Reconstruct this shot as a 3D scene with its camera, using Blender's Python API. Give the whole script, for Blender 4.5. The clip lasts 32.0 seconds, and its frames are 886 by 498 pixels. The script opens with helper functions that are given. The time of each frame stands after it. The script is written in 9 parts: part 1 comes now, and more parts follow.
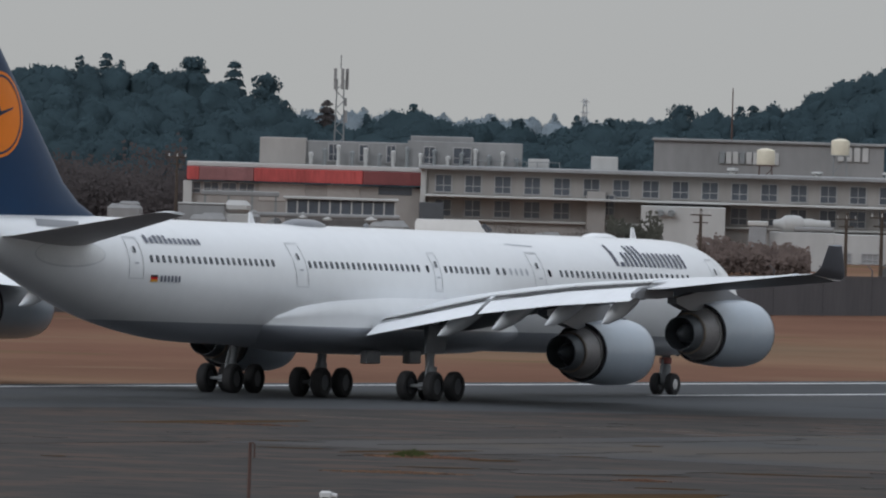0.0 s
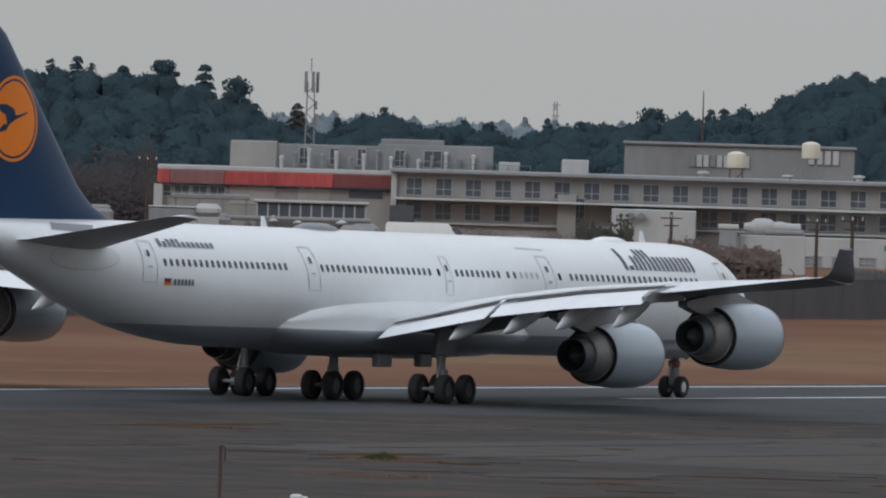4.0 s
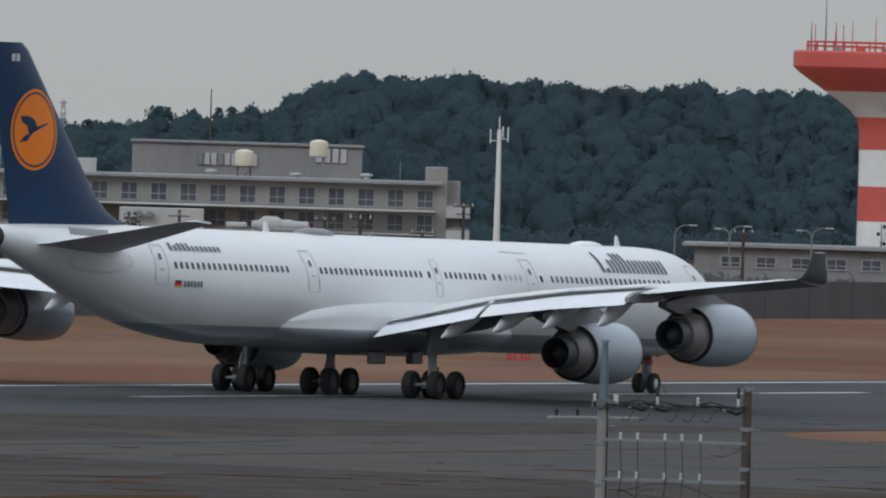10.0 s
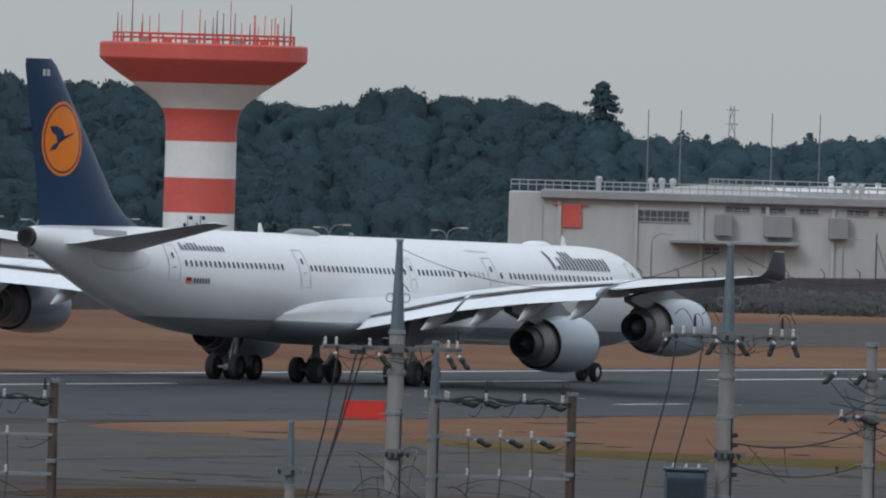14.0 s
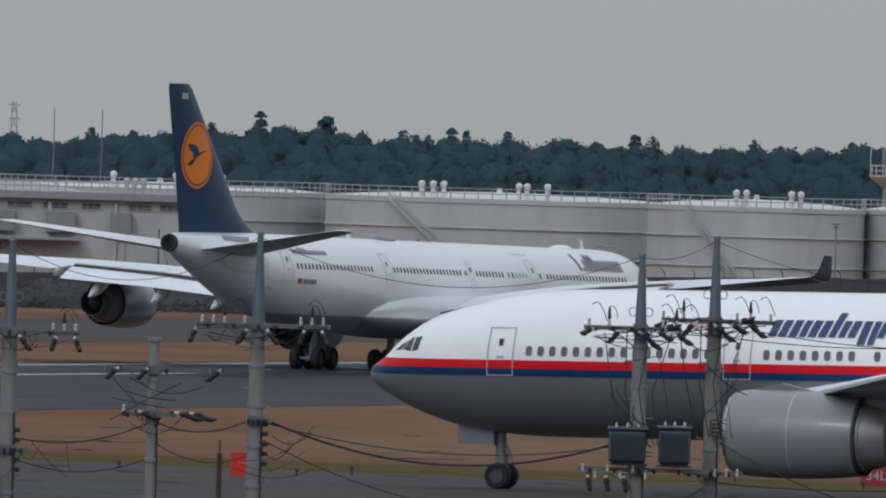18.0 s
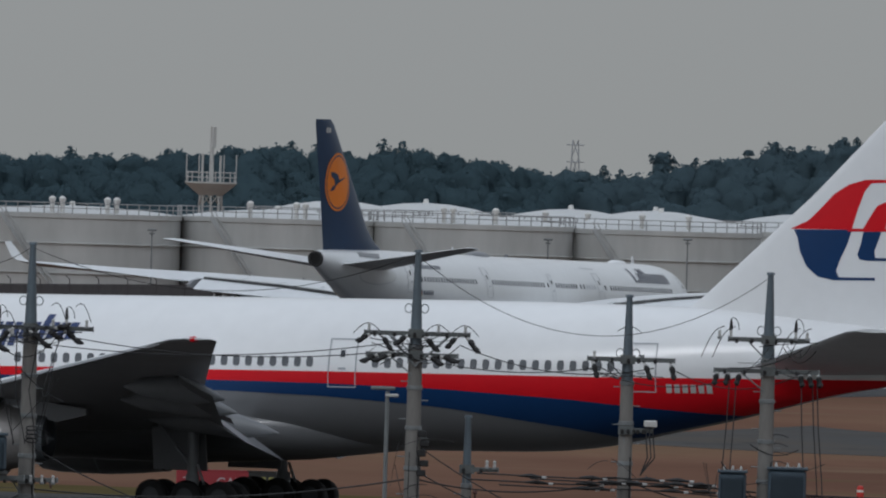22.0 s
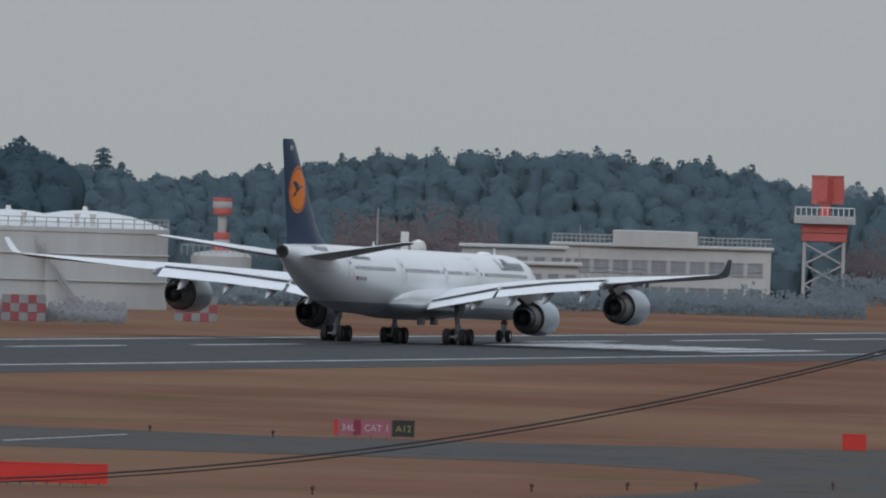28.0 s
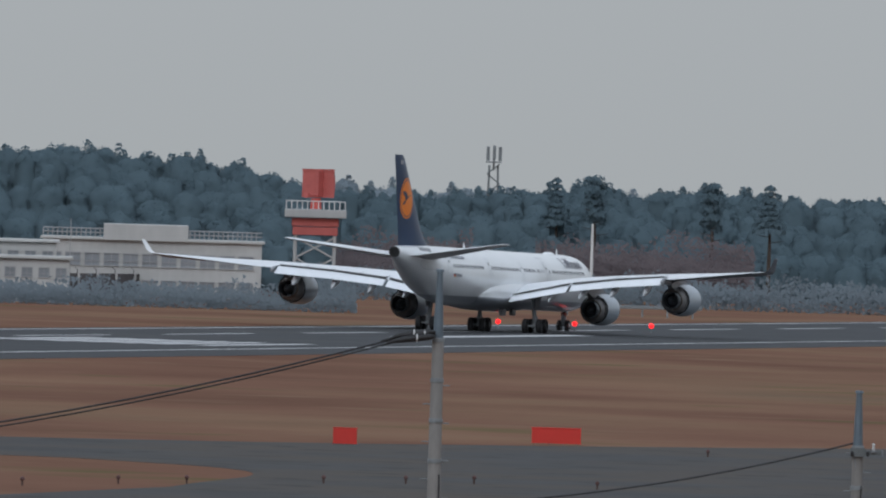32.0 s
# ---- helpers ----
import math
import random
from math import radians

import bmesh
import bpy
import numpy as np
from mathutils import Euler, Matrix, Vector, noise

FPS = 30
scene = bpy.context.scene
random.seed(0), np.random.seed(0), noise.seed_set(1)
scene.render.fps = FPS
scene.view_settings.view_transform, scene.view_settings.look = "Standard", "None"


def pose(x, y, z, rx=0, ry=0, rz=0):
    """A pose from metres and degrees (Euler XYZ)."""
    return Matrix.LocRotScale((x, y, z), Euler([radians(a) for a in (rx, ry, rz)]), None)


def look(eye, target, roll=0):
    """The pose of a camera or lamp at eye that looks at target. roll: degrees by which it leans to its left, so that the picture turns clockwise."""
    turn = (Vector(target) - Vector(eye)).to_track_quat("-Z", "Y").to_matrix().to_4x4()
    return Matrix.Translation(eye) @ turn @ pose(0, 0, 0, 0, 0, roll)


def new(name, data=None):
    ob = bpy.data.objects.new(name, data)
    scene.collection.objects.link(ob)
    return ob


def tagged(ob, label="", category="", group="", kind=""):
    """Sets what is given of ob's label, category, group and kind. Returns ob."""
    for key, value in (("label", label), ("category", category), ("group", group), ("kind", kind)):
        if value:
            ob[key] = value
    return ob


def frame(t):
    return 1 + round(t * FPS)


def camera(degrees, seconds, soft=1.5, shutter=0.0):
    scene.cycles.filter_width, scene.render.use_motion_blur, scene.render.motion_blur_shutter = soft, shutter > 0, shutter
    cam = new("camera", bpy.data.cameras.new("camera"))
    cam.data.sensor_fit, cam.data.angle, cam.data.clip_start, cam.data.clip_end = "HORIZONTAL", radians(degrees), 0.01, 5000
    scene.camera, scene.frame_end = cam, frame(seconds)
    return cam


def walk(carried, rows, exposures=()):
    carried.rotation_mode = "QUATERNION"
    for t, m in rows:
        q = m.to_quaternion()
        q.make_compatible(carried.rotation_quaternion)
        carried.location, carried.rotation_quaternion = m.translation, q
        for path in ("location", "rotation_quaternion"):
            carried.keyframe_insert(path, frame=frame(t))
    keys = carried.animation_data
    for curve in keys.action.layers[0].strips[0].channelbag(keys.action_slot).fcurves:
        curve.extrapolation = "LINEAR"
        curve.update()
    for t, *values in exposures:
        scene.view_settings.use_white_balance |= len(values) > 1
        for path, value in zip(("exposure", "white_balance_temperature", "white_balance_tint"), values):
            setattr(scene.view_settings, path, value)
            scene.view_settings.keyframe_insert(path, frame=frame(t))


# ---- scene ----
# ---------------------------------------------------------------- camera and its walk
EYE = (0.0, 0.0, 14.54)
LEAN = 1.70
cam = camera(3.236, 32.0, soft=2.1)
# seconds, bearing to the right and tilt upward in degrees
PAN = [(0.0, 0.0, -0.5848), (0.5, 0.0085, -0.5914), (1.0, 0.0191, -0.5887), (1.5, 0.0294, -0.5947), (2.0, 0.0313, -0.5965), (2.5, 0.0411, -0.5849), (4.5, 0.1734, -0.5689), (5.0, 0.2753, -0.5771), (5.5, 0.3986, -0.5724), (6.0, 0.5278, -0.5685), (6.5, 0.641, -0.5615), (7.0, 0.7709, -0.5576), (7.5, 0.9388, -0.5527), (8.0, 1.1158, -0.5475), (8.5, 1.2873, -0.5438), (9.0, 1.4768, -0.5382), (9.5, 1.6783, -0.5309), (10.0, 1.9045, -0.5245), (10.5, 2.1607, -0.5168), (11.0, 2.3734, -0.5078), (11.5, 2.6036, -0.5009), (12.0, 2.869, -0.493), (12.5, 3.1279, -0.5079), (13.0, 3.4538, -0.5023), (13.5, 3.9189, -0.4981), (14.0, 4.4383, -0.4831), (14.5, 4.7895, -0.4744), (16.5, 5.9522, -0.4255), (17.0, 6.2807, -0.4189), (17.5, 6.5832, -0.4445), (18.0, 7.0598, -0.4249), (18.5, 7.4633, -0.4113), (19.0, 7.7765, -0.4004), (19.5, 8.0391, -0.3747), (20.0, 8.1994, -0.3656), (20.5, 8.5135, -0.3629), (21.0, 8.8732, -0.3557), (21.5, 9.2628, -0.3515), (22.0, 9.5571, -0.3285), (22.5, 9.815, -0.3185), (23.0, 10.1339, -0.3058), (23.5, 10.5364, -0.2955), (24.0, 10.856, -0.3308), (24.5, 11.2211, -0.3324), (25.0, 11.6339, -0.314), (25.5, 12.0675, -0.3073), (26.0, 12.3825, -0.2979), (26.5, 12.6827, -0.2865), (28.5, 14.0584, -0.2777), (29.0, 14.3178, -0.2693), (29.5, 14.5895, -0.2515), (30.0, 14.7573, -0.2513), (30.5, 14.9804, -0.2502), (31.0, 15.1834, -0.2456), (31.5, 15.3479, -0.2526), (32.0, 15.611, -0.2479)]


def sight(bearing, tilt):
    a, e = radians(bearing), radians(tilt)
    way = Vector((math.sin(a) * math.cos(e), math.cos(a) * math.cos(e), math.sin(e)))
    return look(EYE, Vector(EYE) + way * 500, LEAN)


walk(cam, [(t, sight(b, e)) for t, b, e in PAN],
     exposures=[(0, 0.0, 6140, 11.5), (6, 0.0, 6110, 11), (9, 0.0, 6040, 10.5), (11, 0.06, 6000, 10), (13, 0.1, 5980, 10), (14.5, 0.06, 5980, 10), (16.5, 0.02, 5980, 10), (17, -0.04, 5980, 10), (18, -0.2, 6000, 10), (19, -0.36, 6000, 10),
                (21, -0.5, 6020, 10), (24, -0.57, 6020, 10), (26, -0.24, 5980, 10), (29, -0.12, 5880, 10), (32, -0.08, 5860, 10)])

# ---------------------------------------------------------------- light: an overcast winter sky
world = bpy.data.worlds.new("sky")
scene.world = world
world.use_nodes = True
wn, wl = world.node_tree.nodes, world.node_tree.links
SUN_UP, SUN_TURN = radians(32), radians(215)
sky = wn.new("ShaderNodeTexSky")
sky.sky_type, sky.sun_disc = "NISHITA", False
sky.sun_elevation, sky.sun_rotation = SUN_UP, SUN_TURN
sky.air_density, sky.dust_density, sky.ozone_density = 1.0, 4.0, 1.0
grey = wn.new("ShaderNodeHueSaturation")
grey.inputs["Saturation"].default_value = 0.10
wl.new(sky.outputs[0], grey.inputs["Color"])
# an overcast dome: cooler and more than twice as bright overhead as at the horizon
geo, part_z, dome = wn.new("ShaderNodeTexCoord"), wn.new("ShaderNodeSeparateXYZ"), wn.new("ShaderNodeMapRange")
wl.new(geo.outputs["Generated"], part_z.inputs[0])
wl.new(part_z.outputs[2], dome.inputs[0])
dome.inputs[1].default_value, dome.inputs[2].default_value = 0.0, 1.0
dome.inputs[3].default_value, dome.inputs[4].default_value = 0.0, 1.0
cloud = wn.new("ShaderNodeMixRGB")
cloud.inputs[1].default_value, cloud.inputs[2].default_value = (4.95, 4.93, 4.62, 1), (11.2, 11.9, 12.7, 1)
wl.new(dome.outputs[0], cloud.inputs[0])
lift = wn.new("ShaderNodeMixRGB")
lift.inputs[0].default_value = 0.85
wl.new(grey.outputs[0], lift.inputs[1])
wl.new(cloud.outputs[0], lift.inputs[2])
wl.new(lift.outputs[0], wn["Background"].inputs[0])
wn["Background"].inputs[1].default_value = 0.1
sun = new("sun", bpy.data.lights.new("sun", "SUN"))
sun.data.energy, sun.data.angle, sun.data.color = 0.55, radians(14), (1.0, 0.98, 0.95)
sun.matrix_world = look((0, 0, 0), (-math.sin(SUN_TURN) * math.cos(SUN_UP), -math.cos(SUN_TURN) * math.cos(SUN_UP), -math.sin(SUN_UP)))

# ---------------------------------------------------------------- materials


def mat(name, color, rough=0.6, metal=0.0, vary=0.12, size=1.0, bump=0.0, fine=8.0, clear=0.0, glow=0.0, spread=0.0, streak=None, shine=0.5):
    """A surface with stains at one size and grain at a finer one; spread varies it from piece to piece."""
    m = bpy.data.materials.new(name)
    m.use_nodes = True
    n, l = m.node_tree.nodes, m.node_tree.links
    b = n["Principled BSDF"]
    b.inputs["Roughness"].default_value, b.inputs["Metallic"].default_value = rough, metal
    b.inputs["Coat Weight"].default_value, b.inputs["Specular IOR Level"].default_value = clear, shine
    co = n.new("ShaderNodeTexCoord")
    src = co.outputs["Object"]
    if streak:
        mp = n.new("ShaderNodeMapping")
        mp.inputs["Scale"].default_value = streak
        l.new(src, mp.inputs[0])
        src = mp.outputs[0]
    big, small = n.new("ShaderNodeTexNoise"), n.new("ShaderNodeTexNoise")
    big.inputs["Scale"].default_value, big.inputs["Detail"].default_value = 1 / size, 5
    small.inputs["Scale"].default_value, small.inputs["Detail"].default_value = fine / size, 3
    l.new(src, big.inputs["Vector"])
    l.new(src, small.inputs["Vector"])
    add = n.new("ShaderNodeMath")
    add.operation = "MULTIPLY_ADD"
    l.new(small.outputs[0], add.inputs[0])
    add.inputs[1].default_value = 0.5
    l.new(big.outputs[0], add.inputs[2])
    if spread:
        info, more = n.new("ShaderNodeObjectInfo"), n.new("ShaderNodeMath")
        more.operation = "MULTIPLY_ADD"
        more.inputs[1].default_value = spread
        l.new(info.outputs["Random"], more.inputs[0])
        l.new(add.outputs[0], more.inputs[2])
        add = more
    ramp = n.new("ShaderNodeMapRange")
    l.new(add.outputs[0], ramp.inputs[0])
    ramp.inputs[1].default_value, ramp.inputs[2].default_value = 0.35, 1.15 + spread
    ramp.inputs[3].default_value, ramp.inputs[4].default_value = 1 - vary, 1 + vary
    mix = n.new("ShaderNodeVectorMath")
    mix.operation = "SCALE"
    mix.inputs[0].default_value = color
    l.new(ramp.outputs[0], mix.inputs["Scale"])
    l.new(mix.outputs[0], b.inputs["Base Color"])
    if bump:
        bp = n.new("ShaderNodeBump")
        bp.inputs["Strength"].default_value, bp.inputs["Distance"].default_value = 0.6, bump
        l.new(add.outputs[0], bp.inputs["Height"])
        l.new(bp.outputs[0], b.inputs["Normal"])
    if glow:
        b.inputs["Emission Color"].default_value = (*color, 1)
        b.inputs["Emission Strength"].default_value = glow
    return m


def banded(name, coord, bands, rough=0.3, clear=0.3, vary=0.06):
    """Paint in bands: bands are (upper limit, colour) along one local axis."""
    m = mat(name, bands[-1][1], rough, 0, vary, 6.0, clear=clear)
    n, l = m.node_tree.nodes, m.node_tree.links
    co, sep, ramp = n.new("ShaderNodeTexCoord"), n.new("ShaderNodeSeparateXYZ"), n.new("ShaderNodeValToRGB")
    l.new(co.outputs["Object"], sep.inputs[0])
    top = max(b[0] for b in bands[:-1]) * 1.25 + 1
    sc = n.new("ShaderNodeMath")
    sc.operation = "DIVIDE"
    sc.inputs[1].default_value = top
    l.new(sep.outputs[coord], sc.inputs[0])
    l.new(sc.outputs[0], ramp.inputs[0])
    ramp.color_ramp.interpolation = "CONSTANT"
    el = ramp.color_ramp.elements
    el[0].position, el[0].color = 0, (*bands[0][1], 1)
    el[1].position, el[1].color = bands[0][0] / top, (*bands[1][1], 1)
    for (z, _), (_, c) in zip(bands[1:-1], bands[2:]):
        e = el.new(z / top)
        e.color = (*c, 1)
    mixer = [x for x in n if x.type == "VECT_MATH"][0]
    l.new(ramp.outputs[0], mixer.inputs[0])
    return m


# runway pattern drawn out lengthwise to suit the low camera view
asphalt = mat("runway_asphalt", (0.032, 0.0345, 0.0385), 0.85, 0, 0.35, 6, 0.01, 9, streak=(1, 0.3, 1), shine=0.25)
shoulder = mat("weathered_asphalt", (0.03, 0.0245, 0.0215), 0.9, 0, 0.6, 6, 0.01, 8, shine=0.2)
taxi_asphalt = mat("taxiway_asphalt", (0.041, 0.0405, 0.0415), 0.9, 0, 0.35, 7, 0.01, 9, shine=0.25)
straw = mat("dry_winter_grass", (0.15, 0.083, 0.047), 0.95, 0, 0.2, 40, 0.05, 24, shine=0.0)
# long bands of redder and paler grass, stretched in depth to suit the camera's low view
sn, sl = straw.node_tree.nodes, straw.node_tree.links
sc, sm, sx, sr = sn.new("ShaderNodeTexCoord"), sn.new("ShaderNodeMapping"), sn.new("ShaderNodeTexNoise"), sn.new("ShaderNodeValToRGB")
sm.inputs["Rotation"].default_value, sm.inputs["Scale"].default_value = (0, 0, radians(29.6)), (0.8, 0.3, 1)
sx.inputs["Scale"].default_value, sx.inputs["Detail"].default_value = 0.035, 3
sl.new(sc.outputs["Object"], sm.inputs[0])
sl.new(sm.outputs[0], sx.inputs["Vector"])
sl.new(sx.outputs[0], sr.inputs[0])
for spot, tone in ((0.3, (0.142, 0.078, 0.056)), (0.45, (0.165, 0.094, 0.066)), (0.6, (0.19, 0.117, 0.078)), (0.74, (0.16, 0.113, 0.076))):
    e = sr.color_ramp.elements.new(spot)
    e.color = (*tone, 1)
sr.color_ramp.elements.remove(sr.color_ramp.elements[0])
sr.color_ramp.elements.remove(sr.color_ramp.elements[-1])
sl.new(sr.outputs[0], [x for x in sn if x.type == "VECT_MATH"][0].inputs[0])


def stain(m, color, size, lo, hi, sharp=6):
    """Lays irregular patches of another colour over a surface."""
    n, l = m.node_tree.nodes, m.node_tree.links
    co, tex, rng, mix = n.new("ShaderNodeTexCoord"), n.new("ShaderNodeTexNoise"), n.new("ShaderNodeMapRange"), n.new("ShaderNodeMixRGB")
    tex.inputs["Scale"].default_value, tex.inputs["Detail"].default_value = 1 / size, sharp
    rng.inputs[1].default_value, rng.inputs[2].default_value = lo, hi
    l.new(co.outputs["Object"], tex.inputs["Vector"])
    l.new(tex.outputs[0], rng.inputs[0])
    l.new(rng.outputs[0], mix.inputs[0])
    base = n["Principled BSDF"].inputs["Base Color"]
    l.new(base.links[0].from_socket, mix.inputs[1])
    mix.inputs[2].default_value = (*color, 1)
    l.new(mix.outputs[0], base)


stain(taxi_asphalt, (0.056, 0.045, 0.036), 16, 0.4, 0.62)
stain(taxi_asphalt, (0.022, 0.021, 0.021), 4, 0.58, 0.66)
stain(shoulder, (0.055, 0.034, 0.024), 6, 0.5, 0.64)
stain(shoulder, (0.011, 0.01, 0.01), 2.5, 0.56, 0.64)
stain(asphalt, (0.048, 0.046, 0.044), 30, 0.55, 0.75)
stain(asphalt, (0.02, 0.02, 0.022), 12, 0.6, 0.68)
stain(straw, (0.1, 0.095, 0.045), 22, 0.6, 0.78, 2)
stain(straw, (0.19, 0.125, 0.085), 14, 0.58, 0.8, 2)
white_line = mat("worn_white_marking", (0.5, 0.5, 0.5), 0.8, 0, 0.35, 3, 0, 7)
yellow_line = mat("worn_yellow_marking", (0.11, 0.085, 0.05), 0.8, 0, 0.3, 3)
white_paint = mat("white_aircraft_paint", (0.78, 0.79, 0.8), 0.32, 0, 0.05, 5, clear=0.25)
grey_paint = mat("grey_aircraft_paint", (0.17, 0.178, 0.192), 0.38, 0, 0.08, 4, clear=0.1)
nacelle_paint = mat("light_grey_nacelle_paint", (0.36, 0.41, 0.46), 0.35, 0, 0.07, 3, clear=0.2)
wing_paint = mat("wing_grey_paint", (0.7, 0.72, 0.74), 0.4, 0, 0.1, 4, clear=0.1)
# shade under the wing is put into this colour, darker than the wing's grey
wing_shade = mat("wing_underside_shade", (0.21, 0.218, 0.23), 0.5, 0, 0.12, 3)
navy = mat("dark_blue_fin_paint", (0.003, 0.029, 0.08), 0.35, 0, 0.12, 4, shine=0.2)
logo_orange = mat("orange_emblem_paint", (0.72, 0.19, 0.012), 0.4, 0, 0.06, 2, shine=0.2)
letter_blue = mat("dark_blue_lettering", (0.012, 0.018, 0.055), 0.4, 0, 0.08, 2)
letter_royal = mat("blue_lettering", (0.02, 0.04, 0.13), 0.4, 0, 0.08, 2)
letter_grey = mat("grey_blue_lettering", (0.1, 0.11, 0.15), 0.4, 0, 0.08, 2)
faint_gap = mat("faint_panel_gap", (0.56, 0.575, 0.59), 0.6, 0, 0.1, 1)
royal = mat("royal_blue_paint", (0.008, 0.038, 0.12), 0.4, 0, 0.08, 3, shine=0.2)
red_paint = mat("red_aircraft_paint", (0.62, 0.007, 0.015), 0.4, 0, 0.08, 3, shine=0.2)
steel = mat("bright_metal", (0.55, 0.56, 0.57), 0.28, 1.0, 0.1, 1)
dark_metal = mat("burnt_nozzle_metal", (0.2, 0.18, 0.178), 0.55, 0.2, 0.3, 0.8)
gear_grey = mat("landing_gear_grey", (0.17, 0.18, 0.19), 0.5, 0.2, 0.2, 0.5)
rubber = mat("tyre_rubber", (0.014, 0.014, 0.015), 0.85, 0, 0.3, 0.4)
rim_grey = mat("wheel_rim", (0.055, 0.058, 0.065), 0.5, 0.3, 0.1, 0.3)
window_dark = mat("cabin_window_glass", (0.035, 0.042, 0.055), 0.12, 0, 0.15, 1)
seam = mat("panel_gap", (0.4, 0.42, 0.45), 0.6, 0, 0.1, 1)
black = mat("plain_black", (0.012, 0.012, 0.013), 0.6, 0, 0.2, 0.5)
concrete = mat("pole_concrete", (0.2, 0.192, 0.18), 0.9, 0, 0.35, 0.7, 0.006, 10, streak=(1, 1, 0.3), spread=0.3)
galvanised = mat("galvanised_steel", (0.2, 0.215, 0.22), 0.6, 0.3, 0.2, 0.5)
blue_steel = mat("painted_pole_top", (0.11, 0.14, 0.165), 0.5, 0.3, 0.2, 0.6)
porcelain = mat("white_porcelain", (0.5, 0.5, 0.49), 0.25, 0, 0.1, 0.3)
cable_black = mat("black_cable", (0.018, 0.018, 0.02), 0.7, 0, 0.2, 0.5)
tank_blue = mat("transformer_blue_grey", (0.06, 0.088, 0.115), 0.5, 0.2, 0.2, 0.6)
sign_red = mat("red_sign_board", (0.52, 0.024, 0.013), 0.5, 0, 0.12, 0.8)
sign_black = mat("black_sign_board", (0.02, 0.02, 0.02), 0.5, 0, 0.1, 0.8)
sign_white = mat("white_lettering", (0.75, 0.7, 0.66), 0.5, 0, 0.1, 0.8)
rust = mat("rusty_iron", (0.075, 0.042, 0.034), 0.85, 0, 0.35, 0.3)
wall_beige = mat("stained_beige_render", (0.285, 0.27, 0.255), 0.9, 0, 0.22, 5, 0.004, 7, streak=(1, 1, 0.35))
wall_grey = mat("weathered_concrete_wall", (0.225, 0.226, 0.225), 0.9, 0, 0.25, 5, 0.004, 7, streak=(1, 1, 0.35))
wall_pale = mat("pale_cream_wall", (0.45, 0.447, 0.43), 0.85, 0, 0.18, 5, 0, 7, streak=(1, 1, 0.35))
wall_white = mat("white_wall_panel", (0.4, 0.4, 0.39), 0.8, 0, 0.16, 5, 0, 7, streak=(1, 1, 0.35))
roof_grey = mat("grey_roof_edge", (0.25, 0.255, 0.26), 0.8, 0, 0.2, 4)
red_band = mat("faded_red_band", (0.36, 0.06, 0.055), 0.7, 0, 0.55, 1.5, streak=(1, 1, 0.15))
pane_dark = mat("office_window_glass", (0.075, 0.086, 0.103), 0.2, 0, 0.3, 2, spread=0.4)
frame_white = mat("window_frame_aluminium", (0.33, 0.33, 0.33), 0.5, 0, 0.1, 1)
tank_white = mat("tank_shell_paint", (0.43, 0.435, 0.425), 0.65, 0, 0.22, 6, 0, 6, streak=(1, 1, 0.25), spread=0.12)
tank_roof = mat("tank_roof_paint", (0.56, 0.57, 0.57), 0.6, 0, 0.15, 4, spread=0.15)
tower_orange = mat("orange_red_tower_paint", (0.52, 0.085, 0.066), 0.6, 0, 0.16, 3)
tower_white = mat("white_tower_paint", (0.66, 0.66, 0.64), 0.6, 0, 0.12, 3)
lamp_red = mat("red_runway_lamp", (1.0, 0.014, 0.014), 0.4, 0, 0.0, 1, glow=1.7)
lamp_white = mat("white_strobe_lamp", (1.0, 0.98, 0.95), 0.4, 0, 0.0, 1, glow=3.0)
bark = mat("tree_bark", (0.06, 0.045, 0.035), 0.95, 0, 0.3, 0.6)


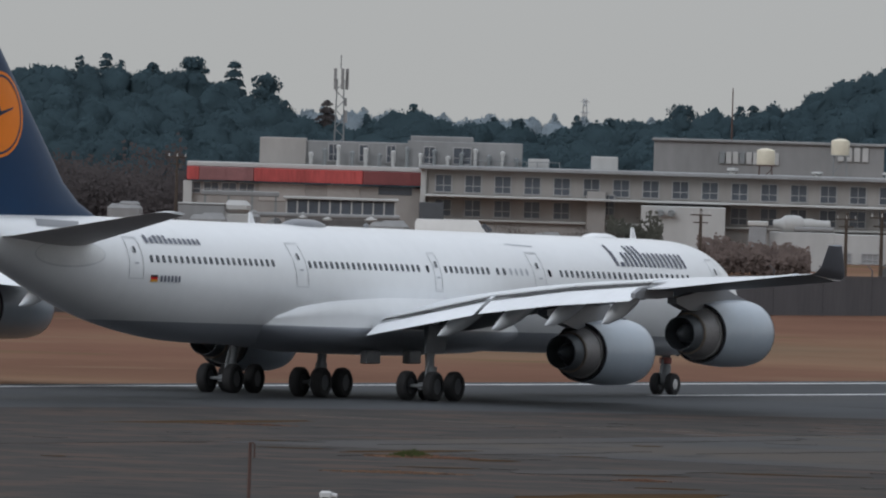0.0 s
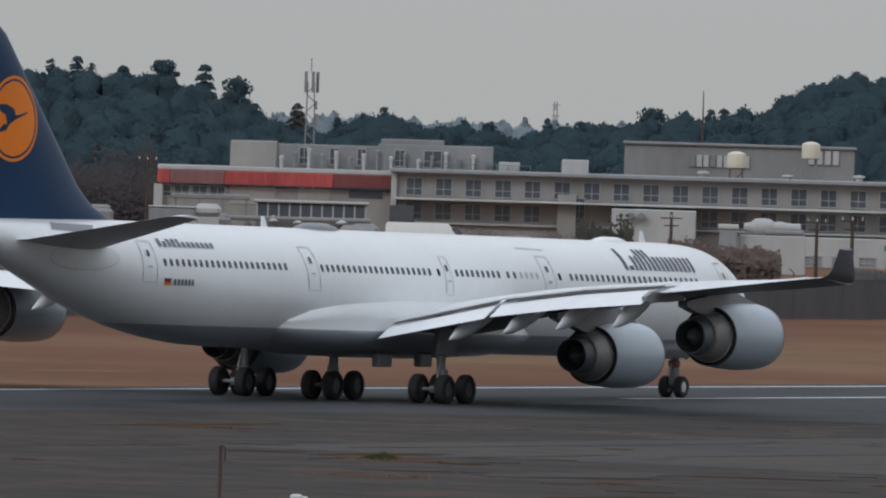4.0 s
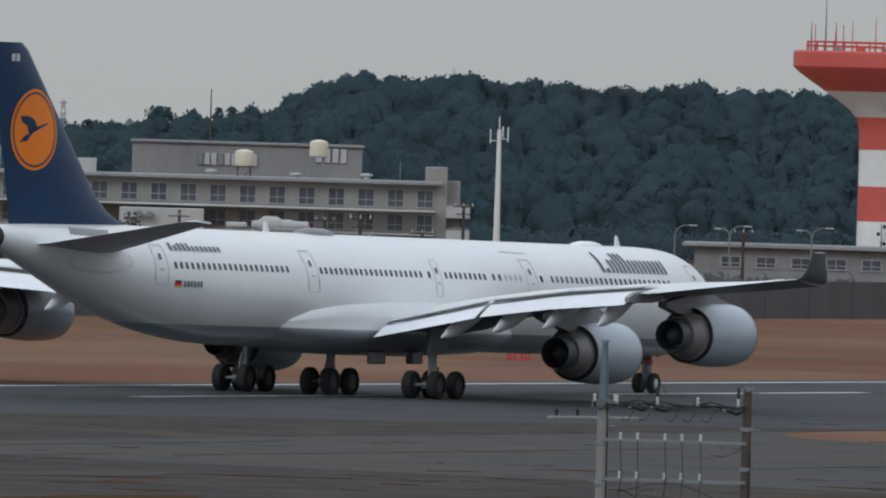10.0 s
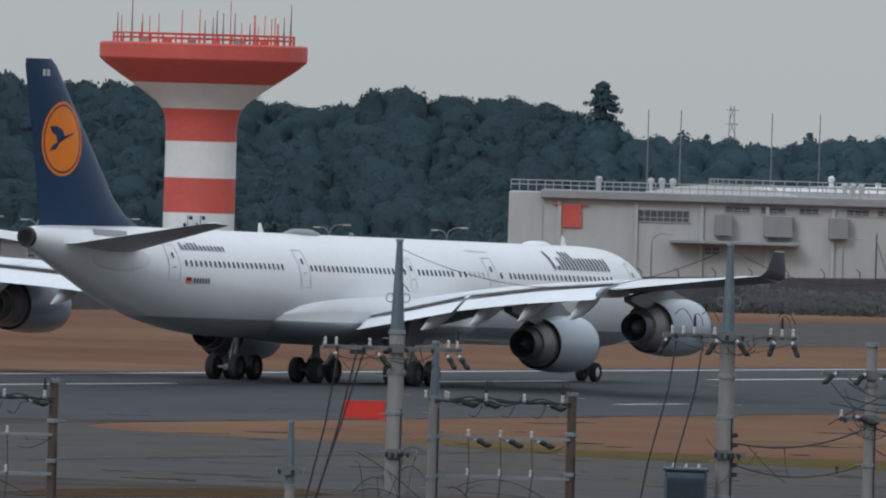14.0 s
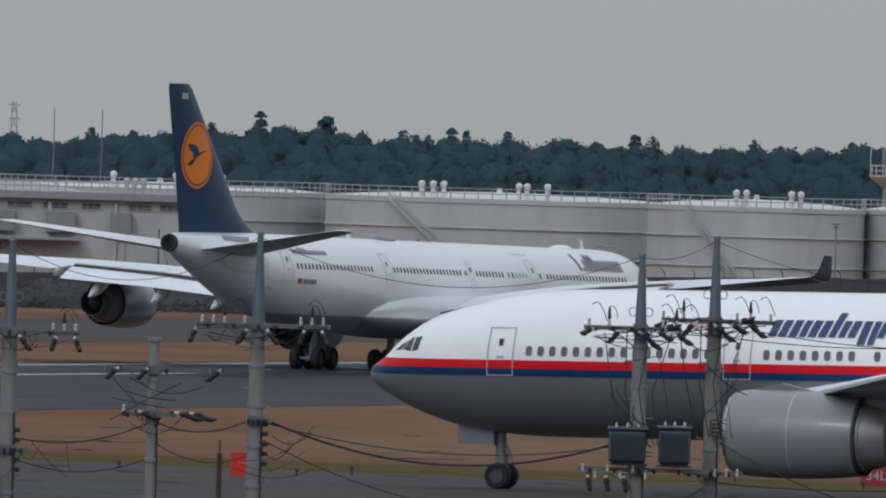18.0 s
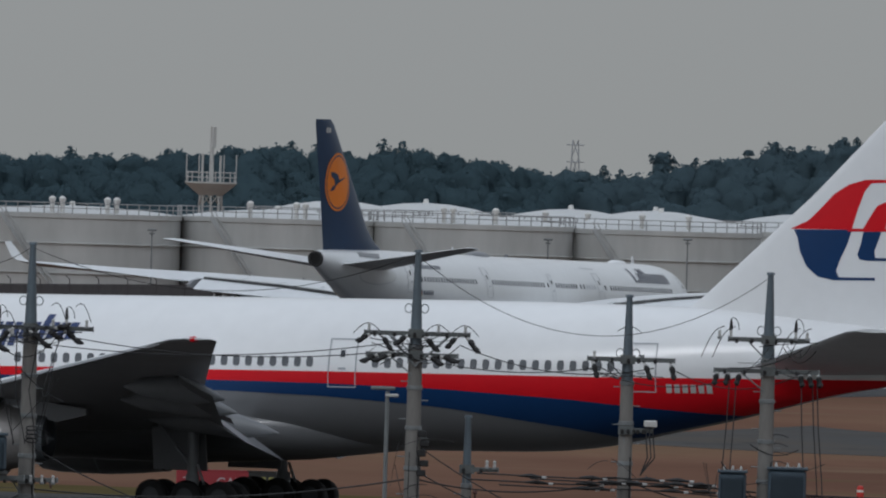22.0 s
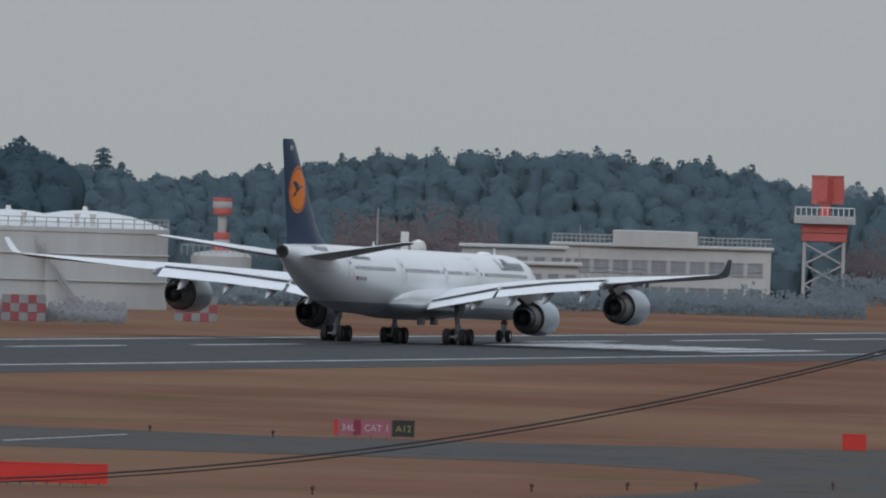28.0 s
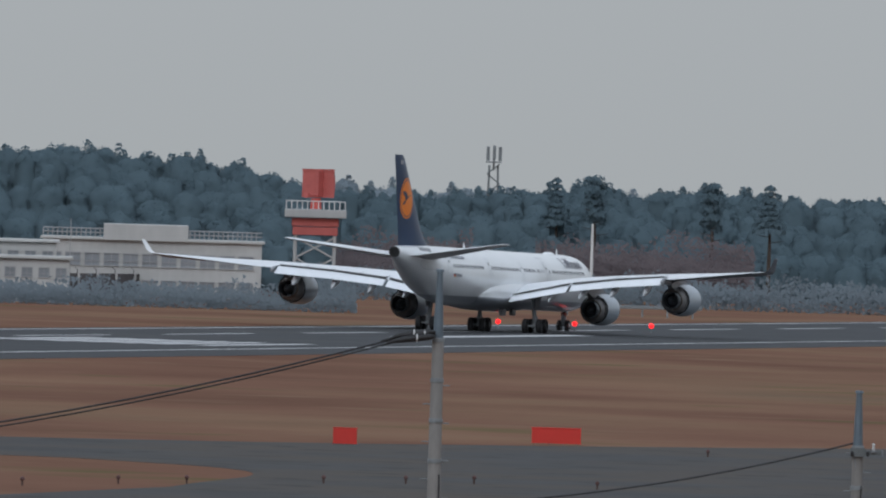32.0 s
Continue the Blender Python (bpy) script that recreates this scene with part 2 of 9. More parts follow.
def leaves(name, color, vary, size, firm=0.35, thru=0.4):
    """Foliage whose many small faces share a softened normal, bent up and towards the camera, each clump a little
    different.
    """
    m = mat(name, color, 0.95, 0, vary, size, 0, 5)
    n, l = m.node_tree.nodes, m.node_tree.links
    b = n["Principled BSDF"]
    b.inputs["Specular IOR Level"].default_value = 0.1
    geo, a, c = n.new("ShaderNodeNewGeometry"), n.new("ShaderNodeVectorMath"), n.new("ShaderNodeVectorMath")
    a.operation, c.operation = "MULTIPLY_ADD", "NORMALIZE"
    a.inputs[1].default_value, a.inputs[2].default_value = (firm, firm, firm), (-0.06, -0.4, 0.4)
    l.new(geo.outputs["Normal"], a.inputs[0])
    l.new(a.outputs[0], c.inputs[0])
    rough, bp = n.new("ShaderNodeTexNoise"), n.new("ShaderNodeBump")
    rough.inputs["Scale"].default_value, rough.inputs["Detail"].default_value = 1.6, 6
    l.new(n["Texture Coordinate"].outputs["Object"], rough.inputs["Vector"])
    l.new(rough.outputs[0], bp.inputs["Height"])
    bp.inputs["Strength"].default_value, bp.inputs["Distance"].default_value = 0.18, 0.3
    l.new(c.outputs[0], bp.inputs["Normal"])
    l.new(bp.outputs[0], b.inputs["Normal"])
    mul, rng = n.new("ShaderNodeVectorMath"), n.new("ShaderNodeMapRange")
    mul.operation = "SCALE"
    l.new(geo.outputs["Random Per Island"], rng.inputs[0])
    rng.inputs[3].default_value, rng.inputs[4].default_value = 1 - 0.25 * firm, 1 + 0.25 * firm
    src = [x for x in n if x.type == "VECT_MATH" and x.operation == "SCALE"][0]
    l.new(src.outputs[0], mul.inputs[0])
    l.new(rng.outputs[0], mul.inputs["Scale"])
    l.new(mul.outputs[0], b.inputs["Base Color"])
    # some light passes through the leaves
    thin, both = n.new("ShaderNodeBsdfTranslucent"), n.new("ShaderNodeMixShader")
    both.inputs[0].default_value = thru
    l.new(mul.outputs[0], thin.inputs["Color"])
    l.new(b.outputs[0], both.inputs[1])
    l.new(thin.outputs[0], both.inputs[2])
    l.new(both.outputs[0], n["Material Output"].inputs["Surface"])
    return m


# air haze is mixed into the bluish, rust, slate and pale foliage colours below
leaf_far = leaves("hazed_blue_green_leaves", (0.08, 0.128, 0.152), 0.16, 8, 0.16, 0.5)
leaf_mid = leaves("hazed_slate_green_leaves", (0.098, 0.148, 0.175), 0.13, 8, 0.13, 0.5)
leaf_mist = leaves("hazed_grey_blue_leaves", (0.155, 0.215, 0.246), 0.1, 10, 0.1, 0.5)
leaf_near = leaves("hazed_evergreen_leaves", (0.066, 0.102, 0.119), 0.2, 8, 0.18, 0.5)
leaf_blue = leaves("hazed_pale_leaves", (0.26, 0.31, 0.345), 0.15, 14)
leaf_rust = leaves("hazed_autumn_leaves", (0.21, 0.178, 0.183), 0.18, 5, 0.15, 0.5)
scrub = leaves("hazed_bare_scrub", (0.29, 0.31, 0.332), 0.3, 5, 0.15, 0.5)
scrub_pale = leaves("hazed_pale_scrub", (0.32, 0.325, 0.335), 0.3, 5, 0.15, 0.5)
scrub_dark = leaves("dark_winter_scrub", (0.125, 0.128, 0.128), 0.3, 5, 0.15, 0.5)
scrub_slate = leaves("hazed_slate_scrub", (0.225, 0.262, 0.288), 0.2, 9, 0.15, 0.5)
leaf_dun = leaves("dark_brown_bare_trees", (0.1, 0.088, 0.088), 0.3, 4, .2, .5)
leaf_russet = leaves("russet_half_bare_twigs", (0.185, 0.145, 0.13), 0.35, 3, .2, .5)
leaf_moss = leaves("moss_brown_leaves", (0.09, 0.09, 0.075), 0.3, 3, .2, .5)
twigs = leaves("brown_bare_twigs", (0.19, 0.165, 0.155), 0.35, 3)
fence_grey = mat("weathered_fence_board", (0.085, 0.08, 0.084), 0.9, 0, 0.25, 3, streak=(1, 1, 0.2))

# ---------------------------------------------------------------- building blocks


class Mesh:
    """Collects corners and faces of one mesh."""

    def __init__(self):
        self.v, self.f, self.k = [], [], []

    def add(self, verts, faces, k=0):
        o = len(self.v)
        self.v += [tuple(p) for p in verts]
        self.f += [tuple(i + o for i in f) for f in faces]
        self.k += [k] * len(faces)
        return self

    def box(self, c, s, m=None, k=0, top=1.0):
        """A box about c of size s; top scales its upper face."""
        q = [(-.5, -.5, -.5, 1), (.5, -.5, -.5, 1), (.5, .5, -.5, 1), (-.5, .5, -.5, 1), (-.5, -.5, .5, top), (.5, -.5, .5, top), (.5, .5, .5, top), (-.5, .5, .5, top)]
        p = [Vector((x * s[0] * w, y * s[1] * w, z * s[2])) for x, y, z, w in q]
        p = [(m @ a if m else a) + Vector(c) for a in p]
        return self.add(p, [(3, 2, 1, 0), (4, 5, 6, 7), (0, 1, 5, 4), (1, 2, 6, 5), (2, 3, 7, 6), (3, 0, 4, 7)], k)

    def slab(self, c, s, e=0.05, k=0):
        """A box with its edges cut back by e."""
        rings = []
        for z, d in ((-.5 * s[2], e), (-.5 * s[2] + e, 0), (.5 * s[2] - e, 0), (.5 * s[2], e)):
            x, y = s[0] / 2 - d, s[1] / 2 - d
            b = e if d == 0 else e * 0.6
            rings.append([Vector(c) + Vector(p + (z,)) for p in ((-x + b, -y), (x - b, -y), (x, -y + b), (x, y - b), (x - b, y), (-x + b, y), (-x, y - b), (-x, -y + b))])
        return self.loft(rings, k=k)

    def loft(self, rings, caps=True, k=0, closed=True):
        n, o = len(rings[0]), []
        v = [p for r in rings for p in r]
        for i in range(len(rings) - 1):
            for j in range(n if closed else n - 1):
                a, b = i * n + j, i * n + (j + 1) % n
                o.append((a, b, b + n, a + n))
        if caps:
            o += [tuple(reversed(range(n))), tuple(range(len(v) - n, len(v)))]
        return self.add(v, o, k)

    def rod(self, a, b, r0, r1=None, n=8, k=0, caps=True):
        a, b = Vector(a), Vector(b)
        r1 = r0 if r1 is None else r1
        q = (b - a).to_track_quat("Z", "Y").to_matrix()
        ring = [q @ Vector((math.cos(6.2832 * i / n), math.sin(6.2832 * i / n), 0)) for i in range(n)]
        return self.loft([[a + p * r0 for p in ring], [b + p * r1 for p in ring]], caps, k)

    def lathe(self, prof, c=(0, 0, 0), axis="z", n=24, k=0, caps=True, squash=1.0):
        """Turns (radius, height) pairs about an axis through c."""
        rings = []
        for r, h in prof:
            ring = []
            for i in range(n):
                a = 6.283185 * i / n
                x, y = r * math.cos(a), r * math.sin(a) * squash
                p = {"z": (x, y, h), "y": (x, h, y), "x": (h, x, y)}[axis]
                ring.append(Vector(p) + Vector(c))
            rings.append(ring)
        return self.loft(rings, caps, k)

    def pane(self, poly, thick, m, k=0):
        """A flat outline in local x, y, given thickness along local z, posed by m."""
        n = len(poly)
        v = [m @ Vector((x, y, 0)) for x, y in poly] + [m @ Vector((x, y, thick)) for x, y in poly]
        f = [tuple(reversed(range(n))), tuple(range(n, 2 * n))] + [(i, (i + 1) % n, (i + 1) % n + n, i + n) for i in range(n)]
        return self.add(v, f, k)

    def wire(self, pts, r, n=5, k=0):
        """A round cable along points."""
        rings = []
        for i, p in enumerate(pts):
            d = Vector(pts[min(i + 1, len(pts) - 1)]) - Vector(pts[max(i - 1, 0)])
            q = d.to_track_quat("Z", "Y").to_matrix()
            rings.append([Vector(p) + q @ Vector((r * math.cos(6.2832 * j / n), r * math.sin(6.2832 * j / n), 0)) for j in range(n)])
        return self.loft(rings, True, k)

    def data(self, name, mats, smooth=35):
        me = bpy.data.meshes.new(name)
        me.from_pydata(self.v, [], self.f)
        for m in mats if isinstance(mats, (list, tuple)) else [mats]:
            me.materials.append(m)
        if any(self.k):
            me.polygons.foreach_set("material_index", self.k)
        if len(self.f) < 30000:
            b = bmesh.new()
            b.from_mesh(me)
            bmesh.ops.recalc_face_normals(b, faces=b.faces)
            b.to_mesh(me)
            b.free()
        if smooth:
            me.shade_smooth()
            me.set_sharp_from_angle(angle=radians(smooth))
        me.update()
        return me


def part(name, bm, material, parent, label="", smooth=35, m=None):
    """Links a mesh as one object under a thing or a part."""
    ob = new(name, bm if isinstance(bm, bpy.types.Mesh) else bm.data(name, material, smooth))
    ob.parent = parent
    if m is not None:
        ob.matrix_basis = m
    return tagged(ob, label)


def thing(name, m, label, category, group="", kind="", bm=None, material=None, smooth=35):
    """A top-level thing: an Empty at its base, or a mesh."""
    ob = new(name, bm.data(name, material, smooth) if bm else None)
    ob.matrix_basis = m
    return tagged(ob, label, category, group, kind)


# The runway's own axes: a metres along it, b metres to its right as the jet rolls.
RWY = radians(29.61)
RX, RY = 0.6, 741.08


def ab(a, b, z=0.0):
    return Vector((RX + a * math.sin(RWY) + b * math.cos(RWY), RY + a * math.cos(RWY) - b * math.sin(RWY), z))


def polar(bearing, dist, z=0.0):
    return Vector((dist * math.sin(radians(bearing)), dist * math.cos(radians(bearing)), z))


def facing(bearing, dist, z=0.0, turn=0.0):
    """A pose at that bearing and distance whose local -y looks to the camera's hill and whose x runs to the right."""
    p = polar(bearing, dist, z)
    return pose(p.x, p.y, p.z, 0, 0, -bearing + turn)

# ---------------------------------------------------------------- ground, runway, taxiways
g = Mesh()
g.add([(-5000, -1500, 0), (5000, -1500, 0), (5000, 6000, 0), (-5000, 6000, 0)], [(0, 1, 2, 3)])
thing("ground", Matrix(), "brown dry winter grass of the airfield", "ground", kind="structure", bm=g, material=straw, smooth=0)


def paved(name, outline, material, label, z=0.02, category="road", kind="structure"):
    """A thin paved sheet whose outline is given in the runway's axes."""
    c = Vector((sum(p[0] for p in outline) / len(outline), sum(p[1] for p in outline) / len(outline)))
    o = pose(*ab(c.x, c.y), 0, 0, -math.degrees(RWY))
    m = Mesh().pane([(b - c.y, a - c.x) for a, b in outline], z, Matrix())
    return thing(name, o, label, category, kind=kind, bm=m, material=material, smooth=0)


def fillet(a0, b0, a1, b1, a2, b2, n=8):
    """Points of a rounded corner from one end by the corner to the other end."""
    return [((1 - t) ** 2 * a0 + 2 * t * (1 - t) * a1 + t * t * a2, (1 - t) ** 2 * b0 + 2 * t * (1 - t) * b1 + t * t * b2) for t in [i / n for i in range(n + 1)]]


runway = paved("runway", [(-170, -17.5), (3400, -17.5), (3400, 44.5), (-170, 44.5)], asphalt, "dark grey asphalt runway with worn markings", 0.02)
paved("taxiway", [(-98, 44.5)] + fillet(9, 44.5, -15, 44.5, -17, 68) + [(-17, 150)] + fillet(-17, 150, -17, 176, 20, 178) + [(57.6, 177.9), (68, 176.3)]
      + fillet(86, 174, 104, 171, 112, 163.8) + fillet(120, 156, 124, 147, 116, 130) + fillet(116, 118, 116, 92, 150, 86) + fillet(200, 80, 174, 92, 172, 118) + fillet(170, 124, 168, 150, 230, 174) + [(900, 192), (900, 262), (-98, 262)],
      taxi_asphalt, "pale grey asphalt taxiway", 0.016)
paved("far_taxiway", [(292, -62)] + fillet(300, -56, 306, -53, 330, -53) + [(560, -53)] + fillet(640, -60, 700, -70, 690, -104) + [(430, -105)] + fillet(420, -105, 390, -106, 370, -96),
      taxi_asphalt, "grey asphalt taxiway beyond the runway", 0.016)
paved("apron", [(-420, 16), (-170, 16), (-170, 44.5), (-98, 44.5), (-98, 262), (-420, 262)], shoulder, "brownish weathered asphalt apron", 0.012, "apron")
paved("runway_shoulder", [(-420, 4), (-60, 9)] + fillet(-40, 11, -18, 20, -8, 30) + [(0, 34), (12, 44.5), (-98, 44.5), (-420, 44.5)], shoulder, "brownish weathered asphalt beside the runway", 0.0235, "road")
paved("grass_edge", [(-15, 70), (-15, 150), (-22, 160), (-30, 152), (-31.5, 130), (-31, 110), (-32, 96), (-29, 84), (-21, 74)], mat("greenish_winter_grass", (0.1, 0.08, 0.038), 0.95, 0, 0.3, 5, 0.04, 12, shine=0), "greenish strip of grass along the taxiway", 0.024, "grass")
rnd = random.Random(4)
dead_grass = mat("dead_brown_grass", (0.075, 0.05, 0.03), 0.95, 0, 0.4, 1.5, shine=0)
dirt = mat("dark_dirt", (0.018, 0.013, 0.01), 0.95, 0, 0.5, 2)
for a, b, la, lb, pm in ((-66, 26, 9, 1.2, dead_grass), (-55, 33, 14, .5, dirt), (-82, 41, 9, .6, dirt), (-100, 55, 5, 1.0, dead_grass), (-98, 58, 11, .7, dirt), (-118, 74, 6, 2.2, dirt), (-178, 70, 12, 2.4, dead_grass), (-205, 88, 10, 2.6, dirt), (-150, 92, 7, 2.0, dead_grass), (-112, 104, 11, 4.0, dead_grass), (-132, 118, 14, 6.0, dead_grass), (-76, 49, 16, .4, dirt), (-60, 60, 20, .4, dirt), (-45, 78, 22, .5, dirt)):
    ring = [(a + la * (0.7 + 0.6 * rnd.random()) * math.cos(i * 0.45), b + lb * (0.7 + 0.6 * rnd.random()) * math.sin(i * 0.45)) for i in range(14)]
    paved("grass_patch", ring, pm, "ragged patch of dry grass and dirt on asphalt", 0.03, "grass", "stuff")


def line(a0, b0, a1, b1, w, material=white_line, name="painted_line", label="worn white painted line on asphalt", parent=None):
    d = Vector((a1 - a0, b1 - b0)).normalized() * (w / 2)
    return paved(name, [(a0 - d.y, b0 + d.x), (a0 + d.y, b0 - d.x), (a1 + d.y, b1 - d.x), (a1 - d.y, b1 + d.x)], material, label, 0.026, "marking")


line(-60, -14.5, 3300, -14.5, 0.9)
line(89, 31.0, 97, 31.2, 0.6)
line(240, 32.4, 3300, 33.8, 0.8)
for i in range(24):
    line(20 + i * 50, 0, 50 + i * 50, 0, 0.9)
for b in (5.5, 8.5, 11.5, 14.5, 17.5, 20.5, 24.5):
    line(640, b, 676, b, 1.8, name="threshold_bar", label="white threshold bar painted on the runway")
line(760, 12, 830, 12, 3.0, name="touchdown_bar", label="white touchdown bar painted on the runway")
line(-49, 20, -49, 255, 0.35, yellow_line, label="worn yellow taxiway line")
for i in range(12):
    line(130 + i * 2.5, 122.3 - i * .2, 131.3 + i * 2.5, 122.2 - i * .2, 0.35)


# crumbs of dirt and grass in the joints of the pavement
rnd = random.Random(21)


def crumbs(name, n, a0, a1, b0, b1, smallest, largest, material, label):
    m = Mesh()
    for _ in range(n):
        p = ab(rnd.uniform(a0, a1), rnd.uniform(b0, b1))
        wx, wy = rnd.uniform(smallest, largest), rnd.uniform(.35, 1.2)
        k = rnd.randint(6, 9)
        ring = [(p.x + wx * rnd.uniform(.4, 1) * math.cos(6.2832 * i / k), p.y + wy * rnd.uniform(.4, 1) * math.sin(6.2832 * i / k)) for i in range(k)]
        m.pane(ring, .012, Matrix.Translation((0, 0, .024)))
    thing(name, Matrix(), label, "dirt", kind="stuff", bm=m, material=material, smooth=0)


crumbs("dirt_patches", 90, -135, 20, 30, 120, .2, 1.3, dirt, "scattered dark dirt on the asphalt")
crumbs("grass_tufts", 26, -140, -70, 28, 110, .5, 2.4, dead_grass, "scattered dry grass on the asphalt")
crumbs("dust_patches", 40, -90, 60, 30, 110, .6, 3.0, mat("pale_dust", (.062, .056, .05), .95, 0, .3, 2), "pale dust on the asphalt")


def blades(x, y, wx, wy, n, h, material, label, seed):
    """A clump of upright grass blades."""
    r, m = random.Random(seed), Mesh()
    for _ in range(n):
        a, q = r.random() * 6.2832, math.sqrt(r.random())
        px, py, hh = x + wx * q * math.cos(a), y + wy * q * math.sin(a), h * r.uniform(.4, 1) * (1.1 - q)
        lx, ly = r.uniform(-.1, .1), r.uniform(-.1, .1)
        m.add([(px - .03, py, .02), (px + .03, py, .02), (px + lx, py + ly, hh + .03)], [(0, 1, 2)])
    thing("grass_clump", Matrix(), label, "grass", kind="stuff", bm=m, material=material, smooth=0)


tuft_green = mat("green_weed", (.05, .062, .022), .9, 0, .4, .4, shine=.1)
blades(-1.0, 617.4, 1.0, 1.2, 900, .42, tuft_green, "green weeds in a crack of the asphalt", 3)
blades(-.6, 616.8, 2.3, 1.6, 900, .16, straw, "dry grass round the weeds", 4)
blades(-1.5, 591.4, 3.0, 1.8, 700, .12, straw, "dry grass in a crack of the asphalt", 5)
blades(7.7, 589.4, 1.2, 1.2, 300, .14, straw, "dry grass in a crack of the asphalt", 6)
blades(-8.2, 666.6, 2.4, 1.2, 500, .1, straw, "dry grass in a crack of the asphalt", 7)

# a pale concrete strip with two small lamps at the runway's edge
strip_base = thing("concrete_strip", pose(31.8, 736.2, 0, 0, 0, 38), "pale concrete strip beside the runway with small lamps", "kerb")
part("slab", Mesh().slab((0, 0, .07), (5.4, .5, .14), .03), mat("pale_concrete", (.24, .23, .215), .9, 0, .25, 1), strip_base, smooth=0)
for x in (-2.3, -1.0):
    part("lamp", Mesh().lathe([(.05, .1), (.06, .3), (.1, .34), (.08, .44), (.02, .47)], (x, 0, 0), "z", 8), dirt, strip_base)


# ---------------------------------------------------------------- aircraft
class Hull:
    """Fuselage sections (y, centre height, half width, half height), nose first."""

    def __init__(self, rows, stance=(0.0, 0.0)):
        self.rows, self.stance = rows, stance

    def at(self, y):
        r = self.rows
        for p, q in zip(r, r[1:]):
            if p[0] >= y >= q[0]:
                t = (p[0] - y) / (p[0] - q[0])
                return [p[i] + (q[i] - p[i]) * t for i in (1, 2, 3)]
        return list(r[0][1:] if y > r[0][0] else r[-1][1:])

    def skin(self, y, z, side=1, out=0.012):
        """The point of the skin at y and height z on one side, moved outwards."""
        zc, w, h = self.at(y)
        s = max(-0.999, min(0.999, (z - zc) / h))
        c = math.sqrt(1 - s * s)
        n = Vector((c / w, 0, s / h)).normalized()
        return Vector((side * (w * c + n.x * out), y, z + n.z * out + self.lift(y)))

    def lift(self, y):
        """How far the hull's stance raises it at y."""
        return self.stance[0] - self.stance[1] * y

    def mesh(self, n=48, fine=None):
        ys = fine or [r[0] for r in self.rows]
        rings = []
        for y in ys:
            zc, w, h = self.at(y)
            rings.append([Vector((w * math.sin(6.283185 * i / n), y, self.lift(y) + zc + h * math.cos(6.283185 * i / n))) for i in range(n)])
        return Mesh().loft(rings)


def smooth_rows(rows, k=4):
    """Catmull-Rom through the section rows, for a fair curve."""
    out = []
    for i in range(len(rows) - 1):
        p = [rows[max(i - 1, 0)], rows[i], rows[i + 1], rows[min(i + 2, len(rows) - 1)]]
        for j in range(k):
            t = j / k
            y = rows[i][0] + (rows[i + 1][0] - rows[i][0]) * t
            vals = [y]
            for c in (1, 2, 3):
                m0 = (p[2][c] - p[0][c]) / (p[2][0] - p[0][0]) * (p[2][0] - p[1][0])
                m1 = (p[3][c] - p[1][c]) / (p[3][0] - p[1][0]) * (p[2][0] - p[1][0])
                vals.append((2 * t**3 - 3 * t * t + 1) * p[1][c] + (t**3 - 2 * t * t + t) * m0 + (-2 * t**3 + 3 * t * t) * p[2][c] + (t**3 - t * t) * m1)
            out.append(tuple(vals))
    return out + [rows[-1]]


FOIL = [(0, 0), (.02, .3), (.07, .55), (.16, .8), (.3, .98), (.45, .98), (.62, .78), (.8, .44), (1, .02), (1, -.02), (.8, -.2), (.62, -.4), (.45, -.55), (.3, -.6), (.16, -.52), (.07, -.38), (.02, -.2)]


def wing_mesh(rows, side=1, upright=False):
    """Lofts aerofoil sections: (span, leading edge y, chord, height, thickness ratio, degrees by which the trailing edge hangs)."""
    rings = []
    for span, le, chord, z, tc, tilt in rows:
        ring, a = [], radians(tilt)
        for u, w in FOIL:
            y, h = -u * chord, w * tc * chord * 0.62
            if upright:
                ring.append(Vector((w * tc * chord * 0.5 if w >= 0 else -FOIL_UP(u) * tc * chord * 0.5, le + y, span)))
            else:
                ring.append(Vector((side * span, le + y * math.cos(a) + h * math.sin(a), z + h * math.cos(a) + y * math.sin(a))))
        rings.append(ring)
    return Mesh().loft(rings)


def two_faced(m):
    """Gives the underside of a wing its second colour, which has the shade painted in."""
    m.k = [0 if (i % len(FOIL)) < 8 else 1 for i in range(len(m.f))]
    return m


def FOIL_UP(u):
    up = FOIL[:9]
    for p, q in zip(up, up[1:]):
        if p[0] <= u <= q[0]:
            return p[1] + (q[1] - p[1]) * (u - p[0]) / (q[0] - p[0])
    return 0.0


def decal(poly, place, rings=3):
    """A convex painted outline laid on a curved skin; place(u, v) gives the point."""
    cu, cv = sum(p[0] for p in poly) / len(poly), sum(p[1] for p in poly) / len(poly)
    edge = []
    for p, q in zip(poly, poly[1:] + poly[:1]):
        for t in (0, 0.34, 0.67):
            edge.append((p[0] + (q[0] - p[0]) * t, p[1] + (q[1] - p[1]) * t))
    v, f, n = [], [], len(edge)
    for i in range(rings):
        s = 1 - i / rings
        v += [place(cu + (u - cu) * s, cv + (w - cv) * s) for u, w in edge]
    for i in range(rings - 1):
        f += [(i * n + j, i * n + (j + 1) % n, (i + 1) * n + (j + 1) % n, (i + 1) * n + j) for j in range(n)]
    v.append(place(cu, cv))
    f += [((rings - 1) * n + j, (rings - 1) * n + (j + 1) % n, len(v) - 1) for j in range(n)]
    return v, f


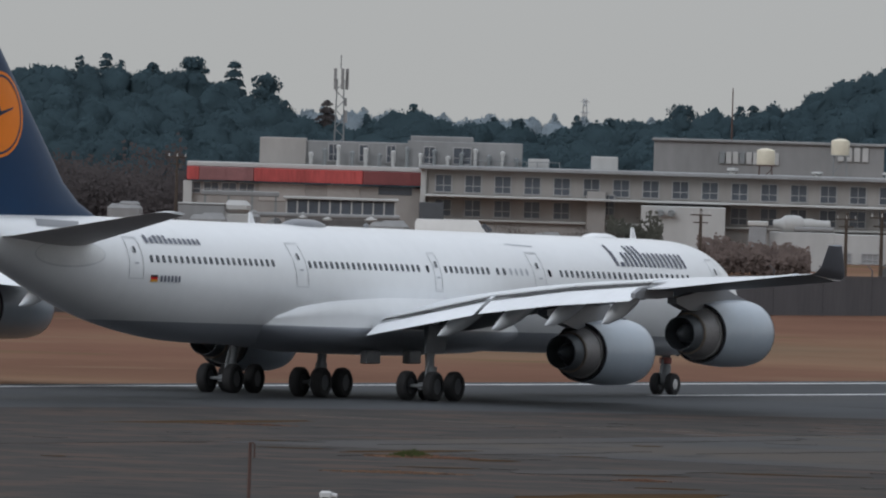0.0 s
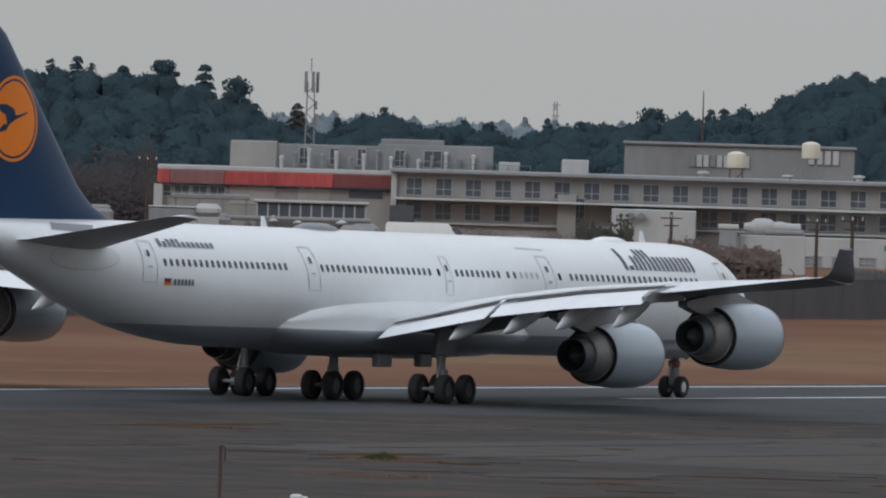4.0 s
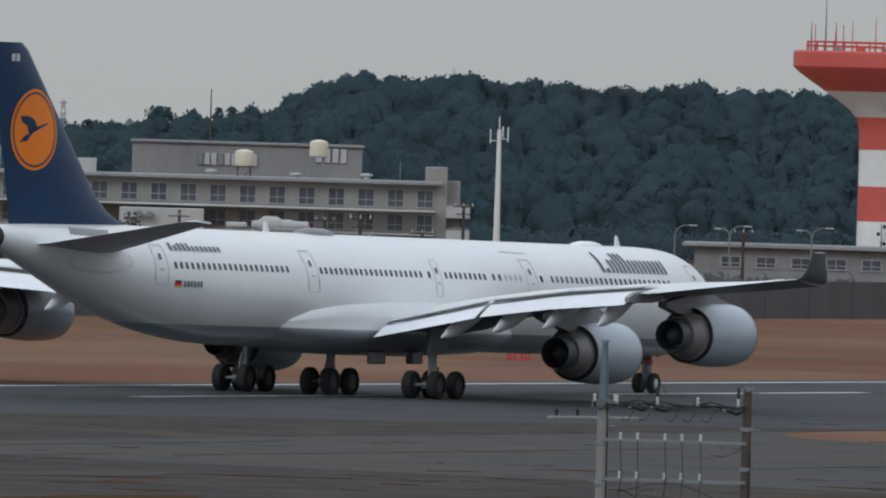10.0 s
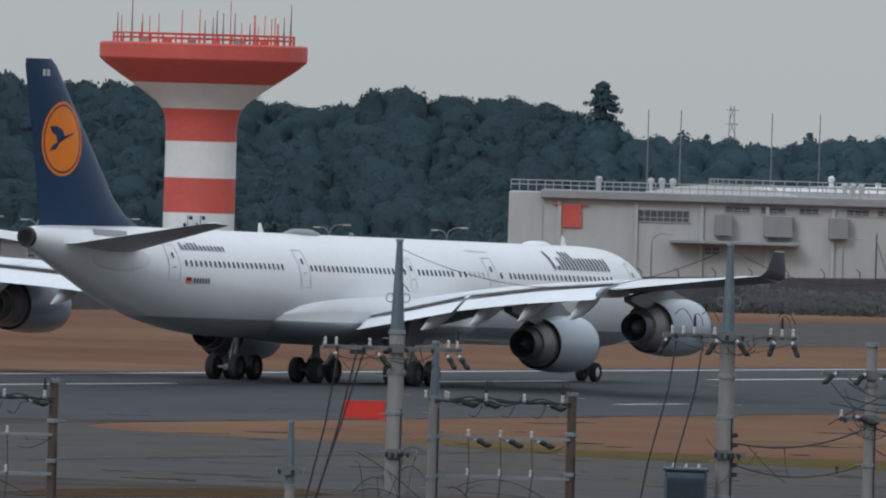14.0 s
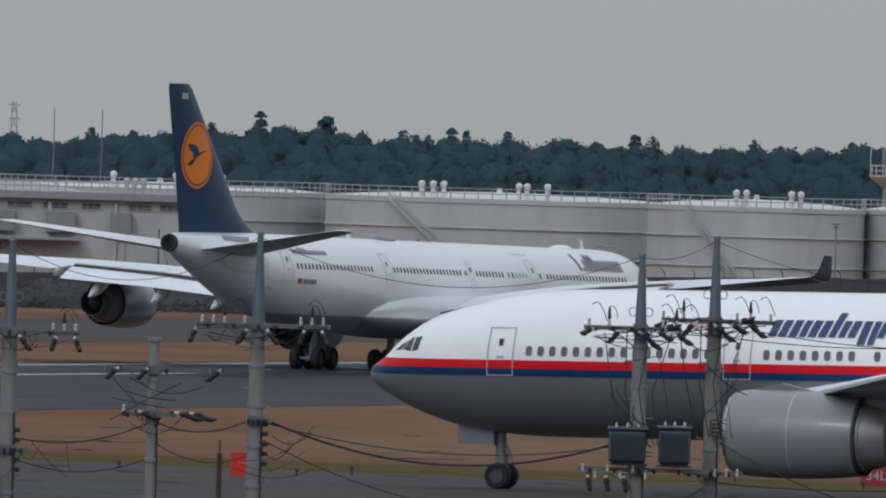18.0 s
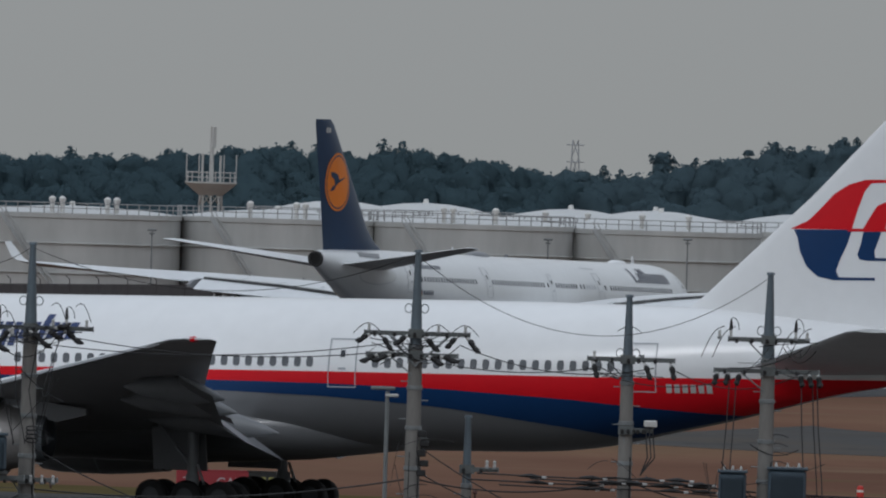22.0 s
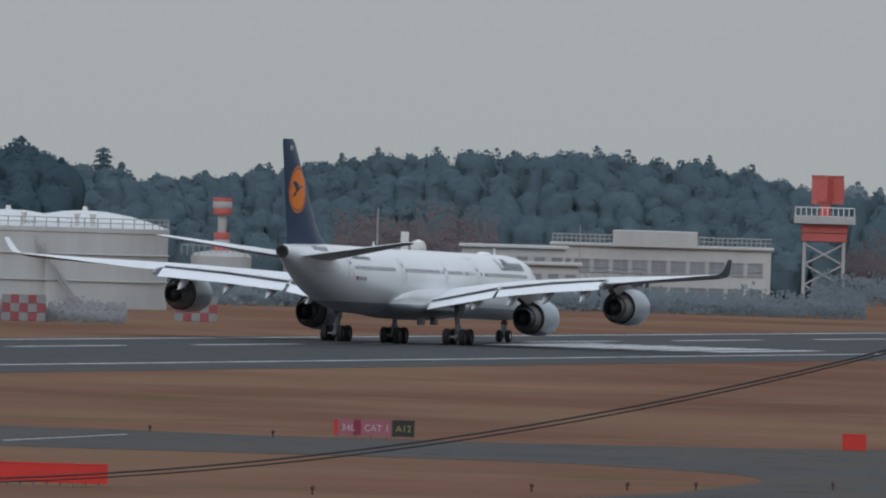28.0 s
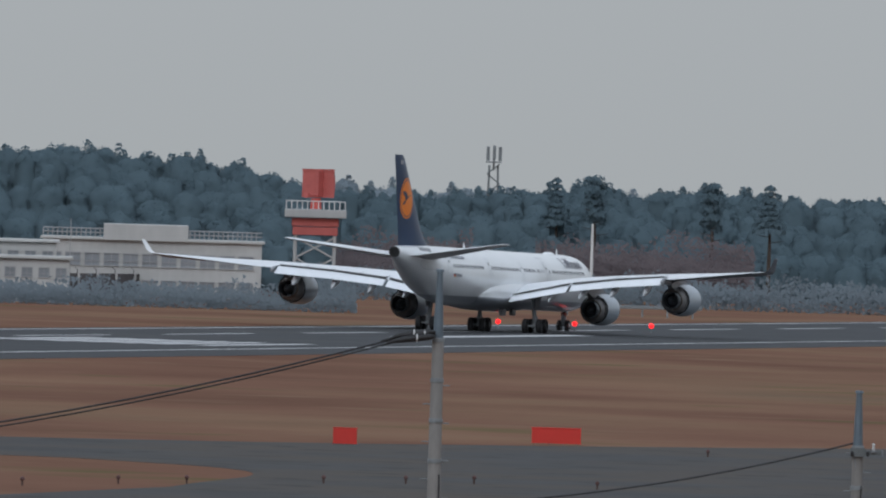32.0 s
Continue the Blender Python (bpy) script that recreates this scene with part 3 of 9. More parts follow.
def strip(ys, lo, hi, hull, side, out=0.03, rows=4):
    """A painted stripe on the hull between two heights that change along it."""
    m, v, f = Mesh(), [], []
    for y in ys:
        zc, w, h = hull.at(y)
        for j in range(rows + 1):
            z = lo(y) + (hi(y) - lo(y)) * j / rows
            v.append(hull.skin(y, max(zc - h * 0.965, min(zc + h * 0.985, z)), side, out))
    for i in range(len(ys) - 1):
        for j in range(rows):
            a = i * (rows + 1) + j
            f.append((a, a + 1, a + rows + 2, a + rows + 1))
    return m.add(v, f)


def ramp_of(pairs):
    def value(y):
        for p, q in zip(pairs, pairs[1:]):
            if p[0] >= y >= q[0]:
                return p[1] + (q[1] - p[1]) * (p[0] - y) / (p[0] - q[0])
        return pairs[0][1] if y > pairs[0][0] else pairs[-1][1]
    return value


def nacelle(parent, x, front, z, length, r, core_out, label, pylon_to, cowl_paint):
    """Engine: cowl with its hollow intake and fan duct, core cone, plug, fan, pylon."""
    c = (x, 0, z)
    prof = [(0.80, -0.30), (0.83, -0.04), (0.86, 0.0), (0.93, -0.03), (0.985, -0.14), (1.0, -0.32), (1.0, -0.55), (0.955, -0.78), (0.885, -1.0), (0.855, -1.0), (0.87, -0.8), (0.84, -0.6)]
    eng = part("engine", Mesh().lathe([(r * a, front + b * length) for a, b in prof], c, "y", 40, caps=False), cowl_paint, parent, label)
    part("fan", Mesh().lathe([(0.84 * r, front - 0.3 * length), (0.84 * r, front - 0.34 * length), (0.3 * r, front - 0.32 * length), (0.02, front - 0.2 * length)], c, "y", 28), dark_metal, eng, "dark engine fan and spinner")
    back = front - length
    part("intake_lip", Mesh().lathe([(0.835 * r, front - 0.04 * length), (0.862 * r, front + 0.012), (0.935 * r, front - 0.03 * length), (0.94 * r, front - 0.035 * length)], c, "y", 40, caps=False), steel, eng, "bright metal intake lip")
    part("exhaust_core", Mesh().lathe([(0.74 * r, front - 0.6 * length), (0.77 * r, back + 0.1), (0.71 * r, back - 0.25 * core_out), (0.62 * r, back - 0.55 * core_out), (0.52 * r, back - 0.55 * core_out)], c, "y", 32, caps=False), core_shell, eng, "grey-brown metal exhaust core")
    part("exhaust_collar", Mesh().lathe([(0.52 * r, back - 0.54 * core_out), (0.625 * r, back - 0.555 * core_out), (0.61 * r, back - 0.59 * core_out), (0.52 * r, back - 0.6 * core_out)], c, "y", 32, caps=False), burnt_metal, eng, "heat-browned collar")
    part("exhaust_nozzle", Mesh().lathe([(0.57 * r, back - 0.55 * core_out), (0.5 * r, back - 0.95 * core_out), (0.48 * r, back - 0.95 * core_out), (0.47 * r, back - 0.2 * core_out)], c, "y", 32, caps=False), nozzle_metal, eng, "dark metal exhaust nozzle")
    part("cowl_rim", Mesh().lathe([(0.892 * r, back + 0.12), (0.889 * r, back - 0.01), (0.852 * r, back - 0.01), (0.862 * r, back + 0.25)], c, "y", 40, caps=False), near_black, eng, "dark cowl rim")
    part("duct_wall", Mesh().lathe([(0.87 * r, front - 0.62 * length), (0.6 * r, front - 0.63 * length)], c, "y", 32, caps=False), near_black, eng)
    part("exhaust_plug", Mesh().lathe([(0.27 * r, back - 0.2 * core_out), (0.26 * r, back - 0.7 * core_out), (0.15 * r, back - 0.9 * core_out), (0.03, back - 1.05 * core_out)], c, "y", 24), nozzle_metal, eng, "dark metal exhaust plug")
    part("nozzle_wall", Mesh().lathe([(0.47 * r, back - 0.3 * core_out), (0.2 * r, back - 0.32 * core_out)], c, "y", 28, caps=False), near_black, eng)
    part("core_ring", Mesh().lathe([(0.7 * r, back + 0.6), (0.795 * r, back + 0.3), (0.79 * r, back + 0.0), (0.77 * r, back - 0.06 * core_out), (0.7 * r, back - 0.07 * core_out)], c, "y", 32, caps=False), core_metal, eng, "bright metal ring round the exhaust core")
    py, pz = pylon_to
    w = 0.24
    rings = []
    for y0, z0, z1 in ((front - 0.16 * length, z + r * 0.9, z + r * 1.0), (front - 0.36 * length, z + r * 0.85, z + r * 1.14), (front - 0.62 * length, z + r * 0.75, pz + 0.3), (py, z + r * 0.6, pz + 0.25), (py - 2.4, pz - 0.75, pz - 0.05), (py - 3.6, pz - 0.45, pz - 0.2)):
        rings.append([Vector((x - w, y0, z0)), Vector((x + w, y0, z0)), Vector((x + w, y0, z1)), Vector((x - w, y0, z1))])
    part("pylon", Mesh().loft(rings), grey_paint, eng)
    part("cowl_seam", Mesh().lathe([(r * 1.003, front - 0.5 * length), (r * 1.004, front - 0.51 * length)], c, "y", 40, caps=False), seam, eng)
    part("strake", Mesh().box((x - math.copysign(0.75 * r, x), front - 0.35 * length, z + 0.72 * r), (0.05, 0.9, 0.35)), cowl_paint, eng)
    return eng


def wheel(parent, x, y, r, w, side):
    t = part("wheel", Mesh().lathe([(r * 0.55, -w / 2), (r * 0.86, -w / 2), (r * 0.97, -w * 0.36), (r, -w * 0.15), (r, w * 0.15), (r * 0.97, w * 0.36), (r * 0.86, w / 2), (r * 0.55, w / 2)], (x, y, r), "x", 28, caps=False), rubber, parent)
    part("rim", Mesh().lathe([(r * 0.56, -w * 0.4), (r * 0.5, -w * 0.42), (r * 0.3, -w * 0.25), (r * 0.28, w * 0.25), (r * 0.5, w * 0.42), (r * 0.56, w * 0.4)], (x, y, r), "x", 20), rim_grey, t, "grey wheel rim")


def gear(plane, name, x, y, top, r, w, track, axles, lean=0.0):
    """A leg with its bogie beam, wheels, drag brace and door."""
    leg = part(name, Mesh().rod((x, y, r), (x - lean, y + 0.1, top), 0.2, 0.24, 14).rod((x, y, r + 0.1), (x, y, r + 0.9), 0.27, 0.27, 14), gear_grey, plane, "grey landing gear leg")
    if len(axles) > 1:
        part("bogie_beam", Mesh().rod((x, y + axles[0], r), (x, y + axles[-1], r), 0.17, 0.17, 12), gear_grey, leg)
    for d in axles:
        part("axle", Mesh().rod((x - track / 2, y + d, r), (x + track / 2, y + d, r), 0.09, 0.09, 10), gear_grey, leg)
        for s in (-1, 1):
            wheel(leg, x + s * track / 2, y + d, r, w, s)
    part("drag_brace", Mesh().rod((x, y, r + 1.1), (x - lean * 1.5, y + 2.0, top), 0.09, 0.09, 8).rod((x, y - 0.2, r + 1.3), (x, y - 0.5, r + 0.5), 0.06, 0.06, 8), gear_grey, leg)
    return leg


def window_mesh(w, h, name, glass=None):
    n = 10
    pts = [(w / 2 * math.copysign(abs(math.cos(6.2832 * i / n)) ** 0.6, math.cos(6.2832 * i / n)), h / 2 * math.copysign(abs(math.sin(6.2832 * i / n)) ** 0.6, math.sin(6.2832 * i / n))) for i in range(n)]
    return Mesh().pane(pts, 0.03, Matrix()).data(name, glass or window_dark, 0)


def set_windows(plane, hull, data, spans, step, z, sides=(1, -1)):
    for side in sides:
        for y0, y1 in spans:
            n = max(1, round(abs(y0 - y1) / step))
            for i in range(n + 1):
                y = y0 + (y1 - y0) * i / n
                p = hull.skin(y, z, side, 0.0)
                q = hull.skin(y, z + 0.15, side, 0.0)
                up = (q - p).normalized()
                nrm = Vector((0, -side, 0)).cross(up)
                nrm = nrm if nrm.x * side > 0 else -nrm
                xx = up.cross(nrm)
                m = Matrix((xx, up, nrm)).transposed().to_4x4()
                m.translation = p - nrm * 0.012
                part("window", data, None, plane, m=m)


def door(plane, hull, y, z0, z1, w, side, line_mat):
    """A cabin door: its gap as a thin raised frame on the skin, and a small pane."""
    t, m = 0.045, Mesh()
    for u0, u1, v0, v1 in ((y - w / 2, y - w / 2 + t, z0, z1), (y + w / 2 - t, y + w / 2, z0, z1), (y - w / 2, y + w / 2, z0, z0 + t), (y - w / 2, y + w / 2, z1 - t, z1)):
        m.add(*decal([(u0, v0), (u1, v0), (u1, v1), (u0, v1)], lambda u, v: hull.skin(u, v, side, 0.04)))
    d = part("cabin_door", m, line_mat, plane, "closed cabin door outlined by its gap")
    zc = z0 + (z1 - z0) * 0.62
    part("door_window", Mesh().add(*decal([(y - 0.1, zc), (y + 0.1, zc), (y + 0.1, zc + 0.28), (y - 0.1, zc + 0.28)], lambda u, v: hull.skin(u, v, side, 0.04))), window_dark, d)
    part("door_handle", Mesh().add(*decal([(y - 0.16, zc - 0.5), (y + 0.16, zc - 0.5), (y + 0.16, zc - 0.42), (y - 0.16, zc - 0.42)], lambda u, v: hull.skin(u, v, side, 0.04))), seam, d)


def letter_bars(plane, hull, y0, z0, widths, tall, h, side, material, name, slant=0.0, gap=0.12):
    """A row of plain slanted bars the size of the lettering, running towards the nose on the right side."""
    y = y0
    for w, big in zip(widths, tall):
        hh = h * (1.0 if big > 0 else 0.68 if big > -2 else 0.2)
        lo = z0 - (h * 0.3 if big == -1 else 0)
        d = side
        q = [(y, lo), (y + d * w, lo), (y + d * (w + slant * hh), z0 + hh), (y + d * slant * hh, z0 + hh)]
        part(name, Mesh().add(*decal(q, lambda u, v: hull.skin(u, v, side, 0.04))), material, plane)
        y += d * (w + gap)


def oval(cy, cz, ry, rz, n=28):
    return [(cy + ry * math.cos(6.283185 * i / n), cz + rz * math.sin(6.283185 * i / n)) for i in range(n)]


core_metal = mat("heat_tinted_metal", (0.3, 0.29, 0.29), 0.5, 0.3, 0.25, 1)
sun_yellow = mat("golden_flag_paint", (0.6, 0.32, 0.03), 0.5)
# tailplane grey again, darkened to paint in the shade of its underside
tail_shade = mat("tailplane_underside_shade", (0.5, 0.475, 0.465), 0.45, 0, 0.12, 3)
core_shell = mat("grey_brown_metal", (0.26, 0.25, 0.248), 0.5, 0.3, 0.25, 1)
nozzle_metal = mat("dark_blue_grey_metal", (0.12, 0.135, 0.15), 0.5, 0.3, 0.25, 1)
burnt_metal = mat("burnt_brown_metal", (0.2, 0.165, 0.135), 0.55, 0.3, 0.3, 1)
# near-black for the cowl rim and the rings inside duct and nozzle
near_black = mat("near_black_nozzle", (0.03, 0.034, 0.042), 0.7, 0, 0.3, 1)
navy_grey = mat("dark_blue_grey_paint", (0.15, 0.162, 0.188), 0.4, 0, 0.1, 2)

# ---- the four-engined jet that rolls down the runway; origin on the ground between its main wheels
jet = thing("four_engined_airliner", pose(*ab(0, 0), 0, 0, -math.degrees(RWY)), "white four-engined airliner with dark blue fin rolling on the runway", "airliner")
NOSE_DOWN, SINK = 0.0135, -0.30
JH = Hull(smooth_rows([(39.7, 4.9, .03, .03), (39.5, 4.9, .45, .42), (38.9, 4.95, 1.0, .98), (38.0, 5.05, 1.5, 1.62), (36.9, 5.2, 1.95, 2.12), (35.6, 5.32, 2.3, 2.5), (34.0, 5.42, 2.6, 2.72), (31.5, 5.45, 2.8, 2.82), (28.2, 5.45, 2.82, 2.82), (10, 5.45, 2.82, 2.82), (-12, 5.45, 2.82, 2.82), (-16.5, 5.52, 2.78, 2.76), (-21, 5.78, 2.6, 2.5), (-25, 6.2, 2.2, 2.1), (-29, 6.74, 1.6, 1.5), (-32, 7.14, 1.05, 1.04), (-34, 7.4, .66, .7), (-35, 7.5, .5, .52)]), (SINK, NOSE_DOWN))
STANCE = pose(0, 0, SINK, -math.degrees(math.atan(NOSE_DOWN)))
jet_top = lambda y: 8.27 + SINK - NOSE_DOWN * y
jet_skin = banded("white_over_grey_hull_paint", 2, [(3.58, (0.3, 0.32, 0.355)), (99, (0.73, 0.745, 0.755))], 0.3, 0.3)
jet_skin.node_tree.nodes["Principled BSDF"].inputs["Roughness"].default_value = 0.3
part("fuselage", Hull(JH.rows).mesh(56), jet_skin, jet, m=STANCE)
part("exhaust_pipe", Mesh().lathe([(0.54, -34.9), (0.5, -35.12), (0.36, -35.12), (0.3, -34.3)], (0, 0, 7.67), "y", 20, caps=False).lathe([(0.37, -35.06), (0.02, -35.06)], (0, 0, 7.67), "y", 20), black, jet, "dark tail exhaust pipe")
part("belly_fairing", Mesh().loft([[Vector((w * math.sin(a) * (1 + 0.10 * abs(math.sin(2 * a))), y, zc + (up if math.cos(a) > 0 else low) * math.cos(a))) for a in [6.283185 * i / 40 for i in range(40)]]
     for y, zc, w, up, low in ((17, 4.0, .3, .3, .2), (15, 3.9, 1.9, 1.6, 1.0), (12, 3.85, 2.8, 2.4, 1.35), (6, 3.8, 2.95, 2.6, 1.5), (0, 3.8, 2.95, 2.5, 1.5), (-5, 3.8, 2.92, 2.0, 1.45), (-8, 3.8, 2.85, 1.3, 1.25), (-9.6, 3.8, 2.5, .6, .95), (-11, 3.85, 1.6, .3, .5), (-12.5, 3.9, .2, .1, .1))]), jet_skin, jet, m=STANCE)


def jet_wing(side):
    rows = [(1.5, 13.0, 14.1, 3.85, .125, 3.0), (3.2, 11.9, 13.1, 4.05, .125, 2.8), (6.2, 10.0, 11.25, 4.6, .115, 2.5), (9.2, 8.15, 9.55, 5.0, .11, 1.7), (13.2, 5.6, 8.5, 5.35, .1, .5), (18.2, 2.45, 6.95, 5.75, .1, 1.0), (19.4, 1.7, 6.6, 5.85, .1, 1.6),
            (19.8, 1.4, 7.45, 5.86, .095, 1.6), (25, -2.5, 4.8, 6.09, .1, -1.0), (29.4, -6.2, 3.4, 6.34, .1, -4.0), (30.3, -7.0, 3.0, 6.42, .1, -4.5)]
    w = part("wing", two_faced(wing_mesh(rows, side)), [wing_paint, wing_shade], jet, "pale grey swept wing")
    tip = [(30.3, -7.0, 3.0, 6.42), (30.8, -7.7, 2.8, 6.56), (31.15, -8.4, 2.3, 6.92), (31.6, -9.6, 1.3, 8.0)]
    rings = []
    for x, le, ch, z in tip:
        rings.append([Vector((side * (x + h * 0.05), le - u * ch, z - h * 0.05 + u * ch * max(0, .078 - .05 * (z - 6.42)))) for u, h in FOIL])
    wl_m = Mesh().loft(rings)
    wl_m.k = [0 if (i % len(FOIL)) < 8 else 1 for i in range(len(wl_m.f))]
    part("winglet", wl_m, [navy_grey, white_paint], w, "upswept winglet, white inside and dark blue-grey outside")
    # lowered flaps and spoiler panels; a black sheet paints the slot's shade before them
    for flap in (((3.3, -1.0, 1.75, 3.58, .12, 20), (9.05, -1.2, 1.85, 4.8, .12, 22)), ((9.35, -1.3, 1.75, 4.84, .12, 22), (14.2, -2.9, 2.0, 5.4, .12, 20), (19.3, -4.5, 2.35, 5.78, .12, 17))):
        part("flap", wing_mesh(flap, side), wing_paint, w, "lowered wing flap")
        at = lambda x, k: float(np.interp(x, [q[0] for q in flap], [q[k] for q in flap]))
        x0, x1, n = flap[0][0], flap[-1][0], 2 * len(flap) - 2
        for k in range(n):
            xa, xb = x0 + (x1 - x0) * (k + .02) / n, x0 + (x1 - x0) * (k + .98) / n
            v = [(side * x, at(x, 1) + dy, at(x, 3) + dz - drop) for drop in (0, .07) for x, dy, dz in ((xa, 1.6, .4), (xb, 1.6, .4), (xb, .06, .25), (xa, .06, .25))]
            part("spoiler", Mesh().add(v, [(0, 1, 2, 3), (4, 5, 6, 7), (0, 1, 5, 4), (1, 2, 6, 5), (2, 3, 7, 6), (3, 0, 4, 7)]), wing_paint, w)
            v = [(side * x, at(x, 1) + dy, at(x, 3) + dz) for x, dy, dz in ((xa - .05, .1, .2), (xb + .05, .1, .2), (xb + .05, -.36, .03), (xa - .05, -.36, .03))]
            part("slot_shade", Mesh().add(v, [(0, 1, 2, 3)]), black, w)
    part("aileron", wing_mesh([(20.1, -5.2, 1.0, 5.72, .1, 5), (29.0, -8.7, .8, 6.62, .1, 5)], side), wing_paint, w)
    # canoe fairings of the flap tracks: span, tip's place and height, length
    for x, y, z, ln in ((7.3, -3.0, 3.1, 4.6), (10.6, -3.8, 3.5, 4.4), (14.0, -5.0, 3.8, 4.2), (17.6, -6.2, 4.02, 3.8)):
        rings = []
        for rr, u, dz in ((.03, 1, 1.25), (.22, .86, 1.1), (.38, .6, .85), (.4, .4, .6), (.26, .18, .26), (.03, 0, 0)):
            rings.append([Vector((side * x + rr * .75 * math.cos(6.2832 * i / 12), y + ln * u, z + dz + rr * 1.15 * math.sin(6.2832 * i / 12))) for i in range(12)])
        part("flap_track_fairing", Mesh().loft(rings), wing_paint, w)
    part("flap_end_plate", Mesh().loft([[Vector((side * (19.55 + dx), y, z)) for dx, z in ((-.12, zl), (.12, zl), (.12, zh), (-.12, zh))] for y, zl, zh in ((-3.2, 5.3, 5.8), (-4.6, 5.2, 5.85), (-6.2, 5.2, 5.72), (-6.9, 5.25, 5.45))]), wing_shade, w, "grey plate at the flap's end")
    part("slat", wing_mesh([(4.0, 11.75, 1.3, 4.0, .2, -14), (18.8, 2.5, .95, 5.62, .2, -14)], side), wing_shade, w)
    part("slat", wing_mesh([(20.0, 1.75, .9, 5.72, .2, -14), (29.0, -5.4, .6, 6.5, .2, -14)], side), wing_shade, w)


for s in (1, -1):
    jet_wing(s)
    nacelle(jet, s * 9.6, 11.6, 2.42, 4.9, 1.56, 2.0, "light grey turbofan engine", (6.5, 4.6), nacelle_paint)
    nacelle(jet, s * 19.3, 5.05, 3.62, 4.9, 1.56, 2.0, "light grey turbofan engine", (1.0, 5.45), nacelle_paint)
    part("tailplane", two_faced(wing_mesh([(0.6, -24.9, 7.4, 7.0, .1, -2.5), (1.6, -25.7, 6.8, 7.1, .1, -2.5), (10.5, -32.8, 2.5, 8.56, .09, -2.5), (10.9, -33.3, 1.7, 8.62, .07, -2.5)], s)), [wing_paint, tail_shade], jet, "grey tailplane")
    letter_bars(jet, JH, 23.55 if s > 0 else 31.0, 6.9, [.26, .36, .21, .21, .23, .23, .23, .21, .21, .21, .21, .21, .21, .21, .21, .21], [1, -2, 0, 0, 1, 1, 1, 0, 0, 0, 0, 0, 0, 0, 0, 0], 0.97, s, letter_blue, "lettering_bar", 0.12, 0.235)
    letter_bars(jet, JH, -21.5 if s > 0 else -16.4, 7.14, [.24] * 12, [1, 0, 1, 1, 1, 0, 0, 0, 0, 0, 0, 0], 0.36, s, letter_grey, "lettering_bar", 0.1, 0.185)
    letter_bars(jet, JH, -20.85 if s > 0 else -19.1, 5.42, [.17] * 6, [1] * 6, 0.28, s, letter_grey, "registration_bar", 0, 0.13)
    fl = Mesh()
    fl.add(*decal([(-21.6, 5.4), (-21.05, 5.4), (-21.05, 5.72), (-21.6, 5.72)], lambda u, v: JH.skin(u, v, s, 0.016)))
    part("painted_flag", fl, red_paint, jet, "small red, black and yellow flag")
    for lo, hi, paint in ((5.613, 5.72, black), (5.4, 5.507, sun_yellow)):
        part("flag_stripe", Mesh().add(*decal([(-21.6, lo), (-21.05, lo), (-21.05, hi), (-21.6, hi)], lambda u, v: JH.skin(u, v, s, 0.022))), paint, jet)
    for y, w in ((-22.75, 1.15), (-7.95, 1.15), (5.18, 0.72), (15.3, 1.15), (34.0, 1.1)):
        door(jet, JH, y, 5.38 if y > -20 else 5.52, 7.4 if w > 1 else 7.2, w, s, faint_gap)
set_windows(jet, JH, window_mesh(0.24, 0.36, "jet_window"), [(-21.45, -10.47), (-7.0, 3.42), (4.31, 4.31), (6.09, 10.24), (11.2, 11.85), (16.38, 16.38), (17.55, 30.5)], 0.533, 6.45)
for s in (1, -1):
    for y in (12.5, 13.03, 13.56, 14.1):
        part("blanked_window", Mesh().add(*decal(oval(y, 6.45, .12, .18, 10), lambda u, v: JH.skin(u, v, s, 0.012), 2)), seam, jet)
    part("flight_deck_window", Mesh().add(*decal([(36.6, 6.4), (38.2, 6.2), (37.6, 6.7), (36.7, 7.0)], lambda u, v: JH.skin(u, v, s, 0.012))), window_dark, jet)

# fin with its emblem
FIN = [(7.4, -21.0, 12.4, .06), (8.3, -22.4, 11.2, .075), (8.9, -24.0, 9.7, .085), (9.8, -25.4, 8.5, .095), (11.5, -27.1, 7.2, .1), (14.2, -29.8, 5.25, .1), (16.6, -32.2, 3.5, .1), (16.95, -32.8, 2.85, .08)]


def fin_skin(rows):
    def place(y, z, side, out=0.012):
        for p, q in zip(rows, rows[1:]):
            if p[0] <= z <= q[0]:
                t = (z - p[0]) / (q[0] - p[0])
                le, ch, tc = [p[i] + (q[i] - p[i]) * t for i in (1, 2, 3)]
                break
        u = max(0, min(1, (le - y) / ch))
        return Vector((side * (FOIL_UP(u) * tc * ch * 0.5 + out), y, z))
    return place


fin = part("fin", wing_mesh([(z, le, ch, 0, tc, 0) for z, le, ch, tc in FIN], 1, True), navy, jet, "dark blue fin with a round orange emblem")
on_fin = fin_skin(FIN)
EY, EZ = -31.75, 12.8
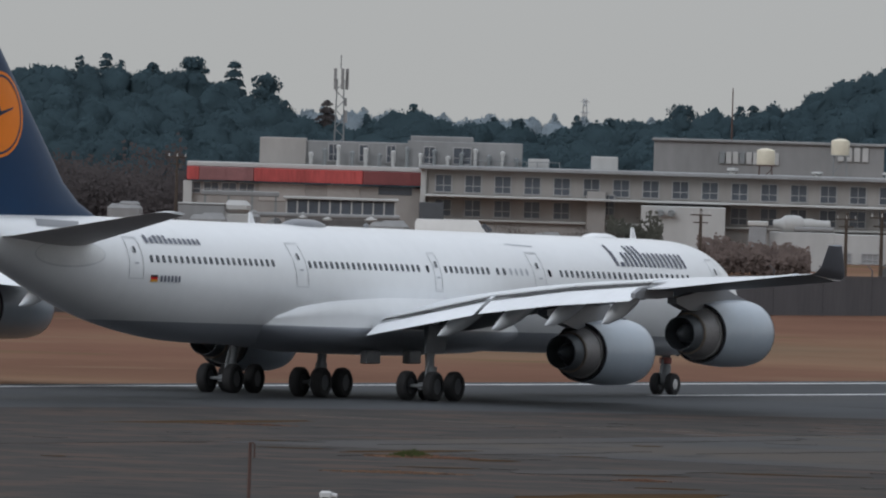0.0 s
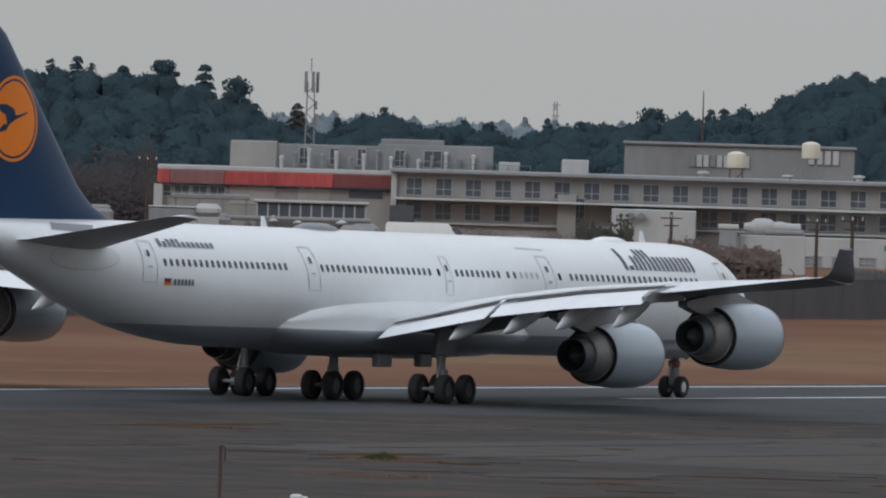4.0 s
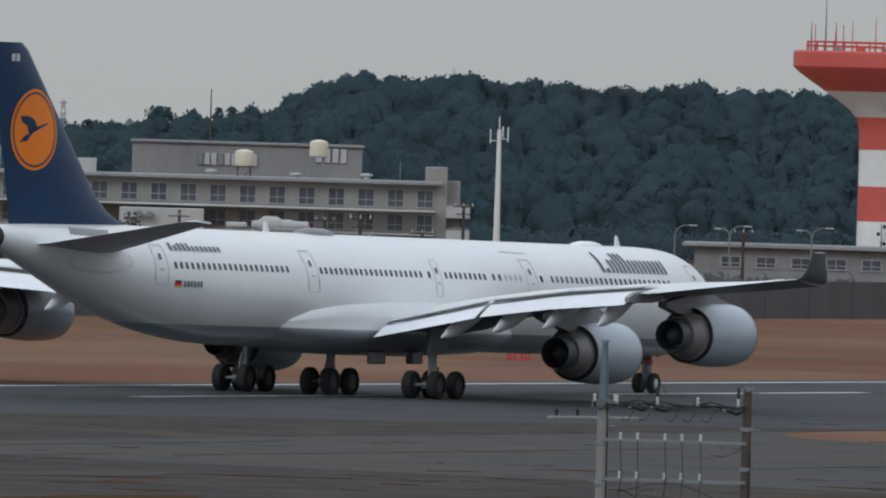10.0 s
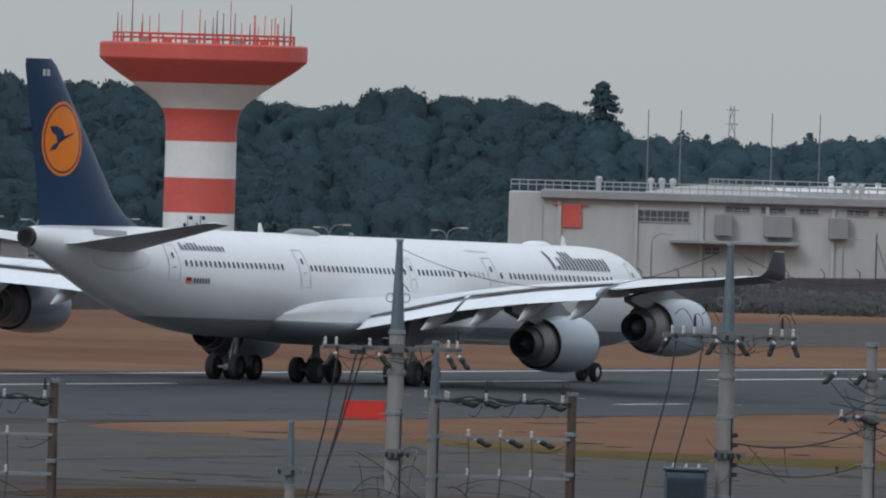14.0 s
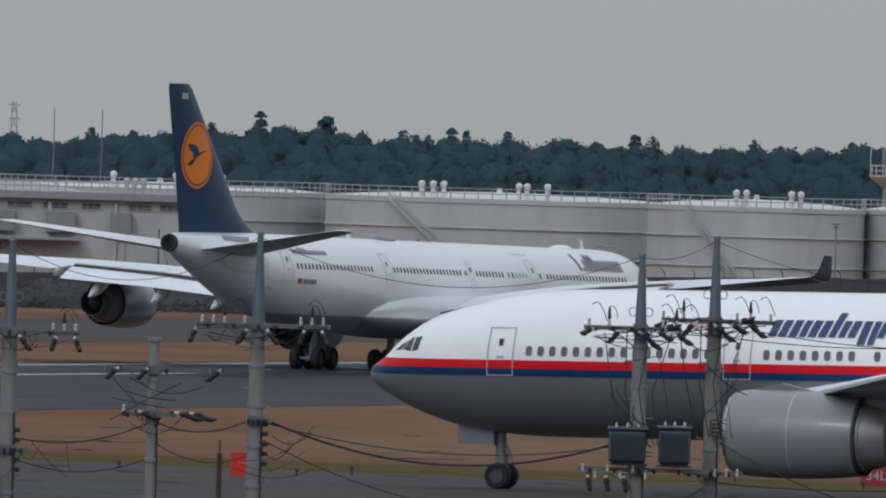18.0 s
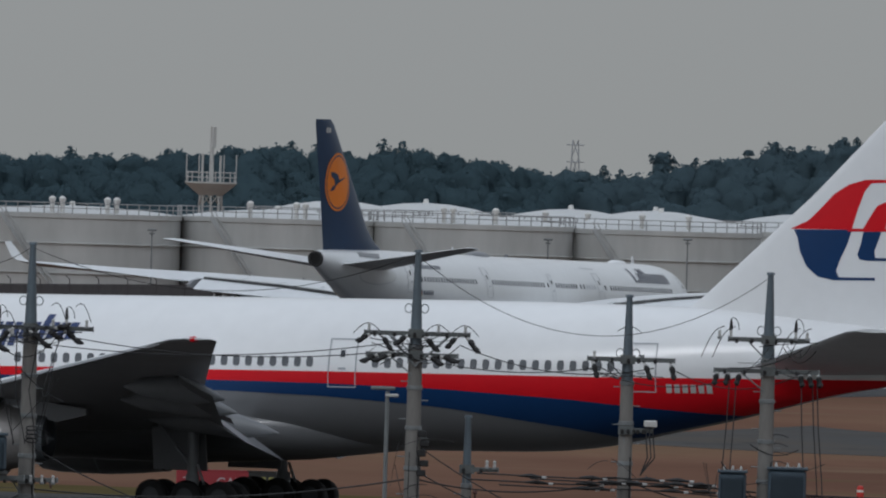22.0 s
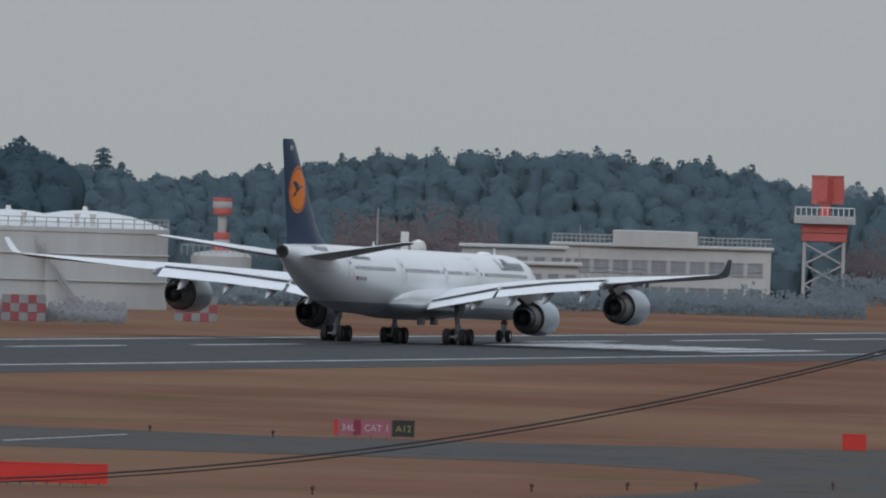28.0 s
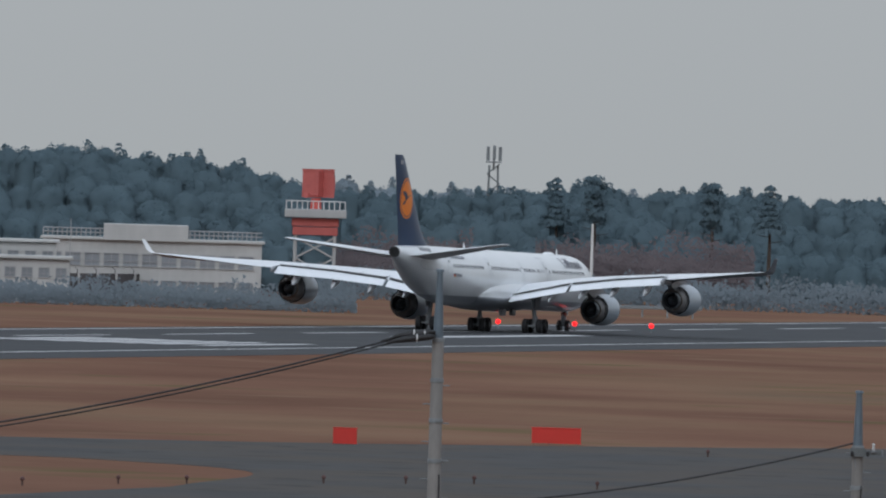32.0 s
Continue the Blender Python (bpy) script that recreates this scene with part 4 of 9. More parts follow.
for s in (1, -1):
    em = part("emblem", Mesh().add(*decal(oval(EY, EZ, 2.08, 1.95, 36), lambda u, v: on_fin(u, v, s, 0.014), 5)), logo_orange, fin, "orange disc with a dark blue ring and bird shape")
    ring = Mesh()
    for i in range(48):
        a, b = 6.283185 * i / 48, 6.283185 * (i + 1) / 48
        ring.add(*decal([(EY + r * 1.06 * math.cos(t), EZ + r * math.sin(t)) for r, t in ((1.7, a), (1.8, a), (1.8, b), (1.7, b))], lambda u, v: on_fin(u, v, s, 0.024), 1))
    part("emblem_ring", ring, navy, em)
    for k in (0, 1):
        part("registration_bar", Mesh().add(*decal([(-33.3 - .42 * k, 16.05), (-33.62 - .42 * k, 16.05), (-33.62 - .42 * k, 16.4), (-33.3 - .42 * k, 16.4)], lambda u, v: on_fin(u, v, s, 0.02))), porcelain, fin)
    bird = Mesh()
    fly = lambda pts: [(EY + (y + 30.9) * .85, EZ + (z - 11.85) * .85) for y, z in pts]
    for q in ([(-31.9, 11.3), (-31.0, 11.75), (-29.6, 12.15), (-29.55, 12.25), (-31.1, 11.95)], [(-31.55, 11.5), (-30.7, 11.95), (-31.0, 12.4), (-31.7, 12.62), (-32.5, 12.6), (-32.25, 12.25), (-31.75, 12.05)], [(-31.7, 11.2), (-31.3, 11.6), (-31.9, 11.55), (-32.5, 11.1)]):
        bird.add(*decal(fly(q), lambda u, v: on_fin(u, v, s, 0.024), 2))
    part("emblem_bird", bird, navy, em)
# landing gear
gear(jet, "main_gear", 5.35, 0, 4.2, .70, .5, 1.4, (1.0, -1.0), 0.3)
gear(jet, "main_gear", -5.35, 0, 4.2, .70, .5, 1.4, (1.0, -1.0), -0.3)
gear(jet, "centre_gear", 0, -0.9, 3.4, .70, .5, 1.15, (1.0, -1.0))
ng = gear(jet, "nose_gear", 0, 33.4, 3.6, .54, .4, .82, (0,))
for s in (-1, 1):
    part("hub_cap", Mesh().lathe([(.3, s * .43), (.29, s * .56), (.16, s * .6), (.1, s * .64), (.02, s * .645)], (0, 33.4, .54), "x", 18), porcelain, ng, "bright wheel hub cap")
part("steering_collar", Mesh().lathe([(.2, 1.5), (.3, 1.55), (.3, 1.8), (.2, 1.85)], (0, 33.4, 0), "z", 14).slab((.1, 33.0, 2.2), (.5, .3, .35), .05), mat("rust_red_gear_paint", (.2, .05, .04), .6, 0, .2, .5), ng, "rust-red steering collar")
part("gear_lamp_plate", Mesh().slab((.3, 33.1, 2.5), (.42, .12, .3), .03).slab((-.1, 33.0, 2.05), (.22, .12, .3), .03), grey_paint, ng, "pale plate on the nose leg")
part("gear_door", Mesh().slab((0, -.9, 2.75), (.95, 1.0, .9), .06), wing_shade, jet, "dark door on the centre gear leg")
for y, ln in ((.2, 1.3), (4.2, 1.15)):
    part("gear_door", Mesh().slab((2.0, y, 1.93), (.4, ln, .62), .05), wing_shade, jet, "dark gear door hanging below the belly")
part("gear_door", Mesh().box((0.5, 33.6, 2.75), (0.05, 1.5, 0.5)), grey_paint, ng)
part("gear_door", Mesh().box((-0.5, 33.6, 2.75), (0.05, 1.5, 0.5)), grey_paint, ng)
for x in (-0.5, 0.5):
    part("taxi_lamp", Mesh().lathe([(.12, 34.0), (.12, 34.1), (.02, 34.12)], (x * .6, 0, 2.0), "y", 10), steel, ng)
for x in (4.4, -4.4):
    part("gear_door", Mesh().box((x * 1.25, 0.2, 2.9), (0.06, 1.9, 1.3), Euler((0, radians(math.copysign(9, x)), 0)).to_matrix()), wing_shade, jet)
# aerials and domes along the spine
for y, h in ((29.7, 0.6), (-7.9, 0.55)):
    z0 = jet_top(y) - .05
    part("blade_aerial", Mesh().loft([[Vector((x * .03 * k, y - .3 * (1 - k) + u * k, z0 + z)) for x, u in ((1, .3), (1, -.3), (-1, -.3), (-1, .3))] for z, k in ((0, 1), (h, .45))]), white_paint, jet)
for y, ln, w, h, paint in ((26.2, 1.5, .5, .28, white_paint), (-3.0, 1.75, .65, .36, grey_paint)):
    part("satellite_dome", Mesh().loft([[Vector((w * k * math.sin(a), y + ln * u, jet_top(y + ln * u) - .08 + max(0, h * k * math.cos(a)))) for a in [6.2832 * i / 16 for i in range(16)]] for u, k in ((1, .15), (.8, .7), (.4, 1), (-.4, 1), (-.8, .7), (-1, .15))]), paint, jet)
part("beacon_lamp", Mesh().lathe([(.14, 0), (.13, .15), (.05, .23)], (0, 3.0, jet_top(3.0) - .03), "z", 10), grey_paint, jet)
# worn plates where the tailplane moves on the skin, and at the foot of the fin
tail_plate = mat("rubbed_tail_plate", (.68, .69, .69), .4, 0, .08, 1)
for s in (1, -1):
    part("tailplane_seal", Mesh().add(*decal(oval(-27.6, 6.55, 2.5, .62, 30), lambda u, v: JH.skin(u, v, s, .02), 3)), faint_gap, jet, "thin dark edge round the tailplane plate")
    part("tailplane_plate", Mesh().add(*decal(oval(-27.6, 6.57, 2.42, .55, 30), lambda u, v: JH.skin(u, v, s, .028), 3)), tail_plate, jet, "pale rubbed plate at the tailplane root")
    part("fin_root_panel", Mesh().add(*decal([(-29.6, 7.75), (-26.6, 7.65), (-25.8, 8.0), (-29.2, 8.05)], lambda u, v: JH.skin(u, v, s, .02), 3)), grey_paint, jet, "grey panel below the fin")
    part("static_port_plate", Mesh().add(*decal([(13.6, 7.72), (16.2, 7.66), (16.2, 7.7), (13.6, 7.76)], lambda u, v: JH.skin(u, v, s, .02), 1)), seam, jet)

# ---- the twin-engined jet that creeps across on the taxiway; origin on the ground under its nose wheels
TURN7 = -61.45
X7, Y7 = 50.0, 655.12
twin = thing("twin_engined_airliner", pose(X7, Y7, 0, 0, 0, -TURN7), "white and grey twin-engined airliner striped red and blue, taxiing", "airliner")
TH = Hull(smooth_rows([(5.9, 4.9, .03, .03), (5.72, 4.88, .4, .33), (5.28, 4.86, .82, .64), (4.56, 5.03, 1.32, 1.19), (3.82, 5.135, 1.75, 1.655), (3.09, 5.21, 2.07, 2.01), (2.1, 5.24, 2.4, 2.34), (.86, 5.27, 2.67, 2.62), (-.37, 5.345, 2.87, 2.835), (-1.6, 5.395, 2.99, 2.965), (-2.85, 5.43, 3.06, 3.02), (-5, 5.445, 3.1, 3.05), (-20, 5.445, 3.1, 3.05), (-34, 5.445, 3.1, 3.05), (-38, 5.445, 3.05, 3.03), (-40, 5.47, 2.97, 2.98), (-42, 5.57, 2.84, 2.845), (-44.6, 5.82, 2.55, 2.53), (-47, 6.02, 2.15, 2.22), (-49.4, 6.21, 1.7, 1.8), (-51.7, 6.36, 1.2, 1.4), (-54.1, 6.42, .72, 1.06), (-56.3, 6.5, .28, .7), (-57, 6.53, .1, .56)]), (-0.235, 0.0172))
# underside shade of the twin's wing, painted as a darker grey
twin_shade = mat("mid_grey_underside_shade", (0.33, 0.338, 0.35), 0.45, 0, 0.12, 3)
flap_grey = mat("mid_grey_flap_paint", (0.165, 0.173, 0.183), 0.45, 0, 0.12, 3)
twin_nacelle = mat("mid_grey_nacelle_paint", (0.22, 0.226, 0.232), 0.35, 0, 0.07, 3, clear=0.2)
twin_skin = banded("white_over_grey_twin_paint", 2, [(5.1, (0.15, 0.154, 0.16)), (99, (0.8, 0.81, 0.82))], 0.28, 0.35)
part("fuselage", TH.mesh(56, [r[0] for r in TH.rows]), twin_skin, twin)
ys = [r[0] for r in TH.rows][2:]
red_lo = ramp_of([(6, 5.22), (-20, 5.22), (-30, 5.1), (-35.5, 4.93), (-41, 4.58), (-43, 4.38), (-46.5, 4.1), (-50, 3.9), (-57, 4.2)])
red_hi = ramp_of([(6, 5.56), (-30, 5.56), (-42, 5.5), (-57, 5.55)])
blue_lo = ramp_of([(6, 4.92), (-20, 4.92), (-30, 4.6), (-35.5, 4.2), (-41, 3.4), (-43, 3.0), (-48, 2.0), (-57, 3.0)])
for s in (1, -1):
    part("red_stripe", strip([y for y in ys if y > -55.2], red_lo, red_hi, TH, s, 0.03, 16), red_paint, twin, "red painted stripe")
    part("blue_stripe", strip([y for y in ys if y > -48.9], blue_lo, red_lo, TH, s, 0.024, 20), royal, twin, "blue painted stripe")
    letter_bars(twin, TH, -20.1 if s > 0 else -12.5, 6.68, [.34, .34, .34, .28, .34, .34, .3, .3, .34, .34, .28, .3, .3, .3, .3, .3, .34], [0, 0, 0, 0, 0, 0, 1, 0, 0, -1, -1, 0, 0, 1, 0, 0, 0], 0.98, s, letter_royal, "lettering_bar", 0.32, 0.105)
    letter_bars(twin, TH, -46.8 if s > 0 else -44.85, 4.92, [.22] * 6, [1] * 6, 0.34, s, porcelain, "registration_bar", 0, 0.1)
    part("painted_flag", Mesh().add(*decal([(-10.3, 6.9), (-9.2, 6.9), (-9.2, 7.4), (-10.3, 7.4)], lambda u, v: TH.skin(u, v, s, 0.016))), mat("striped_flag_paint", (0.65, 0.4, 0.4), 0.5), twin, "small red and white striped flag")
    part("flag_stripe", Mesh().add(*decal([(-9.7, 7.15), (-9.2, 7.15), (-9.2, 7.4), (-9.7, 7.4)], lambda u, v: TH.skin(u, v, s, 0.022))), letter_blue, twin)
    for y in (-0.92, -11.3, -31.3, -43.85):
        door(twin, TH, y, 4.92, 6.88, 1.2, s, seam)
    for q in ([(3.09, 5.9), (3.4, 5.84), (3.33, 6.42), (2.98, 6.46)], [(3.46, 5.84), (3.95, 5.92), (3.55, 6.38), (3.4, 6.42)], [(4.0, 5.9), (4.4, 5.86), (4.1, 6.08), (3.66, 6.32)]):
        part("flight_deck_window", Mesh().add(*decal(q, lambda u, v: TH.skin(u, v, s, 0.014))), window_dark, twin)
set_windows(twin, TH, window_mesh(0.29, 0.42, "twin_window", mat("grey_cabin_window", (.1, .108, .12), .15, 0, .3, 2, spread=.5)), [(-2.2, -10.0), (-12.55, -16.23), (-17.33, -29.9), (-32.7, -42.6)], 0.533, 5.94)

TFIN = [(7.6, -41.2, 11.9, .05), (8.4, -44.4, 9.0, .085), (9.4, -45.6, 8.2, .09), (13.5, -50.0, 5.35, .09), (17.7, -54.0, 2.85, .085), (18.3, -54.75, 2.15, .06)]
tfin = part("fin", wing_mesh([(z, le, ch, 0, tc, 0) for z, le, ch, tc in TFIN], 1, True), white_paint, twin, "white fin with a red and blue emblem")
on_tfin = fin_skin(TFIN)
for s in (1, -1):
    def lay(poly, material, name, out=0.014, s=s):
        return part(name, Mesh().add(*decal(poly, lambda u, v: on_tfin(u, v, s, out), 4)), material, tfin)
    lay([(-49.16, 12.16), (-49.71, 12.32), (-50.29, 12.88), (-50.98, 13.62), (-51.57, 14.0), (-52.27, 14.21), (-52.54, 14.1), (-52.24, 13.73), (-52.0, 13.04), (-51.83, 12.47), (-51.76, 12.2)], red_paint, "emblem_red")
    lay([(-52.2, 14.21), (-54.18, 14.26), (-54.18, 14.16), (-52.5, 14.08)], red_paint, "emblem_red", 0.02)
    lay([(-52.2, 12.21), (-52.49, 12.71), (-52.78, 13.18), (-53.25, 13.39), (-53.66, 13.29), (-53.38, 12.97), (-53.21, 12.55), (-53.12, 12.21)], red_paint, "emblem_red")
    lay([(-53.2, 13.39), (-54.51, 13.43), (-54.51, 13.34), (-53.6, 13.28)], red_paint, "emblem_red", 0.02)
    lay([(-51.6, 12.24), (-54.4, 12.29), (-54.41, 12.19), (-51.6, 12.12)], red_paint, "emblem_red", 0.024)
    lay([(-49.31, 12.14), (-51.77, 12.2), (-51.59, 11.6), (-51.3, 10.98), (-51.15, 10.52), (-51.28, 10.27), (-51.09, 10.15), (-50.42, 10.27), (-49.93, 10.66), (-49.62, 11.27), (-49.48, 11.85)], royal, "emblem_blue")
    lay([(-50.97, 10.15), (-51.2, 10.27), (-52.75, 10.3), (-52.76, 10.19)], royal, "emblem_blue", 0.02)
    lay([(-52.24, 12.13), (-52.98, 12.15), (-52.87, 11.82), (-52.7, 11.36), (-52.75, 11.1), (-52.49, 10.97), (-52.11, 11.02), (-52.01, 11.2), (-52.16, 11.68)], royal, "emblem_blue")
    lay([(-52.3, 10.97), (-52.65, 11.09), (-53.68, 11.1), (-53.68, 10.99)], royal, "emblem_blue", 0.02)
    part("tailplane", wing_mesh([(0.6, -47.4, 7.3, 6.5, .1, 0), (1.8, -48.3, 6.7, 6.65, .1, 0), (10.4, -54.8, 2.85, 8.2, .09, 0), (10.8, -55.4, 2.1, 8.27, .07, 0)], s), wing_paint, twin, "grey tailplane")
    rows = [(1.6, -11.6, 15.6, 3.75, .13, 2), (3.4, -13.0, 14.2, 3.95, .13, 2), (9.8, -18.0, 9.7, 4.75, .11, 1), (18, -24.3, 6.6, 5.7, .1, 0), (26, -30.3, 3.7, 6.7, .1, 0), (30.0, -33.6, 2.0, 7.25, .09, 0), (30.4, -34.4, 1.1, 7.32, .07, 0)]
    w = part("wing", two_faced(wing_mesh(rows, s)), [wing_paint, twin_shade], twin, "grey swept wing")
    for x0, x1, y0, y1, c0, c1, z0, z1, tilt in ((3.3, 9.2, -26.4, -27.2, 3.0, 2.6, 3.7, 4.3, 30), (11.2, 21.5, -27.2, -31.0, 2.3, 1.6, 4.65, 5.75, 28)):
        part("flap", wing_mesh([(x0, y0, c0, z0, .13, tilt), (x1, y1, c1, z1, .13, tilt)], s), wing_shade if x0 < 4 else flap_grey, w, "lowered wing flap")
    part("flaperon", wing_mesh([(9.4, -27.0, 2.2, 4.5, .13, 22), (11.0, -27.6, 2.0, 4.7, .13, 22)], s), flap_grey, w)
    part("slat", wing_mesh([(4.4, -13.2, 1.5, 3.85, .2, -14), (29.0, -32.3, .7, 6.9, .2, -14)], s), wing_shade, w)
    for x, y, z, ln in ((6.0, -27.0, 3.7, 5.2), (13.5, -28.2, 4.6, 4.6), (18.5, -29.8, 5.2, 4.0)):
        rings = []
        for rr, yy in ((0.03, y + ln * .55), (.3, y + ln * .35), (.45, y), (.4, y - ln * .2), (.2, y - ln * .4), (.03, y - ln * .52)):
            rings.append([Vector((s * x + rr * .7 * math.cos(6.2832 * i / 12), yy, z - 0.7 * max(0, (y - yy) / ln) + rr * 1.2 * math.sin(6.2832 * i / 12))) for i in range(12)])
        part("flap_track_fairing", Mesh().loft(rings), flap_grey, w)
    nacelle(twin, s * 9.7, -13.75, 2.88, 5.6, 1.78, 2.0, "grey turbofan engine", (-19.3, 4.3), twin_nacelle)
    gear(twin, "main_gear", s * 5.5, -25.9, 4.0, .66, .5, 1.4, (1.47, 0, -1.47), s * 0.3)
    part("gear_door", Mesh().box((s * 4.6, -25.0, 2.55), (0.08, 2.3, 1.75), Euler((0, radians(s * 12), 0)).to_matrix()), flap_grey, twin)
    part("navigation_lamp", Mesh().lathe([(.1, -34.6), (.12, -34.8), (.03, -34.95)], (s * 30.3, 0, 7.3), "y", 8), red_paint if s < 0 else lamp_white, w)
part("belly_fairing", Mesh().loft([[Vector((w * math.sin(a), y, zc + h * math.cos(a))) for a in [6.283185 * i / 32 for i in range(32)]] for y, zc, w, h in ((-8.5, 3.6, .3, .2), (-11, 3.5, 2.0, 1.1), (-15, 3.4, 3.1, 1.45), (-24, 3.4, 3.3, 1.5), (-29, 3.5, 2.3, 1.3), (-33, 3.6, 1.2, .9), (-36, 3.7, .3, .3))]), twin_skin, twin)
# the opening's dark inside is painted as a flat black patch on the skin
for s in (1, -1):
    part("exhaust_pipe", Mesh().add(*decal([(-56.1, 6.4), (-56.9, 6.15), (-56.95, 6.85), (-56.5, 6.68)], lambda u, v: TH.skin(u, v, s, .02))), black, twin, "black patch painted as the tail exhaust opening")
part("tail_lamp", Mesh().lathe([(.025, -56.97), (.03, -57.02), (.01, -57.05)], (0, 0, 6.7), "y", 8), lamp_white, twin)
tn = gear(twin, "nose_gear", 0, 0, 3.0, .55, .42, .86, (0,))
for x in (-0.55, 0.55):
    part("gear_door", Mesh().box((x, 0.95, 2.2), (0.05, 1.6, 0.75)), grey_paint, tn)
part("taxi_lamp", Mesh().lathe([(.14, 0.3), (.14, 0.42), (.03, 0.44)], (0.2, 0, 1.9), "y", 10), steel, tn)

# ---------------------------------------------------------------- woods behind the airfield
OCT_V = np.array([(1, 0, 0), (-1, 0, 0), (0, 1, 0), (0, -1, 0), (0, 0, 1), (0, 0, -1)], float)
OCT_F = np.array([(0, 2, 4), (2, 1, 4), (1, 3, 4), (3, 0, 4), (2, 0, 5), (1, 2, 5), (3, 1, 5), (0, 3, 5)])


def ball(cuts):
    """Corners and faces of an eight-sided ball whose faces are cut in four again and again."""
    v, f = [tuple(p) for p in OCT_V], [tuple(t) for t in OCT_F]
    for _ in range(cuts):
        mid, g = {}, []
        for tri in f:
            ids = []
            for a, b in ((tri[0], tri[1]), (tri[1], tri[2]), (tri[2], tri[0])):
                key = (min(a, b), max(a, b))
                if key not in mid:
                    mid[key] = len(v)
                    p = np.array(v[a]) + np.array(v[b])
                    v.append(tuple(p / np.linalg.norm(p)))
                ids.append(mid[key])
            g += [(tri[0], ids[0], ids[2]), (ids[0], tri[1], ids[1]), (ids[2], ids[1], tri[2]), tuple(ids)]
        f = g
    return np.array(v), np.array(f)


BALL_V, BALL_F = ball(2)


def leaf_mesh(name, groups, material):
    """Joins arrays of (count, corners, 3) with their faces into one smooth mesh."""
    vs, fs, o = [], [], 0
    for v, f in groups:
        n, k = v.shape[:2]
        vs.append(v.reshape(-1, 3))
        fs.append((f[None] + k * np.arange(n)[:, None, None]).reshape(-1, 3) + o)
        o += n * k
    v, f = np.concatenate(vs), np.concatenate(fs)
    me = bpy.data.meshes.new(name)
    me.vertices.add(len(v))
    me.vertices.foreach_set("co", v.reshape(-1))
    me.loops.add(len(f) * 3)
    me.loops.foreach_set("vertex_index", f.reshape(-1))
    me.polygons.add(len(f))
    me.polygons.foreach_set("loop_start", np.arange(len(f)) * 3)
    me.update(calc_edges=True)
    me.shade_smooth()
    me.materials.append(material)
    return me


def tufts(r, centres, sizes, tall=1.0, thin=1.0):
    """Small leaf clumps, each turned and dented by chance; tall draws them upright."""
    n = len(centres)
    q, _ = np.linalg.qr(r.normal(size=(n, 3, 3)))
    v = OCT_V[None] * (0.55 + 0.9 * r.random_sample((n, 6, 1)))
    v = v * (1, 1, thin)
    v = np.einsum("nij,nkj->nki", q, v) * np.asarray(sizes)[:, None, None]
    v[:, :, 2] *= tall
    return v + np.asarray(centres)[:, None, :], OCT_F


LEAF_F = np.array([(0, 1, 2), (0, 2, 3)])


def crown(r, x, y, h, w, relief=1.0):
    """A crown as a lobed dome on its trunk's line: returns a function from directions to places on its skin."""
    waves = [(amp, r.normal(size=3) * k, r.random_sample() * 6.28) for k, amp in ((2.2, .1), (4.0, .08), (8.0, .05)) for _ in range(3)]
    deep = min(h * .6, w * (.8 + .5 * r.random_sample()))

    def at(d):
        bump = sum(relief * amp * np.sin(d @ f + ph) for amp, f, ph in waves)
        rad = w * (1 + bump)
        z = np.where(d[:, 2] > 0, h - deep + deep * d[:, 2] * (1 + .6 * bump), (h - deep) * (1 + d[:, 2]))
        flat = np.where(d[:, 2] > 0, 1.0, 1 / np.maximum(.3, np.sqrt(np.maximum(1e-6, 1 - d[:, 2] ** 2))) ** .8)
        return np.stack([x + d[:, 0] * rad * flat, y + d[:, 1] * rad * flat, z], 1)
    return at


def rays(r, n, low):
    """Directions spread evenly over a ball above the height low."""
    z, a = low + (1 - low) * r.random_sample(n), r.random_sample(n) * 6.2832
    q = np.sqrt(1 - z * z)
    return np.stack([q * np.cos(a), q * np.sin(a), z], 1)


def outward(r, n, c, x, y, noise=.28):
    out = c - np.array([[x, y, 0]])
    out[:, 2] = 0
    out /= np.maximum(1e-3, np.linalg.norm(out, axis=1))[:, None]
    return out * .9 + np.array([[0, 0, .3]]) + r.normal(size=(n, 3)) * noise


def sprays(r, c, nor, size):
    """Four-cornered ragged leaf sprays at the places c, square to nor."""
    n = len(c)
    nor = nor / np.maximum(1e-3, np.linalg.norm(nor, axis=1))[:, None]
    a = np.cross(nor, r.normal(size=(n, 3)))
    a /= np.linalg.norm(a, axis=1)[:, None]
    b = np.cross(nor, a)
    k = lambda: .5 + 1.0 * r.random_sample((n, 1))
    return np.stack([c + a * size * k(), c + b * size * k(), c - a * size * k(), c - b * size * k()], 1)


def spire(r, x, y, h, w, n, foot=.3):
    """Ragged sprays along the whorls of drooping branches of a conifer; gaps stay between the whorls."""
    tiers = 7 + r.randint(0, 4)
    reach = .55 + .55 * r.random_sample((tiers + 1, 6))
    t = r.random_sample(n) ** 1.25
    k = np.minimum(tiers, (t * tiers).astype(int))
    a = r.random_sample(n) * 6.2832
    rad = w * (1.05 - t) ** .55 * reach[k, (a / 1.0473).astype(int) % 6]
    s = np.sqrt(r.random_sample(n))
    z = h * (foot + (1 - foot) * (.5 * t + .5 * (k + .5) / tiers)) - .3 * rad * s
    c = np.stack([x + rad * s * np.cos(a), y + rad * s * np.sin(a), np.minimum(z, h)], 1)
    return sprays(r, c, outward(r, n, c, x, y, .35), .11 + .1 * r.random_sample((n, 1)) + .1 * (1 - t)[:, None])


